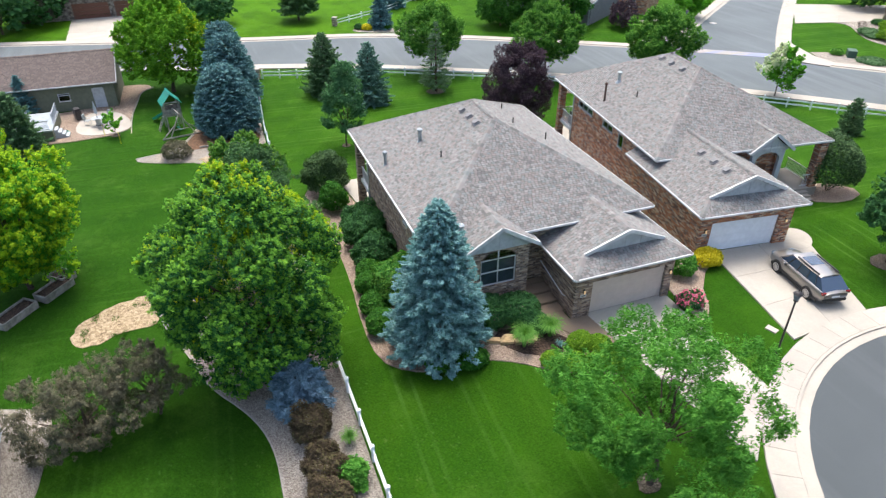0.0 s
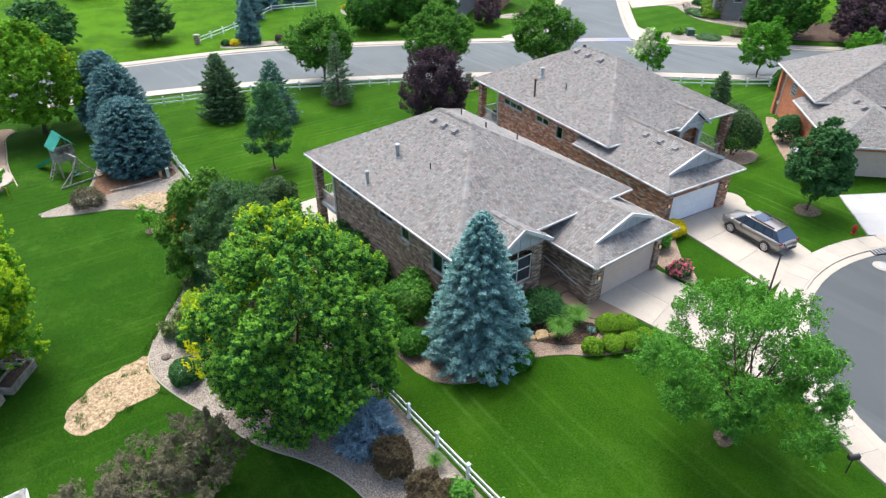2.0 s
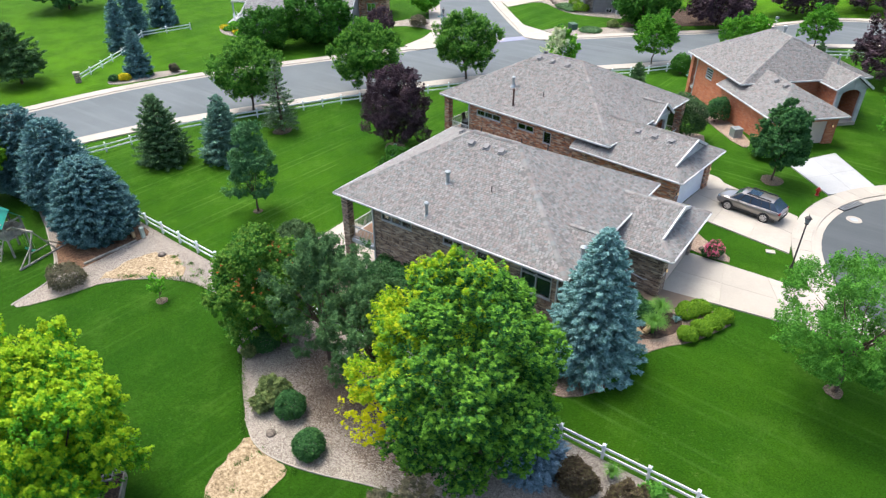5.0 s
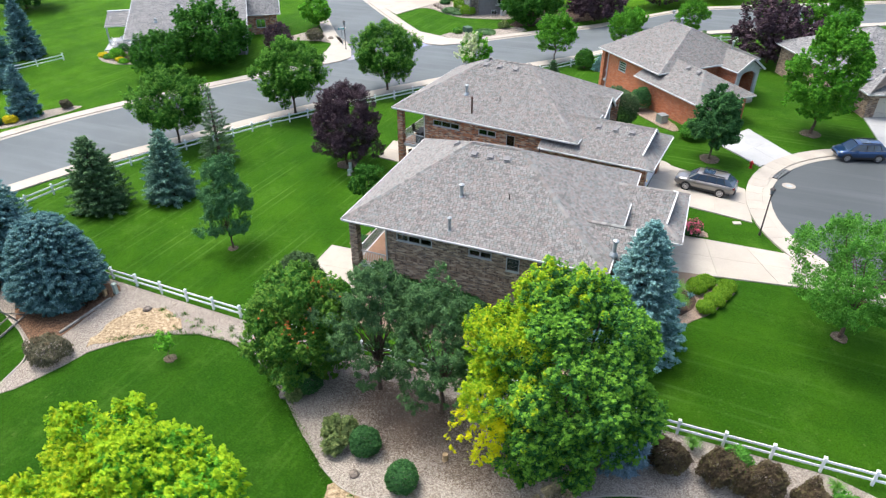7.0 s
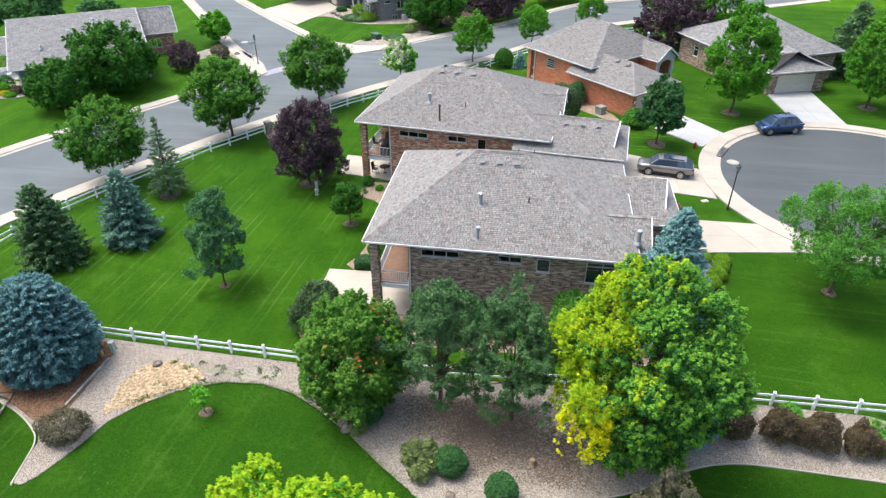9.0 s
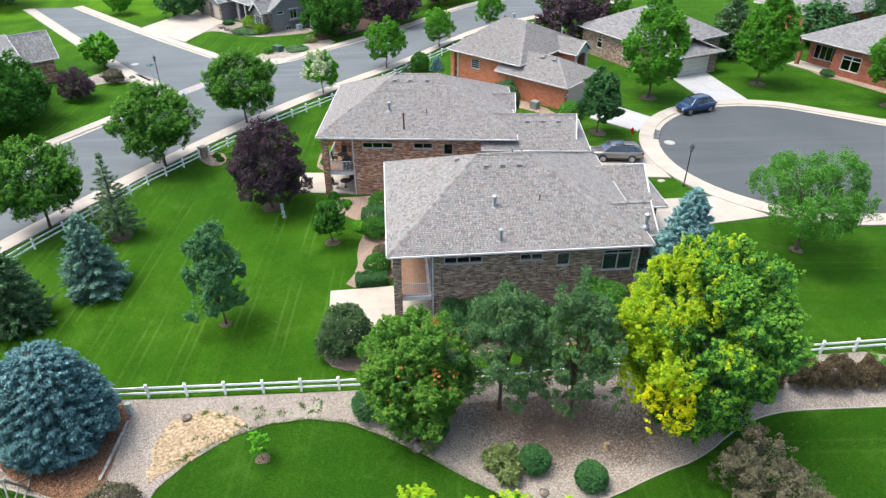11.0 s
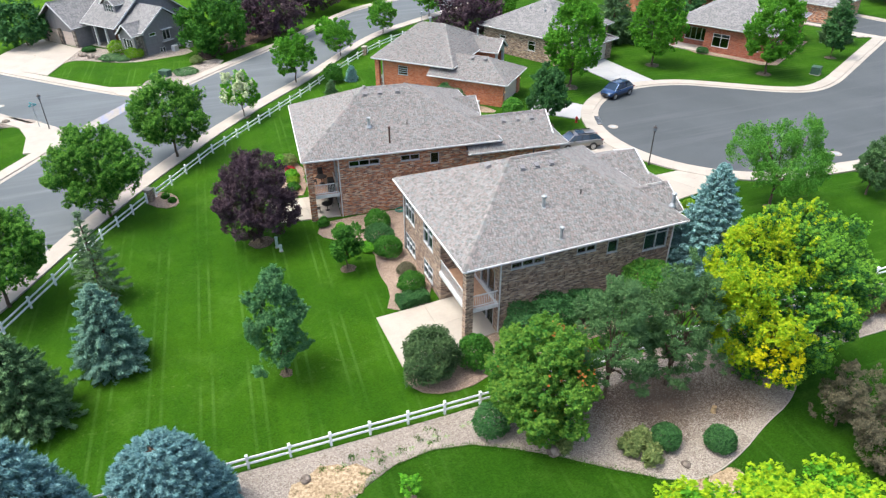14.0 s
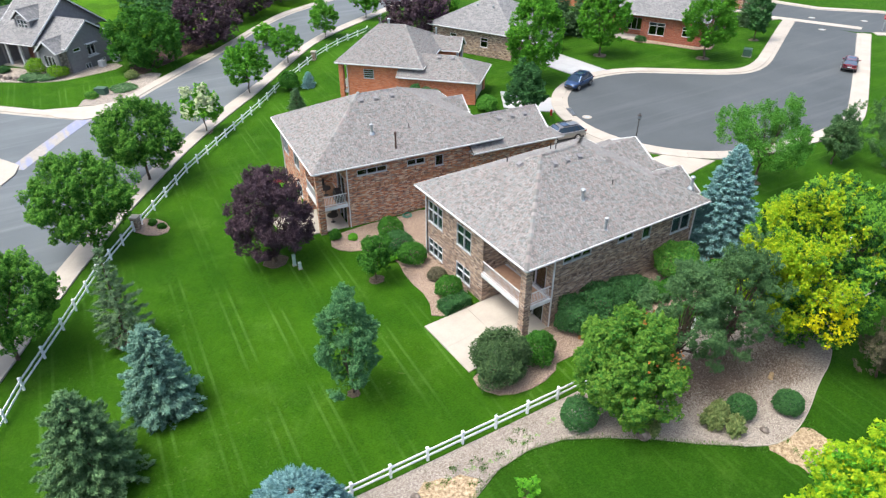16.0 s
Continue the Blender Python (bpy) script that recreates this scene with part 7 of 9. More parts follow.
conifer("blue_spruce_tree", on_ground(19.3, -0.1, 0), 101, 3.15, 8.7, NEEDLE_BLUE, "blue spruce in the front gravel bed", 46, 20, 84, 0.105, 0.036, 0.20, 0.35, 0.72, lift=0.4, ragged=0.08)
conifer("broad_blue_spruce_tree", on_ground(-18.4, -7.6, 0), 103, 3.12, 6.45, NEEDLE_DEEP, "broad deep-blue spruce at the fence corner", 46, 24, 78, 0.10, 0.036, 0.05, 0.1, 0.33, lift=0.26, ragged=0.05, dome=True, group="blue spruces")
bs = conifer("broad_blue_spruce_tree", on_ground(-24.8, -6.6, 60), 104, 3.05, 7.6, NEEDLE_DEEP, "broad deep-blue spruce behind the fence corner", 36, 19, 54, 0.125, 0.042, 0.06, 0.1, 0.5, lift=0.26, ragged=0.06, dome=True, group="blue spruces")
for x, y, s, turn in ((-30.4, -6.6, 0.98, 120),):
    copy_thing(bs, on_ground(x, y, turn, s))
gs = conifer("green_spruce_tree", on_ground(-25.9, 3.35, 0), 105, 2.9, 6.5, NEEDLE_GREEN, "dark green spruce on the lawn", 30, 14, 60, 0.13, 0.042, 0.14, 0.15, 0.68, lift=0.5, group="dark spruces")
copy_thing(gs, on_ground(-19.0, -25.4, 80, 0.9))
gf = conifer("green_spruce_tree", on_ground(52, 52, 0), 106, 2.9, 7.0, NEEDLE_GREEN, "dark green spruce beyond the circle", 20, 9, 18, 0.34, 0.09, 0.15, 0.15, 0.7, lift=0.5, group="dark spruces")
for x, y, s, turn in ((48.3, 54.4, 1.25, 90), (19.4, 61, 0.5, 20), (72, 44, 0.9, 10), (80, 41.5, 1.0, 60)):
    copy_thing(gf, on_ground(x, y, turn, s))
for x, y, r_, hh, sd in ((40.9, 3.6, 1.4, 5.4, 119), (45.4, 0.6, 3.0, 8.6, 121)):
    broadleaf("lawn_pine", on_ground(x, y, sd * 20), sd, r_, hh, 0.7, 0.055, 520, 46, NEEDLE_PINE, "loose dusky-green pine on the front lawn", "pine tree", 0.09, 0.34, 0.15, 0.3, group="pines on the front lawn", leaves=14, spread=1.0, lobes=44, stretch=4.6, point=0.5)
conifer("pale_spruce_tree", on_ground(-21.6, 7.1, 0), 107, 2.65, 6.3, NEEDLE_TEAL, "pale blue-green spruce on the lawn", 28, 15, 76, 0.115, 0.038, 0.16, 0.15, 0.7, lift=0.4, ragged=0.16, group="pale spruces")
pf = conifer("pale_spruce_tree", on_ground(-50.6, 16.6, 40), 108, 1.9, 5.8, NEEDLE_DEEP, "blue spruce in the gravel bed across the street", 22, 9, 22, 0.28, 0.075, 0.2, 0.15, 0.7, lift=0.4, group="pale spruces")
for x, y, s, turn in ((-63, 22, 1.2, 90), (-68.5, 27.5, 1.35, 150), (-70, 33.4, 1.35, 10), (-30.2, -26.6, 0.7, 60)):
    copy_thing(pf, on_ground(x, y, turn, s))
conifer("sparse_fir_tree", on_ground(-22.4, 14.9, 0), 109, 2.3, 7.5, NEEDLE_PALE, "sparse pale young fir near the fence", 17, 8, 26, 0.2, 0.035, 0.05, 0.7, 0.9, lift=0.25, ragged=0.22, category="fir tree", fan=0.26)
for x, y, r_, hh, sd in ((6.2, -7.5, 2.5, 9.3, 111), (10.3, -8.1, 2.4, 9.1, 113)):
    broadleaf("pine_tree", on_ground(x, y, sd * 20), sd, r_, hh, 1.7, 0.05, 620, 60, NEEDLE_PINE, "open dusky-green pine in the gravel bed", "pine tree", 0.13, 0.34, 0.12, 0.24, group="pines in the gravel bed", leaves=24, spread=1.0, lobes=60, stretch=4.6, point=0.62, under=0.1)
conifer("low_blue_spruce", on_ground(20.0, -7.6, 0), 115, 1.85, 2.5, NEEDLE_ICE, "low mounded blue spruce by the fence", 20, 14, 34, 0.16, 0.035, 0.1, 0.1, 0.5, lift=0.5)
for x, y, s in ((7.5, 55.2, 0.75),):
    conifer("little_spruce", on_ground(x, y), 117, 1.3 * s, 2.6 * s, NEEDLE_BLUE, "little blue-green spruce behind the orange house", 12, 9, 18, 0.2, 0.045, 0.2, 0.1, 0.7)

# shrubs round the main house
shrub("juniper_bush", on_ground(-3.0, -1.65), 201, 1.7, 3.4, 0.07, 11000, NEEDLE_JUNIPER, "large rounded dark juniper bush at the patio corner", 0.17, stretch=4.4, spread=0.9)
shrub("lilac_bush", on_ground(0.2, -1.6), 203, 1.1, 2.4, 0.11, 5200, LEAF_MID, "bright green leafy bush beside the patio", 0.12)
for x, y, r_, hh, sd in ((4.4, -0.5, 1.5, 2.2, 205), (6.6, -0.6, 1.6, 2.4, 207), (9.2, -0.8, 1.4, 2.1, 209)):
    shrub("viburnum_bush", on_ground(x, y), sd, r_, hh, 0.11, 8000, LEAF_DARK, "dark green bush against the brick wall", 0.16, group="bushes along the wall")
shrub("lime_bush", on_ground(14.0, -0.5), 211, 1.7, 2.6, 0.11, 8500, LEAF_ASH, "light green leafy bush under the window", 0.12)
for x, y, r_, hh, sd in ((12.5, -2.0, 0.95, 1.2, 213), (14.6, -2.3, 0.95, 1.2, 215), (16.6, -2.4, 1.0, 1.25, 217), (11.0, -1.6, 0.9, 1.2, 219)):
    shrub("hedge_bush", on_ground(x, y), sd, r_, hh, 0.09, 5200, LEAF_MID, "clipped green mounded bush in the bed", 0.06, group="bushes along the lawn edge")
for x, y, r_, hh, sd in ((18.9, 2.9, 1.2, 1.75, 221), (19.4, 4.5, 1.2, 1.7, 223), (20.3, 5.0, 0.8, 1.0, 224)):
    shrub("yew_bush", on_ground(x, y), sd, r_, hh, 0.1, 5200, LEAF_DARK, "clipped dark green bush under the arched window", 0.07, group="bushes under the arched window")
for x, y, r_, hh, sd in ((21.4, 1.0, 0.8, 0.9, 225), (20.6, -0.6, 0.8, 0.9, 227)):
    shrub("low_bush", on_ground(x, y), sd, r_, hh, 0.1, 2600, LEAF_MID, "low green bush beside the spruce", 0.12, group="low bushes")
for x, y, r_, hh, sd in ((23.2, 4.6, 0.62, 0.8, 229), (23.7, 5.6, 0.62, 0.8, 231), (24.1, 6.5, 0.6, 0.78, 233), (24.4, 7.4, 0.6, 0.76, 234), (22.5, 6.6, 0.7, 0.9, 235), (23.0, 7.4, 0.65, 0.85, 237)):
    shrub("box_bush", on_ground(x, y), sd, r_, hh, 0.075, 3600, LEAF_BOX, "small clipped yellow-green mounded bush", 0.05, group="mounded bushes by the driveway")
tuft("maiden_grass", on_ground(21.4, 3.9), 239, 1.15, 1.35, 900, BLADE, "arching green maiden grass clump", "grasses")
tuft("maiden_grass", on_ground(21.2, 5.5), 241, 1.1, 1.2, 800, BLADE, "arching green maiden grass clump", "grasses")
tuft("blue_grass", on_ground(22.2, 5.6), 243, 0.4, 0.5, 160, NEEDLE_BLUE, "small blue-grey grass clump", "grasses")
shrub("rose_bush", on_ground(21.8, 14.0), 245, 0.72, 1.15, 0.09, 2000, LEAF_DARK, "rose bush covered in pink blooms", 0.14, "rose bush", flowers=(PETAL_PINK, 130, 0.11))
shrub("yellow_bush", on_ground(18.5, 17.9), 247, 0.8, 1.2, 0.1, 2400, PETAL_YELLOW, "golden yellow flowering bush", 0.1)
shrub("spirea_bush", on_ground(18.9, 15.7), 249, 0.85, 1.7, 0.1, 2600, LEAF_LOCUST, "tall light green bush between the garages", 0.1)
for x, y, r_, hh, sd, mt in ((-0.9, 7.6, 1.05, 1.6, 251, LEAF_MID), (-0.5, 9.9, 0.7, 0.9, 255, LEAF_SMOKE), (-1.0, 13.0, 1.2, 1.6, 257, LEAF_MID), (-1.1, 15.1, 1.3, 1.7, 259, LEAF_DARK), (-0.6, 17.5, 1.15, 1.7, 261, LEAF_MID), (-2.3, 14.4, 0.8, 0.6, 263, LEAF_LIME), (-4.9, 19.4, 0.5, 0.9, 265, LEAF_MID), (-3.6, 18.6, 0.4, 0.5, 267, LEAF_LIME)):
    shrub("foundation_bush", on_ground(x, y), sd, r_, hh, 0.09, int(3600 * r_), mt, "rounded green bush along the back wall" if mt is not LEAF_SMOKE else "small brownish bush along the back wall", 0.08, group="bushes behind the house")
rng_h = np.random.default_rng(254)
t = thing("clipped_hedge", on_ground(-1.35, 6.15, 4), "low clipped dark green hedge beside the patio", "hedge")
hp = rng_h.uniform((-1.1, -0.55, 0.0), (1.1, 0.55, 0.72), (9000, 3))
face = rng_h.integers(0, 5, 9000)
for ax_, val, k in ((0, -1.1, 0), (0, 1.1, 1), (1, -0.55, 2), (2, 0.72, 3), (2, 0.72, 4)):
    hp[face == k, ax_] = val
hp += rng_h.normal(0, 0.045, hp.shape)
hp[:, 2] = np.maximum(hp[:, 2], 0.02)
part("foliage", cards("foliage", hp, *leaf_set(rng_h, hp, unit(hp * np.array([1, 2, 1.4])), 0.07), LEAF_DARK), LEAF_DARK, t)
mb = MB()
for x in (-0.8, -0.3, 0.3, 0.8):
    mb.cyl((x, 0, -0.1), (x * 1.05, 0.05, 0.6), 0.03, 0.012, 6)
part("stems", mb, BARK, t)
# shrubs in the gravel bed
for x, y, r_, hh, sd, mt in ((7.4, -11.8, 0.85, 1.5, 271, LEAF_DARK), (10.1, -13.05, 0.87, 1.45, 273, LEAF_DARK), (-1.3, -7.2, 1.1, 2.0, 275, LEAF_DARK), (2.1, -8.9, 0.95, 1.4, 276, LEAF_DARK)):
    shrub("round_bush", on_ground(x, y), sd, r_, hh, 0.085, 4600, mt, "round clipped dark green bush in the gravel", 0.05, group="round bushes in the gravel")
for x, y, r_, hh, sd in ((5.3, -11.6, 0.55, 1.2, 277), (6.0, -12.5, 0.5, 1.15, 279), (6.2, -11.2, 0.5, 1.15, 281), (1.9, -9.9, 0.45, 0.8, 285)):
    shrub("sage_bush", on_ground(x, y), sd, r_, hh, 0.1, 1900, SAGE, "loose grey-green sage bush in the gravel", 0.3, group="sage bushes in the gravel", stretch=2.6)
for x, y, r_, hh, sd in ((22.3, -7.5, 1.0, 1.95, 287), (24.7, -7.4, 1.02, 2.0, 289), (26.7, -7.5, 1.05, 2.05, 291), (28.8, -7.6, 0.95, 1.7, 293)):
    shrub("barberry_bush", on_ground(x, y), sd, r_, hh, 0.062, 7600, LEAF_BARBERRY, "dark brown barberry bush beside the fence", 0.2, group="barberries along the fence", stretch=2.2)
for x, y, sd in ((30.4, -7.4, 297), (31.8, -8.2, 299), (25.6, -6.3, 301)):
    shrub("wild_bush", on_ground(x, y), sd, 0.75, 1.2, 0.12, 1500, LEAF_LOCUST, "loose light green bush beside the fence", 0.2, group="green bushes along the fence", stretch=2.4)
shrub("brown_bush", on_ground(-14.2, -12.6), 303, 1.25, 1.5, 0.09, 3600, LEAF_SMOKE, "twiggy brown-purple bush beside the blue spruce", 0.14)
shrub("corner_juniper", on_ground(13.0, 33.6), 305, 1.9, 4.6, 0.11, 9000, NEEDLE_JUNIPER, "tall dark juniper at the porch corner", 0.08)
shrub("garage_bush", on_ground(20.4, 33.0), 307, 1.3, 1.9, 0.13, 3200, LEAF_LOCUST, "light green bush beside the orange house", 0.1)
shrub("tall_bush", on_ground(14.4, 39.4), 309, 1.1, 2.8, 0.14, 3200, LEAF_DARK, "tall dark bush beside the orange wall", 0.1)
shrub("lawn_bush", on_ground(5.2, 56.2), 311, 1.3, 2.6, 0.15, 3000, LEAF_MID, "round green bush near the white fence", 0.1)
shrub("entry_bush", on_ground(*(RB @ Vector((4.9, -1.3, 0)))[:2]), 313, 0.9, 0.9, 0.1, 1500, LEAF_DARK, "low round bush before the ranch house", 0.08)
for x, y, r_, hh, sd, mt in ((-17.6, 30.2, 0.35, 0.5, 315, LEAF_MID), (-17.0, 29.2, 0.35, 0.4, 317, LEAF_MID), (-50.4, 14.4, 0.7, 0.9, 319, PETAL_YELLOW), (-49.6, 17.2, 0.6, 1.1, 321, LEAF_MID), (-48.2, 20, 0.6, 1.2, 323, LEAF_SMOKE), (-51.2, 13.4, 0.6, 0.8, 325, LEAF_DARK), (-19.9, 80.0, 1.4, 1.7, 327, LEAF_BOX), (-22.2, 83.2, 1.6, 2.0, 329, LEAF_BOX), (-23.4, 80.6, 1.7, 0.8, 331, NEEDLE_GREEN), (-21.6, 79.6, 1.2, 0.6, 332, NEEDLE_GREEN), (-26.6, 86.2, 1.0, 0.8, 334, LEAF_DARK), (-11.4, 73.6, 0.9, 1.2, 333, SAGE), (-13.2, 69.6, 1.7, 0.5, 335, NEEDLE_GREEN), (-17.4, 68.2, 0.8, 0.8, 337, LEAF_ASH), (-36, 55.6, 1.3, 1.9, 339, LEAF_SMOKE), (-3.6, 28.6, 0.9, 0.9, 341, LEAF_LOCUST), (-6.2, 33.2, 1.0, 1.2, 343, LEAF_LIME)):
    shrub("garden_bush", on_ground(x, y), sd, r_, hh, 0.13, int(1500 * r_) + 300, mt, "garden bush in a gravel bed" if mt is not PETAL_YELLOW else "yellow flowering bush in a gravel bed", 0.12, group="garden bushes")

rng_w = random.Random(77)
for k in range(16):
    x = -11 + 0.75 * k
    tuft("weed", on_ground(x + rng_w.uniform(-0.4, 0.4), -6.1 - rng_w.random() * 0.7), 500 + k, 0.28, 0.07, 34, BLADE, "small green weed tuft in the gravel", "weeds")
for x, y, sd in ((23.4, -6.0, 531), (30.0, -6.2, 533)):
    tuft("fence_grass", on_ground(x, y), sd, 0.7, 0.8, 320, BLADE, "arching bright green grass clump by the fence", "fence grasses")

# fallen needles under the pines and the rowan
rng_l = np.random.default_rng(91)
cen_l = np.array([(6.2, -7.5), (10.3, -8.1), (8.2, -8.6), (9.0, -9.6), (13.0, -10.5)])
xy = cen_l[rng_l.integers(0, 5, 12000)] + rng_l.normal(0, 1.2, (12000, 2))
xy = xy[(xy[:, 1] < -6.9) & (xy[:, 1] > -12.2)]
pl = np.column_stack([xy, [gz(x, y) + 0.10 for x, y in xy]])
an = rng_l.uniform(0, 6.283, len(pl))
al_ = np.column_stack([np.cos(an), np.sin(an), rng_l.normal(0, 0.08, len(pl))]) * rng_l.uniform(0.04, 0.11, (len(pl), 1))
ac_ = np.column_stack([-np.sin(an), np.cos(an), rng_l.normal(0, 0.2, len(pl))]) * 0.025
tagged(part("pine_litter", cards("pine_litter", pl, al_, ac_, NEEDLE_LITTER), NEEDLE_LITTER), "fallen brown needles on the gravel", "litter", kind="stuff")
for x, y, r_, hh, sd, mt in ((-55.2, 36.2, 0.7, 0.6, 601, LEAF_LIME), (-56.2, 36.6, 0.6, 0.6, 603, PETAL_YELLOW), (-57.2, 37.2, 1.1, 1.6, 605, LEAF_LIME), (-57.6, 38.8, 1.0, 1.8, 607, LEAF_DARK), (-58.8, 37.0, 0.7, 0.6, 609, LEAF_LOCUST), (-60.0, 37.4, 0.7, 0.6, 611, PETAL_YELLOW), (-55.0, 37.6, 0.6, 0.9, 613, LEAF_SMOKE)):
    shrub("patio_bush", on_ground(x, y), sd, r_, hh, 0.13, int(1300 * r_) + 300, mt, "garden bush in the bed beside the covered patio" if mt is not PETAL_YELLOW else "yellow flowering plant beside the covered patio", 0.12, group="bushes by the covered patio")

conifer("lawn_spruce", on_ground(2.9, 47.6), 118, 1.5, 3.4, NEEDLE_GREEN, "small dark green spruce behind the neighbour's house", 14, 9, 20, 0.2, 0.05, 0.2, 0.1, 0.7)

# ---- fences ----


def rail_fence(name, line, label, h=1.0, span=2.44, end_posts=True):
    """White two-rail fence: every post with its cap and every rail is a part."""
    f = thing(name, Matrix.Identity(4), label, "fence", kind="structure")
    post = MB()
    post.box(-0.065, 0.065, -0.065, 0.065, -0.3, h)
    pm = post.mesh("post", VINYL)
    cap = MB()
    cap.obox((0, 0, h + 0.015), (0.085, 0, 0), (0, 0.085, 0), (0, 0, 0.015))
    cap.poly((-0.085, -0.085, h + 0.03), (0.085, -0.085, h + 0.03), (0, 0, h + 0.1))
    cap.poly((0.085, -0.085, h + 0.03), (0.085, 0.085, h + 0.03), (0, 0, h + 0.1))
    cap.poly((0.085, 0.085, h + 0.03), (-0.085, 0.085, h + 0.03), (0, 0, h + 0.1))
    cap.poly((-0.085, 0.085, h + 0.03), (-0.085, -0.085, h + 0.03), (0, 0, h + 0.1))
    cm = cap.mesh("cap", VINYL)
    pts = resample(line, span)
    at = [Vector((x, y, gz(x, y))) for x, y in pts]
    for i, p in enumerate(at):
        q = at[min(i + 1, len(at) - 1)] - at[max(i - 1, 0)]
        ob = part("post", pm, VINYL, f)
        ob.location, ob.rotation_euler = p, (0, 0, math.atan2(q.y, q.x))
        part("cap", cm, VINYL, ob)
    for p, q in zip(at, at[1:]):
        d = (q - p).normalized() * 0.066
        for z in (0.36, 0.78):
            mb = MB()
            mb.beam(p + d + Vector((0, 0, z * h)), q - d + Vector((0, 0, z * h)), 0.045, 0.14)
            part("rail", mb, VINYL, f)
    return f


rail_fence("fence_side", [(-33.2, -3.4), (-17, -4.55), (-1, -5.0), (18, -5.35), (34, -5.1)], "white two-rail vinyl fence between the gardens")
rail_fence("fence_street", [(-33.6, -2.6), (-32.4, 1.2), (-31.0, 8.4), (-28.8, 13.3), (-26.0, 18.4), (-22.9, 24.3), (-19.2, 29.8)], "white two-rail vinyl fence along the street")
rail_fence("fence_street_b", [(-18.4, 30.7), (-12.4, 39.2), (-3.4, 49.4), (5.0, 58.8), (12.4, 64.4), (24, 71)], "white two-rail vinyl fence along the street")
rail_fence("fence_far", [(-54.5, 10.8), (-60, 20), (-66, 27), (-64, 34)], "white fence across the street", 1.0, 3.0)


def brick_pier(x, y):
    t = thing("gate_pier", on_ground(x, y, -35), "tan brick fence pier with a pale stone cap", "pier", "fence piers")
    mb = MB()
    mb.box(-0.3, 0.3, -0.3, 0.3, -0.2, 1.15)
    part("shaft", mb, BRICK_TAN, t)
    mb = MB()
    mb.box(-0.37, 0.37, -0.37, 0.37, 1.15, 1.27)
    part("cap", mb, CONCRETE, t)


for x, y in ((-33.6, -3.2), (-18.9, 30.2), (11.9, 64.0), (-54.4, 10.6)):
    brick_pier(x, y)

# ---- street furniture ----


def lamp_post(x, y, h=4.0):
    t = thing("street_lamp", on_ground(x, y), "slim black street lamp with a glass lantern", "street lamp", "street lamps")
    mb = MB()
    mb.lathe((0, 0, -0.1), [(0.11, 0), (0.11, 0.25), (0.06, 0.4), (0.045, h - 0.55)], 10)
    part("pole", mb, METAL_DARK, t)
    mb = MB()
    mb.lathe((0, 0, h - 0.65), [(0.05, 0), (0.13, 0.08), (0.12, 0.14)], 10)
    part("collar", mb, METAL_DARK, t)
    mb = MB()
    mb.lathe((0, 0, h - 0.5), [(0.11, 0), (0.2, 0.34)], 8)
    part("lantern", mb, LAMP_GLASS, t, "clear glass lantern")
    mb = MB()
    mb.lathe((0, 0, h - 0.16), [(0.24, 0), (0.16, 0.1), (0.04, 0.17), (0.02, 0.3)], 8)
    part("lid", mb, METAL_DARK, t)


lamp_post(26.5, 15.8)
lamp_post(-29.4, 53.2, 4.2)

t = thing("street_sign", on_ground(-30.5, 54.2, 40), "teal street-name sign on a thin pole", "street sign")
mb = MB()
mb.cyl((0, 0, -0.2), (0, 0, 3.0), 0.04)
part("pole", mb, METAL, t)
for z, rot in ((2.75, 0), (2.98, 90)):
    mb = MB()
    c, s = math.cos(radians(rot)), math.sin(radians(rot))
    mb.obox((0, 0, z), (0.45 * c, 0.45 * s, 0), (-0.012 * s, 0.012 * c, 0), (0, 0, 0.09))
    b = part("name_plate", mb, TEAL_SIGN, t)
    mb = MB()
    mb.obox((0, 0, z), (0.3 * c, 0.3 * s, 0), (-0.015 * s, 0.015 * c, 0), (0, 0, 0.03))
    part("bar", mb, WHITE, b)

t = thing("fire_hydrant", on_ground(25.85, 27.95), "small red fire hydrant on the lawn", "fire hydrant")
mb = MB()
mb.lathe((0, 0, -0.05), [(0.17, 0), (0.17, 0.06), (0.11, 0.08), (0.11, 0.5), (0.15, 0.53), (0.14, 0.6), (0.09, 0.7), (0.03, 0.76)], 12)
part("barrel", mb, RED_PAINT, t)
for dx, dy in ((1, 0), (-1, 0), (0, 1)):
    mb = MB()
    mb.cyl((dx * 0.1, dy * 0.1, 0.42), (dx * 0.2, dy * 0.2, 0.42), 0.06)
    part("outlet", mb, RED_PAINT, t)


def manhole(x, y, r=0.55):
    t = thing("manhole", on_ground(x, y), "pale concrete manhole collar with iron cover", "manhole", "manholes")
    mb = MB()
    mb.lathe((0, 0, 0.02), [(r, 0), (r, 0.022)], 24)
    part("collar", mb, CONCRETE, t)
    mb = MB()
    mb.lathe((0, 0, 0.02), [(r * 0.5, 0), (r * 0.5, 0.03)], 20)
    part("cover", mb, METAL, t)


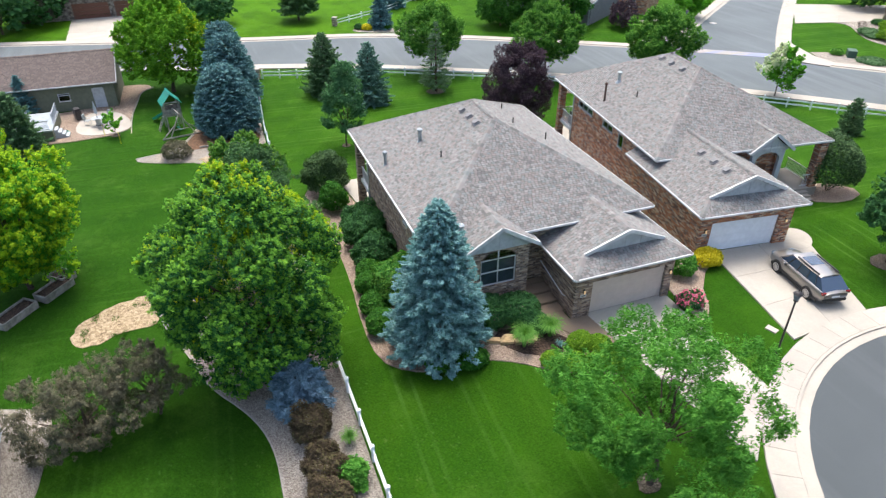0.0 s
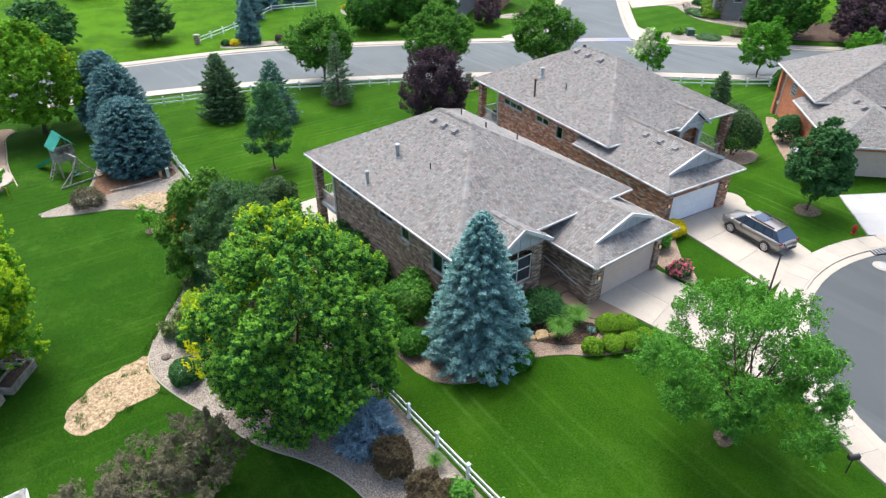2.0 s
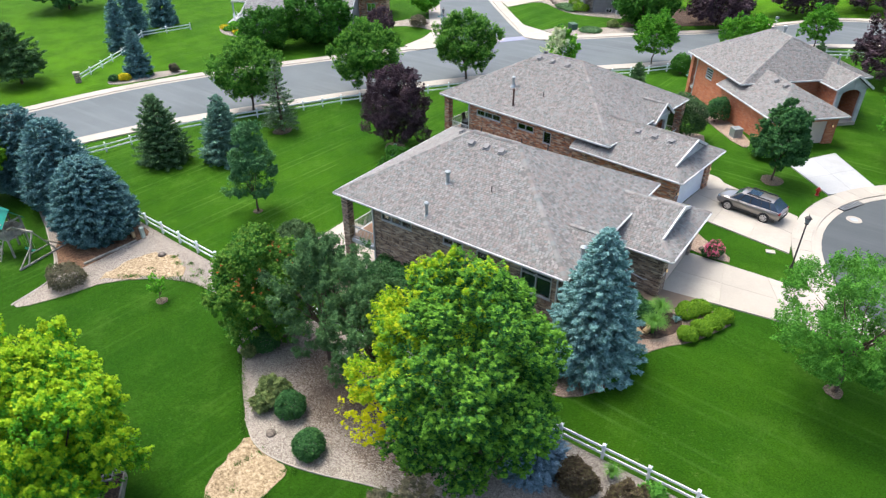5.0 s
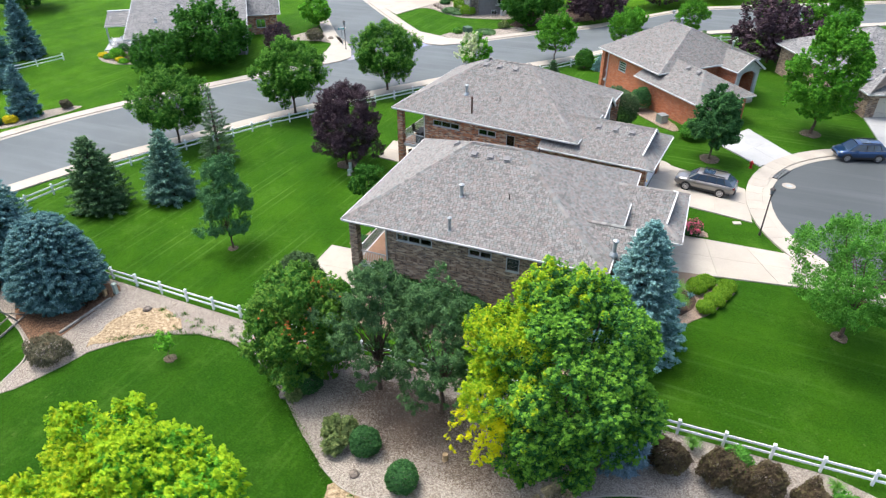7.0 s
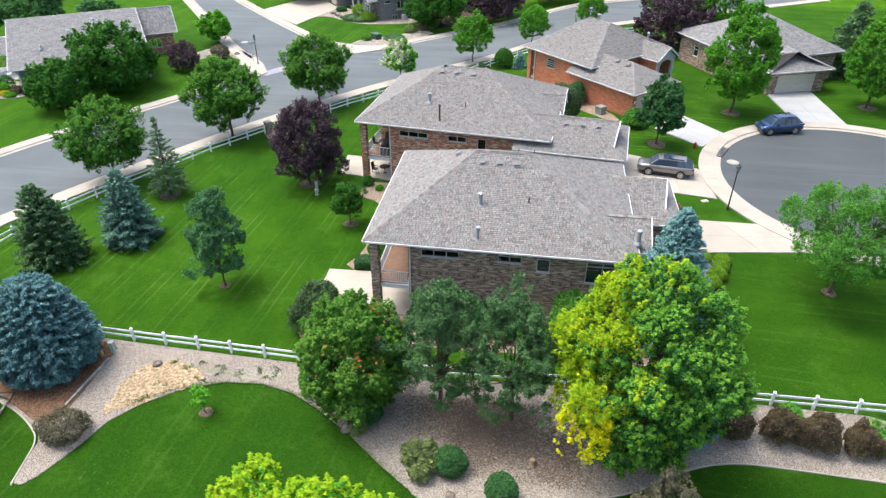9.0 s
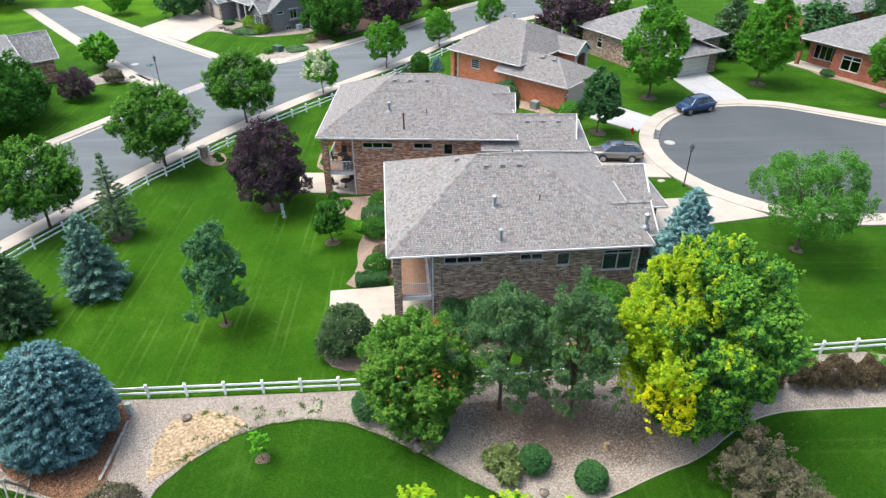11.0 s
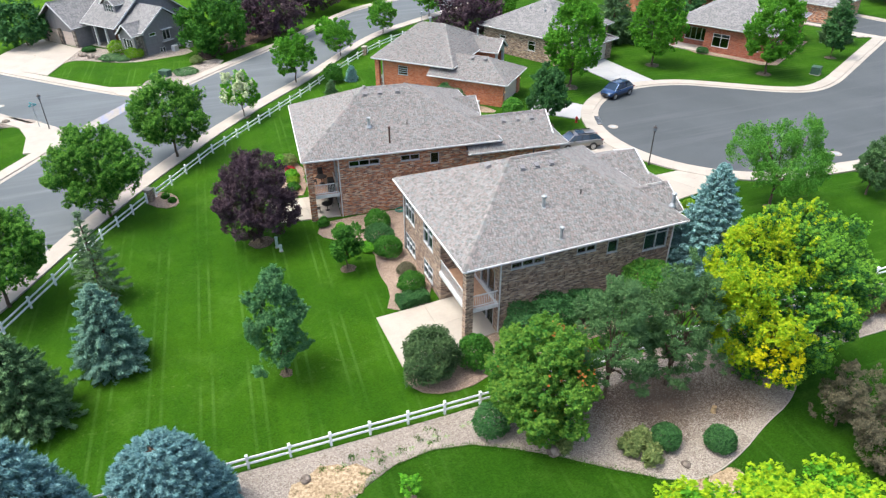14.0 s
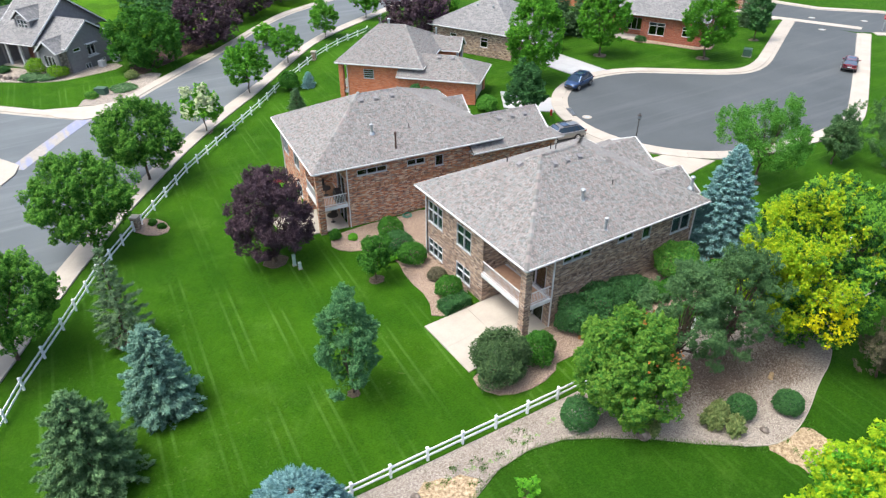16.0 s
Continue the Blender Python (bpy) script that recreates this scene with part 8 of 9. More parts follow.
for x, y in ((28.9, 25.3), (45.6, 10.9), (87.3, 33.6), (93.2, 39.2), (98.6, 33.1), (-36, 64)):
    manhole(x, y)
t = thing("storm_drain", pose(28.35, 27.4, 1.55, 0, 0, 63), "dark storm drain inlet in the kerb", "drain")
mb = MB()
mb.box(-1.2, 1.2, -0.3, 0.3, 0, 0.06)
part("grate", mb, METAL_DARK, t)
for i in range(9):
    mb = MB()
    mb.box(-1.15 + 0.26 * i, -1.07 + 0.26 * i, -0.28, 0.28, 0.06, 0.075)
    part("slat", mb, METAL, t)
t = thing("meter_cover", on_ground(24.9, 17.0, 20), "pale concrete meter cover in the grass", "meter cover")
mb = MB()
mb.box(-0.3, 0.3, -0.2, 0.2, -0.05, 0.07)
part("lid", mb, CONCRETE, t)


def pedestal(name, x, y, w, d, h, mat, label, turn=0):
    t = thing(name, on_ground(x, y, turn), label, "utility box", "utility boxes")
    mb = MB()
    mb.box(-w / 2 - 0.06, w / 2 + 0.06, -d / 2 - 0.06, d / 2 + 0.06, -0.1, 0.06)
    part("plinth", mb, CONCRETE, t)
    mb = MB()
    mb.box(-w / 2, w / 2, -d / 2, d / 2, 0.06, h - 0.08)
    part("cabinet", mb, mat, t)
    mb = MB()
    mb.box(-w / 2 - 0.02, w / 2 + 0.02, -d / 2 - 0.02, d / 2 + 0.02, h - 0.08, h)
    part("lid", mb, mat, t)


pedestal("utility_pedestal", -9.3, 17.5, 0.22, 0.22, 1.0, PALE_GREEN, "slim pale green utility pedestal on the lawn")
pedestal("utility_pedestal", -9.1, 16.8, 0.2, 0.2, 0.6, PALE_GREEN, "short pale green utility pedestal on the lawn")
pedestal("utility_pedestal", -15.4, -5.9, 0.24, 0.24, 0.9, PALE_GREEN, "slim pale utility pedestal by the fence")
pedestal("utility_pedestal", -15.9, -6.4, 0.22, 0.22, 0.6, STONE_TAN, "short tan utility pedestal by the fence")
pedestal("transformer_box", 64.6, 30.9, 1.3, 1.1, 1.0, GREEN_BOX, "dark green transformer box on the lawn", 30)
pedestal("transformer_box", -16.0, 69.0, 1.4, 1.0, 0.9, GREEN_BOX, "dark green transformer box in the gravel", -40)
pedestal("air_conditioner", 17.2, 36.2, 0.85, 0.85, 0.9, METAL, "grey metal air conditioner beside the orange wall", 45)
for x, y in ((-14.0, 81.8), (-11.8, 83.4)):
    pedestal("air_conditioner", x, y, 0.8, 0.8, 0.9, TRIM, "grey air conditioner beside the grey house", 38)

# ---- vehicles ----


def car_paint(name, c):
    n = Nodes(name, 0.28, 0.65)
    n.color(c)
    n.b.inputs["Coat Weight"].default_value = 1.0
    n.b.inputs["Coat Roughness"].default_value = 0.05
    return n.mat


CAR_GLASS = plain("car_glass", (0.030, 0.050, 0.085), 0.03, 0.0, vary=0.0)
CAR_GLASS.node_tree.nodes["Principled BSDF"].inputs["IOR"].default_value = 2.2
ALLOY = plain("alloy_wheel", (0.6, 0.6, 0.62), 0.3, 0.9)
CLADDING = plain("black_cladding", (0.03, 0.03, 0.03), 0.6)
TAIL = plain("red_lamp", (0.16, 0.008, 0.01), 0.15)


def estate_car(m, paint, label, L=4.85, W=1.86, H=1.66, roof_dark=False):
    """A five-door car lofted through cross-sections along its length; x points forward."""
    t = thing("car", m, label, "car")
    half, w = L / 2, W / 2
    # station x, sill z, waist z, half-width
    low = [(-half, 0.60, 0.92, 0.80), (-half + 0.10, 0.40, 1.02, 0.90), (-half + 0.35, 0.30, 1.05, 0.96), (-half + 0.9, 0.27, 1.05, 1.0), (-0.6, 0.25, 1.03, 1.0), (0.5, 0.25, 1.01, 1.0), (1.15, 0.25, 1.0, 0.995), (1.6, 0.27, 0.98, 0.98), (half - 0.4, 0.30, 0.92, 0.94), (half - 0.14, 0.36, 0.84, 0.86), (half - 0.03, 0.44, 0.76, 0.76), (half, 0.52, 0.68, 0.70)]
    mb = MB()
    rings = []
    for x, z0, z1, k in low:
        zm = (z0 + z1) / 2
        prof = [(0.0, z0), (0.82, z0), (0.95, z0 + 0.06), (0.985, zm - 0.1), (1.0, zm + 0.05), (0.97, z1 - 0.09), (0.90, z1 - 0.015), (0.6, z1 + 0.015), (0.0, z1 + 0.035)]
        ring_ = [(x, w * k * y, z) for y, z in prof] + [(x, -w * k * y, z) for y, z in prof[-2:0:-1]]
        rings.append(ring_)
    n = len(rings[0])
    for r_ in rings:
        mb.v += r_
    for i in range(len(rings) - 1):
        mb.f += [(i * n + j, i * n + (j + 1) % n, (i + 1) * n + (j + 1) % n, (i + 1) * n + j) for j in range(n)]
    mb.f += [tuple(range(n)), tuple(range(len(mb.v) - 1, len(mb.v) - n - 1, -1))]
    body = part("body", mb, paint, t, smooth=True)
    # glasshouse between the waist and the roof
    gl = MB()
    zr = H - 0.08
    cab = [(-half + 0.12, 1.03, -half + 0.78, 0.78), (-half + 0.75, 1.04, -half + 1.05, 0.82), (-half + 1.5, 1.03, -half + 1.55, 0.85), (-0.1, 1.01, -0.15, 0.86), (0.7, 1.0, 0.4, 0.84), (1.42, 0.99, 0.72, 0.80)]
    for s in (-1, 1):
        for (x0, a0, y0, b0), (x1, a1, y1, b1) in zip(cab, cab[1:]):
            p = [(x0, s * w * 0.9, a0), (x1, s * w * 0.9, a1), (y1, s * w * b1 * 0.86, zr), (y0, s * w * b0 * 0.86, zr)]
            gl.poly(*(p if s < 0 else p[::-1]))
    x0, a0, y0, b0 = cab[0]
    gl.poly((x0, w * 0.9, a0), (x0, -w * 0.9, a0), (y0, -w * b0 * 0.86, zr), (y0, w * b0 * 0.86, zr))
    x1, a1, y1, b1 = cab[-1]
    gl.poly((x1, -w * 0.9, a1), (x1, w * 0.9, a1), (y1, w * b1 * 0.86, zr), (y1, -w * b1 * 0.86, zr))
    part("glasshouse", gl, CAR_GLASS, t)
    rf = MB()
    edge = [(y, b) for _, _, y, b in cab]
    top = []
    for y, b in edge:
        top.append([(y, -w * b * 0.88, zr - 0.01), (y, -w * b * 0.6, zr + 0.055), (y, 0, zr + 0.075), (y, w * b * 0.6, zr + 0.055), (y, w * b * 0.88, zr - 0.01)])
    for r_ in top:
        rf.v += r_
    for i in range(len(top) - 1):
        rf.f += [(i * 5 + j, (i + 1) * 5 + j, (i + 1) * 5 + j + 1, i * 5 + j + 1) for j in range(4)]
    part("roof", rf, paint, t, smooth=True)
    sun_roof = MB()
    sun_roof.box(-0.55, 0.3, -0.42, 0.42, zr + 0.07, zr + 0.085)
    part("sunroof", sun_roof, CAR_GLASS, t)
    for s in (-1, 1):
        for (x0, a0, y0, b0) in cab[1:-1]:
            mb = MB()
            mb.beam((x0, s * w * 0.905, a0), (y0, s * w * b0 * 0.87, zr), 0.03, 0.06)
            part("pillar", mb, CLADDING, t)
        mb = MB()
        mb.beam((cab[-1][0], s * w * 0.9, cab[-1][1]), (cab[-1][2], s * w * cab[-1][3] * 0.87, zr), 0.06, 0.07)
        part("pillar", mb, paint, t)
        mb = MB()
        mb.beam((-half + 0.95, s * w * 0.66, zr + 0.09), (0.35, s * w * 0.66, zr + 0.1), 0.06, 0.07)
        part("roof_rail", mb, CLADDING, t)
        mb = MB()
        for (x0, a0, y0, b0), (x1, a1, y1, b1) in zip(cab, cab[1:]):
            mb.beam((x0, s * w * 0.91, a0 + 0.01), (x1, s * w * 0.91, a1 + 0.01), 0.02, 0.035)
        part("chrome_strip", mb, ALLOY, t)
        mb = MB()
        mb.obox((0.72, s * (w + 0.1), 1.02), (0.07, 0, 0), (0, 0.11, 0), (0, 0, 0.07))
        part("mirror", mb, paint, t)
        mb = MB()
        mb.obox((half - 0.2, s * w * 0.68, 0.79), (0.14, -s * 0.07, 0), (0, 0.15, 0), (0, 0, 0.055))
        part("headlight", mb, LAMP_GLASS, t)
        mb = MB()
        mb.obox((-half + 0.13, s * w * 0.78, 0.95), (0.1, -s * 0.03, 0), (0, 0.13, 0), (0, 0, 0.07))
        part("tail_light", mb, TAIL, t)
        mb = MB()
        mb.beam((-half + 0.3, s * w * 0.965, 0.36), (half - 0.5, s * w * 0.965, 0.36), 0.06, 0.16)
        part("sill_cladding", mb, CLADDING, t)
        for x in (-1.35, 1.4):
            arch = MB()
            arch.cyl((x, s * (w - 0.1), 0.36), (x, s * (w + 0.015), 0.36), 0.42, 0.42, 20)
            part("wheel_arch", arch, CLADDING, t)
            wheel = part("wheel", MB(), RUBBER, t)
            mb = MB()
            mb.cyl((x, s * (w - 0.2), 0.34), (x, s * (w + 0.03), 0.34), 0.34, 0.34, 22)
            part("tyre", mb, RUBBER, wheel)
            mb = MB()
            mb.cyl((x, s * (w + 0.03), 0.34), (x, s * (w + 0.04), 0.34), 0.07, 0.07, 12)
            for i in range(10):
                q = 2 * math.pi * i / 10
                mb.beam((x, s * (w + 0.038), 0.34), (x + 0.23 * math.cos(q), s * (w + 0.038), 0.34 + 0.23 * math.sin(q)), 0.02, 0.05)
            for i in range(20):
                q, q2 = 2 * math.pi * i / 20, 2 * math.pi * (i + 1) / 20
                mb.beam((x + 0.24 * math.cos(q), s * (w + 0.037), 0.34 + 0.24 * math.sin(q)), (x + 0.24 * math.cos(q2), s * (w + 0.037), 0.34 + 0.24 * math.sin(q2)), 0.02, 0.03)
            part("rim", mb, ALLOY, wheel)
    mb = MB()
    mb.box(half - 0.1, half + 0.015, -w * 0.5, w * 0.5, 0.55, 0.7)
    part("grille", mb, CLADDING, t)
    mb = MB()
    mb.box(-half - 0.02, -half + 0.2, -w * 0.8, w * 0.8, 0.4, 0.56)
    part("rear_bumper", mb, CLADDING, t)
    mb = MB()
    mb.box(-half - 0.015, -half + 0.05, -0.25, 0.25, 0.66, 0.78)
    part("plate", mb, WHITE, t)
    return t


estate_car(on_ground(22.2, 21.9, 171), car_paint("bronze_grey_car_paint", (0.24, 0.225, 0.21)), "bronze-grey estate car with dark windows on the driveway")
estate_car(on_ground(35.0, 33.6, 197), car_paint("navy_car_paint", (0.02, 0.06, 0.16)), "dark navy blue car parked at the kerb", 4.5, 1.84, 1.68)
estate_car(on_ground(71.2, 19.7, 27), car_paint("red_car_paint", (0.20, 0.012, 0.03)), "red car at the kerb of the circle road", 4.5, 1.8, 1.5)
for ob in [o for o in bpy.data.objects if o.name.startswith("car") and o.parent is None]:
    ob.location.z += 0.09

# ---- back garden of the neighbour with the play set ----
t = thing("play_set", on_ground(-21.4, -12.6, 11), "timber play tower with teal roof, swing frame and slide", "play set")
for x in (-0.7, 0.7):
    for y in (-0.7, 0.7):
        mb = MB()
        mb.box(x - 0.06, x + 0.06, y - 0.06, y + 0.06, -0.1, 2.9)
        part("post", mb, TIMBER, t)
mb = MB()
mb.box(-0.75, 0.75, -0.75, 0.75, 1.45, 1.55)
part("platform", mb, TIMBER, t)
for i in range(9):
    for y in (-0.74, 0.74):
        mb = MB()
        mb.box(-0.7 + 0.17 * i, -0.58 + 0.17 * i, y - 0.02, y + 0.02, 1.55, 2.2)
        part("slat", mb, TIMBER, t)
for s in (-1, 1):
    mb = MB()
    mb.obox((0, s * 0.42, 3.2), (0.95, 0, 0), (0, 0.5, -s * 0.55), (0, 0.015, 0.015))
    part("canopy", mb, GREEN_PLASTIC, t, "teal roof panel")
mb = MB()
mb.beam((-0.7, -0.2, 1.5), (-3.1, -1.25, 0.1), 0.5, 0.06)
for s in (-1, 1):
    mb.beam((-0.7 - s * 0.1, -0.2 + s * 0.24, 1.62), (-3.1 - s * 0.1, -1.25 + s * 0.24, 0.22), 0.05, 0.2)
part("slide", mb, GREEN_PLASTIC, t, "green plastic slide")
for x in (-0.72, 0.72):
    mb = MB()
    mb.box(x - 0.02, x + 0.02, -0.64, 0.64, 1.6, 2.15)
    part("side_panel", mb, TIMBER, t)
mb = MB()
mb.box(0.7, 0.74, -0.64, 0.64, 2.72, 2.86)
part("roof_beam", mb, TIMBER, t)
mb = MB()
mb.beam((0.7, 0, 2.2), (2.5, 0.2, 2.2), 0.1, 0.14)
part("swing_beam", mb, TIMBER, t)
for y in (-1.0, 1.4):
    mb = MB()
    mb.beam((2.4, 0.2, 2.2), (2.6, y, 0.0), 0.09, 0.09)
    part("swing_leg", mb, TIMBER, t)
mb = MB()
mb.beam((2.5, -0.6, 0.75), (2.5, 1.0, 0.75), 0.06, 0.08)
part("brace", mb, TIMBER, t)
mb = MB()
mb.beam((2.6, -1.7, 0.08), (2.6, 2.1, 0.08), 0.1, 0.12)
part("ground_bar", mb, TIMBER, t)
for y, y1 in ((-0.45, -1.65), (0.85, 2.05)):
    mb = MB()
    mb.beam((2.52, y, 1.15), (2.6, y1, 0.1), 0.07, 0.08)
    part("strut", mb, TIMBER, t)
for x in (1.25, 1.95):
    sw = part("swing", MB(), TIMBER, t)
    mb = MB()
    mb.box(x - 0.22, x + 0.22, 0.0, 0.22, 0.5, 0.54)
    part("seat", mb, GREEN_PLASTIC, sw)
    for dx in (-0.2, 0.2):
        mb = MB()
        mb.cyl((x + dx, 0.1, 0.52), (x + dx, 0.12, 2.15), 0.012, n=5)
        part("chain", mb, METAL, sw)
mb = MB()
for s in (-0.25, 0.25):
    mb.beam((s, -0.75, 1.5), (s, -1.5, 0.0), 0.06, 0.08)
for i in range(5):
    mb.beam((-0.25, -0.85 - 0.13 * i, 1.3 - 0.26 * i), (0.25, -0.85 - 0.13 * i, 1.3 - 0.26 * i), 0.05, 0.05)
part("ladder", mb, TIMBER, t)

tagged(sheet("patio_neighbour", rounded_ring([(-22.2, -22.0), (-21.6, -17.2), (-24.2, -16.4), (-28.4, -18.2), (-28.6, -21.2)], 2), 0.09, CONCRETE, 2.0), "pale concrete garden patio", "patio", kind="structure")
t = thing("garden_table", on_ground(-24.6, -19.6) @ Matrix.Translation((0, 0, 0.09)), "round garden table with a folded grey umbrella", "table")
mb = MB()
mb.lathe((0, 0, 0.7), [(0.6, 0), (0.6, 0.03)], 18)
part("tabletop", mb, METAL, t)
mb = MB()
mb.lathe((0, 0, 0), [(0.3, 0), (0.28, 0.06), (0.03, 0.08), (0.03, 2.3)], 10)
part("pole", mb, METAL_DARK, t)
mb = MB()
mb.lathe((0, 0, 1.2), [(0.16, 0), (0.12, 0.6), (0.03, 1.2)], 10)
part("umbrella", mb, TRIM, t, "folded grey umbrella")


def garden_chair(m, mat, label, group=""):
    c = thing("garden_chair", m, label, "chair", group)
    mb = MB()
    mb.box(-0.24, 0.24, -0.24, 0.24, 0.42, 0.47)
    part("seat", mb, mat, c)
    mb = MB()
    mb.obox((0, 0.27, 0.75), (0.24, 0, 0), (0, 0.02, 0.005), (0, 0.06, 0.32))
    part("backrest", mb, mat, c)
    for x in (-0.21, 0.21):
        for y in (-0.21, 0.21):
            mb = MB()
            mb.cyl((x, y, 0), (x, y, 0.43), 0.018, n=6)
            part("leg", mb, mat, c)
        mb = MB()
        mb.box(x - 0.03, x + 0.03, -0.24, 0.26, 0.62, 0.65)
        part("armrest", mb, mat, c)
    return c


ch = garden_chair(on_ground(-23.6, -19.4, -90) @ Matrix.Translation((0, 0, 0.09)), METAL, "grey metal garden chair at the table", "garden chairs")
for x, y, turn in ((-25.0, -20.6, 160), (-25.4, -18.8, 40), (-24.2, -18.5, -20)):
    copy_thing(ch, on_ground(x, y, turn) @ Matrix.Translation((0, 0, 0.09)))

t = thing("raised_deck", on_ground(-24.4, -25.2, 0), "raised grey timber deck with lattice skirt", "deck")
mb = MB()
mb.box(-2.6, 2.6, -2.0, 2.0, 1.0, 1.12)
part("deck_floor", mb, METAL, t, "pale grey deck floor")
for s in (-1, 1):
    mb = MB()
    mb.box(-2.6, 2.6, s * 1.97 - 0.03, s * 1.97 + 0.03, -0.1, 1.0)
    part("skirt", mb, OLIVE, t)
    mb = MB()
    mb.box(s * 2.57 - 0.03, s * 2.57 + 0.03, -1.94, 1.94, -0.1, 1.0)
    part("skirt", mb, OLIVE, t)
railing(t, (2.5, -1.9), (2.5, 1.9), 1.12, 0.9, 0.14, TRIM)
railing(t, (-2.5, 1.9), (0.8, 1.9), 1.12, 0.9, 0.14, TRIM)
for i in range(4):
    mb = MB()
    mb.box(0.95, 1.95, 2.0 + 0.28 * i, 2.3 + 0.28 * i, 0.0, 0.85 - 0.22 * i)
    part("step", mb, TRIM, t)
for x in (-0.6, 0.7):
    c = copy_thing(ch, on_ground(-24.9 + x, -25.9, 30) @ Matrix.Translation((0, 0, 1.12)))
    c["label"] = "grey chair on the raised deck"

t = thing("border_timber", pose(-15.4, -8.6, gz(-15.4, -8.6) + 0.02, 0, 0, 87), "grey weathered timber laid on the gravel", "timber")
mb = MB()
mb.box(-2.05, 2.05, -0.08, 0.08, 0.02, 0.16)
part("beam", mb, TIMBER, t)
mb = MB()
strip(mb, resample(rounded([(-23, -9.6), (-19.7, -10.9), (-18.2, -11.4), (-16.6, -12.3), (-15.5, -13.2), (-15.2, -14.6), (-14.9, -16.1)], 2), 0.6), -0.04, 0.04, 0.09, 0.2)
tagged(part("lawn_edging", mb, CONCRETE), "pale concrete edging round the play lawn", "edging", kind="structure")
mb = MB()
strip(mb, resample(rounded([(-34.6, -14.6), (-33.6, -15.9), (-30.2, -16.2), (-26.2, -16.7), (-21.4, -16.6)], 2), 0.6), -0.04, 0.04, 0.09, 0.2)
tagged(part("patio_edging", mb, CONCRETE), "pale concrete edging of the patio bed", "edging", kind="structure")

# raised planters on the lawn
for x, y, L, turn in ((6.4, -22.4, 2.4, -38), (4.4, -20.5, 2.2, -40), (3.0, -20.2, 1.3, 50)):
    t = thing("planter_box", on_ground(x, y, turn), "weathered timber raised planter with soil", "planter", "raised planters")
    for s in (-1, 1):
        for z in (0.02, 0.27):
            mb = MB()
            mb.box(-L / 2, L / 2, s * 0.5 - 0.04, s * 0.5 + 0.04, z, z + 0.23)
            part("board", mb, TIMBER, t)
            mb = MB()
            mb.box(s * L / 2 - 0.04, s * L / 2 + 0.04, -0.46, 0.46, z, z + 0.23)
            part("end_board", mb, TIMBER, t)
    mb = MB()
    mb.box(-L / 2 + 0.05, L / 2 - 0.05, -0.45, 0.45, 0.0, 0.38)
    part("soil", mb, MULCH, t)

# ---- stones and small things in the beds ----


def boulder(x, y, r, mat, label, seed):
    rng = np.random.default_rng(seed)
    bm_ = bmesh.new()
    bmesh.ops.create_icosphere(bm_, subdivisions=2, radius=r)
    d = np.array([v.co[:] for v in bm_.verts]) / r
    f = lumpy(rng, d, 0.12)
    for v, k in zip(bm_.verts, f):
        v.co *= k
        v.co.z *= 0.6
    me_ = bpy.data.meshes.new("boulder")
    bm_.to_mesh(me_)
    bm_.free()
    me_.materials.append(mat)
    ob = new("boulder", me_)
    ob.matrix_world = on_ground(x, y, seed * 40) @ Matrix.Translation((0, 0, r * 0.35))
    tagged(ob, label, "boulder", "boulders")


for i, (x, y, r) in enumerate(((7.6, -13.4, 0.27), (1.3, -9.9, 0.45), (20.6, 3.4, 0.35), (21.0, 4.6, 0.3), (-12, -6.6, 0.3), (21.0, 14.5, 0.3), (15, -5.9, 0.3), (-38.6, 58.6, 0.6), (-36.4, 58.0, 0.5), (-34.4, 57.4, 0.45), (-27.4, 84.0, 0.7), (-26.2, 82.6, 0.6), (-25.0, 81.4, 0.6))):
    boulder(x, y, r, STONE_TAN if i in (2, 3) else STONE, "tan sandstone boulder in the front bed" if i in (2, 3) else "rough grey-brown boulder in the gravel", 400 + i)
for i, (x, y) in enumerate(((20.4, 2.6), (20.8, 3.2), (21.1, 3.9))):
    mb = MB()
    mb.box(-0.35, 0.35, -0.16, 0.16, -0.05, 0.22)
    ob = part("wall_stone", mb, STONE_TAN)
    ob.matrix_world = on_ground(x, y, 65 + 9 * i)
    tagged(ob, "flat tan sandstone edging block", "edging stone", "edging stones")
t = thing("tree_stump", on_ground(11.6, -10.9), "small orange-brown tree stump in the gravel", "stump")
mb = MB()
mb.lathe((0, 0, -0.1), [(0.2, 0), (0.15, 0.25), (0.14, 0.6)], 9)
part("stump", mb, STONE_TAN, t)

for x, y, r in ((30.9, 4.9, 0.5), (22.3, 28.5, 0.95), (-10.4, 18.8, 1.0), (-4.6, 12.2, 0.6), (-11.4, 2.1, 0.4), (31.4, 38.5, 1.1), (46.8, 42.2, 1.0), (58.2, 33.4, 1.0), (-22.4, 14.9, 1.0), (-7.2, -9.9, 0.4), (-21.4, -18, 0.4), (-7.8, 48.8, 0.7), (72.6, 35.6, 0.8)):
    rng = random.Random(int(x * 10))
    out = [(x + r * rng.uniform(0.85, 1.15) * math.cos(k * math.pi / 7), y + r * rng.uniform(0.85, 1.15) * math.sin(k * math.pi / 7)) for k in range(14)]
    tagged(sheet("tree_ring", out, 0.03, RING_SOIL, 1.0, 0.1), "dull bark-chip ring round a tree", "mulch ring", "tree rings", "structure")

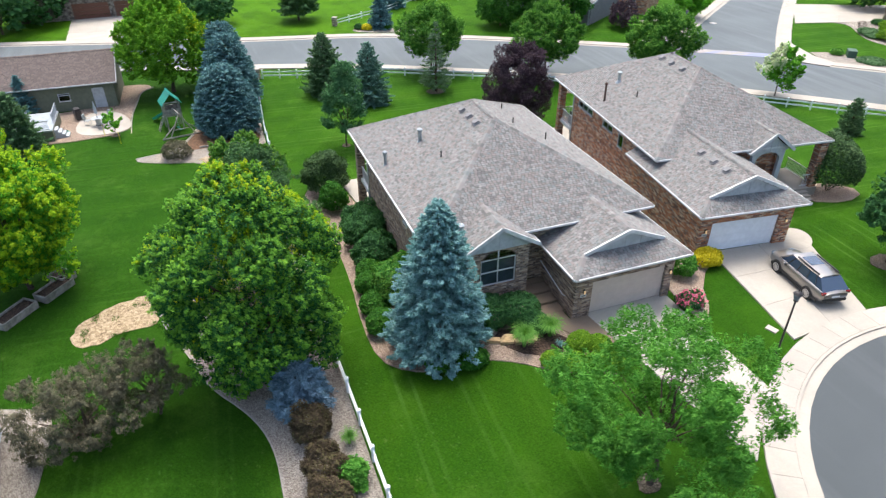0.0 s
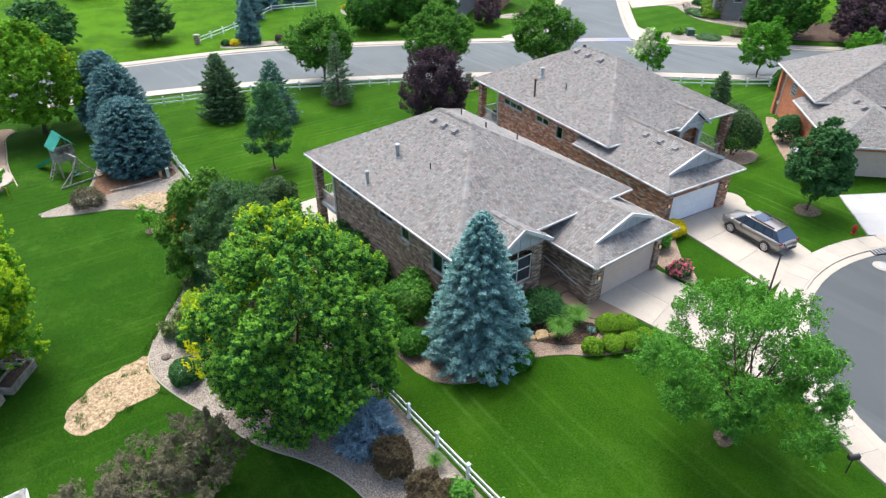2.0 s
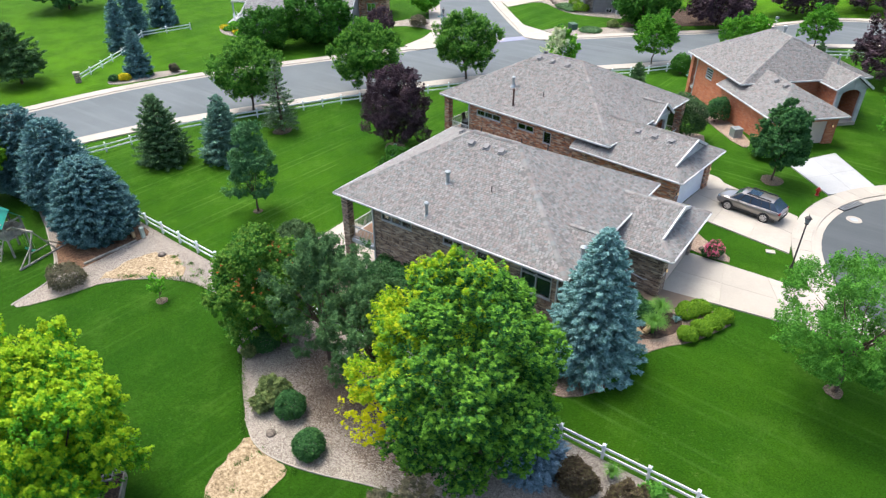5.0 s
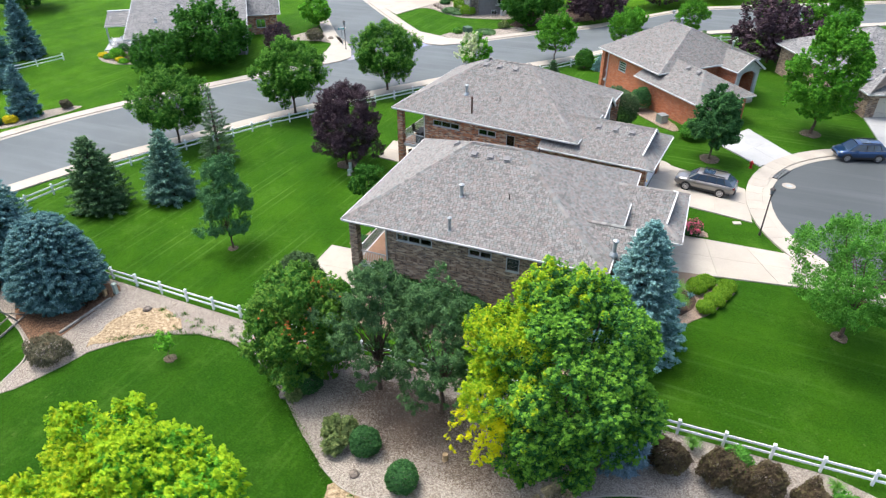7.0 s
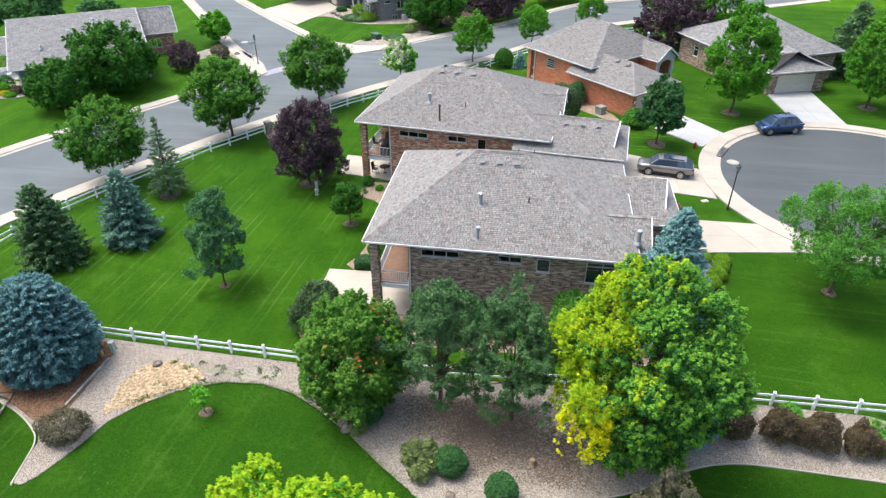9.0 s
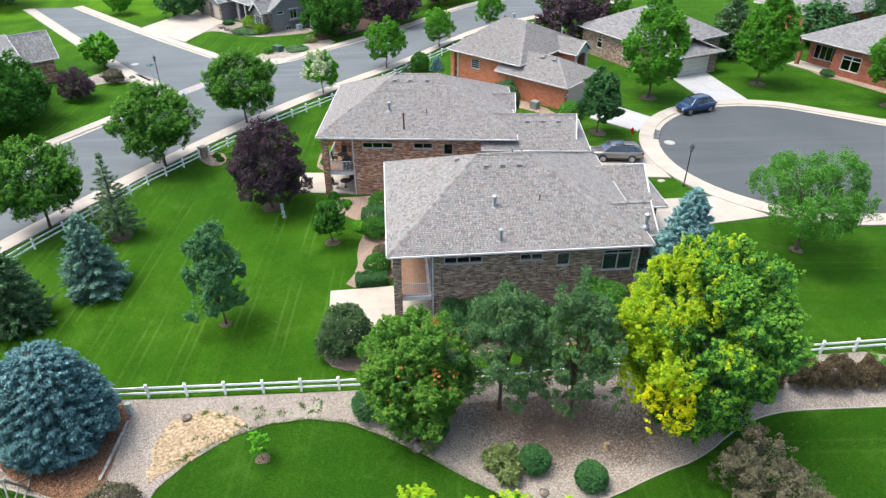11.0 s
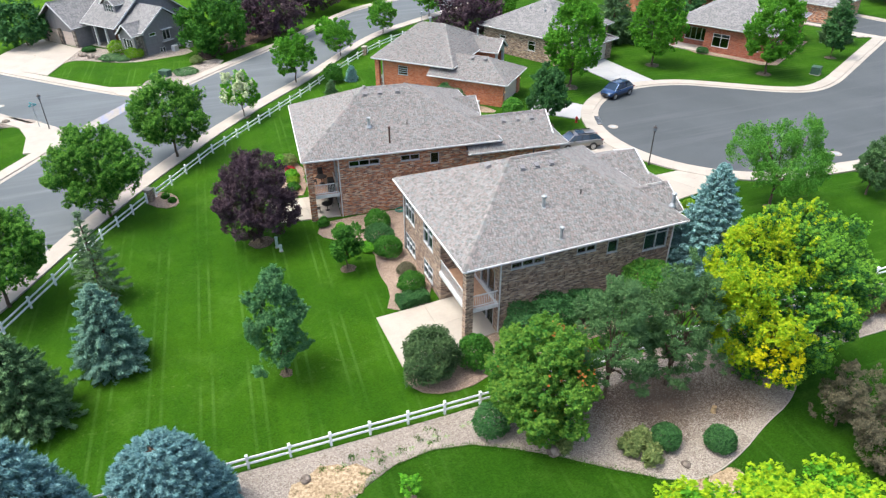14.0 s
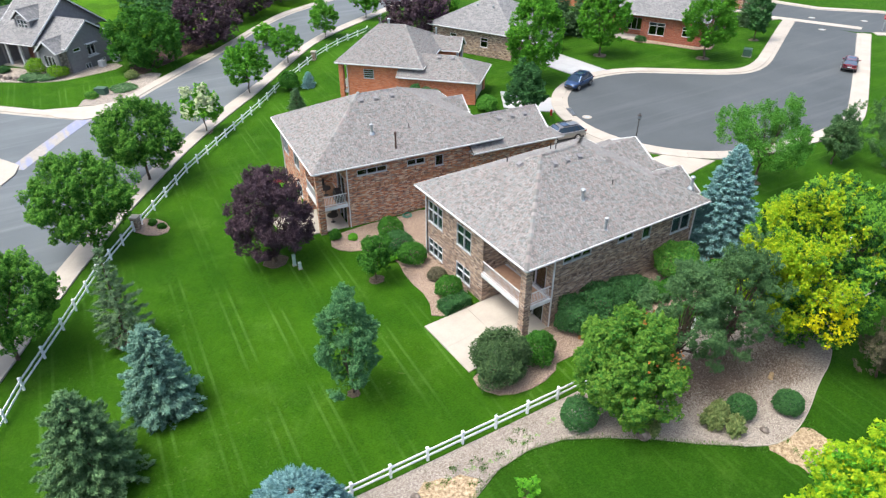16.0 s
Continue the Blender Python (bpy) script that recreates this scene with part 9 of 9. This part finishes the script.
# things on the neighbour's balcony and patio
M2 = pose(-6.0, 20.3, -0.3, 0, 0, -6.4)
t = thing("barbecue", M2 @ pose(2.35, 1.2, 2.24), "black covered barbecue on the balcony", "barbecue")
mb = MB()
mb.box(-0.3, 0.3, -0.5, 0.5, 0.05, 0.85)
mb.box(-0.26, 0.26, -0.42, 0.42, 0.85, 1.12)
part("cover", mb, METAL_DARK, t)
for x in (-0.25, 0.25):
    for y in (-0.44, 0.44):
        mb = MB()
        mb.box(x - 0.03, x + 0.03, y - 0.03, y + 0.03, 0, 0.05)
        part("foot", mb, METAL_DARK, t)


def bistro(m, label):
    t_ = thing("round_table", m, label, "table", "outdoor tables")
    mb_ = MB()
    mb_.lathe((0, 0, 0.68), [(0.5, 0), (0.5, 0.03)], 16)
    part("tabletop", mb_, METAL_DARK, t_)
    mb_ = MB()
    mb_.lathe((0, 0, 0), [(0.25, 0), (0.03, 0.06), (0.03, 0.69)], 8)
    part("pedestal", mb_, METAL_DARK, t_)


bistro(M2 @ pose(1.7, 2.8, 2.24), "dark round table on the balcony")
bistro(M2 @ pose(1.9, 2.0, -0.12), "dark round table on the patio")
dc = garden_chair(M2 @ pose(1.0, 2.6, 2.24, 0, 0, 90), METAL_DARK, "dark metal chair on the balcony", "balcony chairs")
copy_thing(dc, M2 @ pose(1.7, 3.6, 2.24, 0, 0, 0))
c = copy_thing(dc, M2 @ pose(1.0, 1.8, -0.12, 0, 0, 80))
c["label"] = "dark metal chair on the patio"
c = copy_thing(dc, M2 @ pose(2.3, 2.9, -0.12, 0, 0, -20))
c["label"] = "dark metal chair on the patio"

# furniture under the cover of the grey house across the street
wc = garden_chair(FH @ pose(-4.3, 8.0, 0.09, 0, 0, 60), VINYL, "white garden chair on the covered patio", "white patio chairs")
for u, v, turn in ((-2.0, 8.2, -70), (-3.2, 10.4, 170), (-4.4, 10.0, 120)):
    copy_thing(wc, FH @ pose(u, v, 0.09, 0, 0, turn))
t = thing("patio_table", FH @ pose(-3.2, 9.0, 0.09), "pale blue-topped table on the covered patio", "table")
mb = MB()
mb.box(-0.8, 0.8, -0.5, 0.5, 0.70, 0.75)
part("tabletop", mb, TRIM, t)
for x in (-0.7, 0.7):
    for y in (-0.4, 0.4):
        mb = MB()
        mb.cyl((x, y, 0), (x, y, 0.7), 0.03, n=6)
        part("leg", mb, VINYL, t)
t = thing("folded_umbrella", FH @ pose(-2.2, 9.6, 0.09), "folded tan patio umbrella on a stand", "umbrella")
mb = MB()
mb.lathe((0, 0, 0), [(0.25, 0), (0.24, 0.07), (0.03, 0.09), (0.03, 2.4)], 10)
part("pole", mb, VINYL, t)
mb = MB()
mb.lathe((0, 0, 1.3), [(0.2, 0), (0.15, 0.55), (0.03, 1.1)], 10)
part("canopy", mb, STONE_TAN, t)

# flowers and bushes along the neighbour's back wall
bed_w = [M2 @ Vector((u, v, 0)) for u, v in ((0.55, 5.6), (-1.6, 5.8), (-2.0, 8.5), (-1.7, 11.5), (-2.2, 13.4), (0.55, 13.6))]
tagged(sheet("bed_west", rounded_ring([(q.x, q.y) for q in bed_w], 1), 0.05, GRAVEL_RED, 2.0, 0.12), "reddish gravel bed behind the neighbour's house", "gravel bed", kind="structure")
RED_PETAL = leaf_material("red_petals", [(0.10, 0.04, 0.02), (0.28, 0.02, 0.03), (0.36, 0.05, 0.06)], glow=0.1)
for u, v, r_, hh, sd, mt, lab in ((-0.9, 12.9, 1.0, 1.1, 701, SAGE, "pale grey-green bush behind the neighbour's house"), (-0.8, 11.2, 0.5, 0.6, 703, RED_PETAL, "red flowering bush behind the neighbour's house"), (-0.7, 9.8, 0.75, 0.8, 705, LEAF_LIME, "lime-green bush behind the neighbour's house"), (-0.7, 8.4, 0.6, 0.7, 707, LEAF_BOX, "yellow-green bush behind the neighbour's house"), (-0.8, 7.0, 0.65, 0.8, 709, LEAF_MID, "green bush behind the neighbour's house")):
    q = M2 @ Vector((u, v, 0))
    shrub("flower_bush", on_ground(q.x, q.y), sd, r_, hh, 0.1, int(2000 * r_), mt, lab, 0.12, group="bushes behind the neighbour's house")

# odds and ends on the patio beside the olive outbuilding
t = thing("covered_grill", on_ground(-27.0, -21.6, 20) @ Matrix.Translation((0, 0, 0.09)), "grill under a black cover on the patio", "grill")
mb = MB()
mb.obox((0, 0, 0.45), (0.42, 0, 0), (0, 0.3, 0), (0, 0, 0.42))
mb.obox((0, 0, 0.98), (0.36, 0, 0), (0, 0.24, 0), (0, 0, 0.12))
part("cover", mb, METAL_DARK, t)
t = thing("garden_hose", on_ground(-23.6, -22.6) @ Matrix.Translation((0, 0, 0.09)), "coiled green garden hose on the gravel", "hose")
mb = MB()
for k in range(3):
    pts_h = [((0.42 - 0.05 * k) * math.cos(a_ * math.pi / 9), (0.42 - 0.05 * k) * math.sin(a_ * math.pi / 9), 0.03 + 0.05 * k) for a_ in range(19)]
    for q0, q1 in zip(pts_h, pts_h[1:]):
        mb.cyl(q0, q1, 0.025, n=6, cap=False)
part("coil", mb, GREEN_PLASTIC, t)
copy_thing(t, on_ground(2.2, 19.5) @ Matrix.Translation((0, 0, 0.05)))
t = thing("sapling_stakes", on_ground(-20.4, -18.2, 30), "two thin yellow stakes with a cord beside the sapling", "stakes")
for x in (-1.5, 1.5):
    mb = MB()
    mb.cyl((x, 0, -0.1), (x, 0, 1.15), 0.025, n=6)
    part("stake", mb, PETAL_YELLOW, t)
mb = MB()
mb.cyl((-1.5, 0, 1.1), (1.5, 0, 1.1), 0.012, n=5)
part("cord", mb, STONE_TAN, t)

# grass creeping over the edge of the gravel and sprouting in the bare patch
rng_f = np.random.default_rng(93)
edge = resample(rounded([(-12.2, -10), (-8.4, -7.5), (-3.8, -7.1), (0.4, -9.4), (4.8, -13), (6.6, -14.4)], 2), 0.12)
tufts_ = [(rng_f.uniform(7.2, 10.4), rng_f.uniform(-18.6, -14.4)) for _ in range(15)]
weeds = [(x + rng_f.normal(0, 0.5), y + rng_f.normal(0, 0.12)) for x, y in ((-11.8, -6.2), (-10.2, -6.6), (-9.3, -6.0), (-8.2, -6.8), (-7.4, -6.2), (-6.6, -6.6), (-5.6, -6.1), (-4.8, -6.6), (-4.0, -6.0), (-8.8, -7.3), (-10.9, -8.2), (-11.8, -9.6)) for _ in range(2)]
xy = np.concatenate([np.repeat(np.array(edge), 9, 0), np.repeat(np.array(tufts_), 34, 0), np.repeat(np.array(weeds), 40, 0)])
xy = xy + rng_f.normal(0, 0.12, xy.shape)
pl = np.column_stack([xy, [gz(x, y) + 0.10 for x, y in xy]])
an = rng_f.uniform(0, 6.283, len(pl))
up_ = np.column_stack([0.5 * np.cos(an), 0.5 * np.sin(an), np.full(len(pl), 0.8)]) * rng_f.uniform(0.04, 0.09, (len(pl), 1))
ac_ = np.column_stack([-np.sin(an), np.cos(an), np.zeros(len(pl))]) * 0.022
EDGE_BLADE = leaf_material("lawn_blade", [(0.022, 0.075, 0.006), (0.045, 0.120, 0.012), (0.085, 0.175, 0.028)], glow=0.3)
tagged(part("edge_grass", cards("edge_grass", pl, up_, ac_, EDGE_BLADE), EDGE_BLADE), "ragged grass and weeds at the gravel edge and in the bare patch", "grass", kind="stuff")

t = thing("stop_sign", on_ground(94.6, 28.0, 25), "red octagonal stop sign below a teal street-name plate", "road sign")
mb = MB()
mb.cyl((0, 0, -0.2), (0, 0, 3.1), 0.04)
part("pole", mb, METAL, t)
mb = MB()
mb.cyl((-0.05, 0, 2.2), (-0.08, 0, 2.2), 0.38, 0.38, 8)
plate = part("plate", mb, SIGN_RED, t, "red octagonal plate")
mb = MB()
mb.box(-0.088, -0.082, -0.22, 0.22, 2.13, 2.27)
part("bar", mb, WHITE, plate)
for z, c_, s_ in ((2.85, 1, 0), (3.02, 0, 1)):
    mb = MB()
    mb.obox((0, 0, z), (0.45 * c_, 0.45 * s_, 0), (-0.012 * s_, 0.012 * c_, 0), (0, 0, 0.08))
    part("name_plate", mb, TEAL_SIGN, t)

# small things on the front lawn
t = thing("mailbox", on_ground(35.2, 7.4, 60), "black mailbox with a white flap on a thin post", "mailbox")
mb = MB()
mb.cyl((0, 0, -0.2), (0, 0, 0.95), 0.03, n=8)
part("post", mb, METAL_DARK, t)
mb = MB()
mb.box(-0.24, 0.24, -0.1, 0.1, 0.95, 1.08)
mb.cyl((-0.24, 0, 1.08), (0.24, 0, 1.08), 0.1, 0.1, 14)
part("box", mb, METAL_DARK, t)
mb = MB()
mb.box(0.242, 0.26, -0.11, 0.11, 0.94, 1.2)
part("flap", mb, WHITE, t, "white flap")
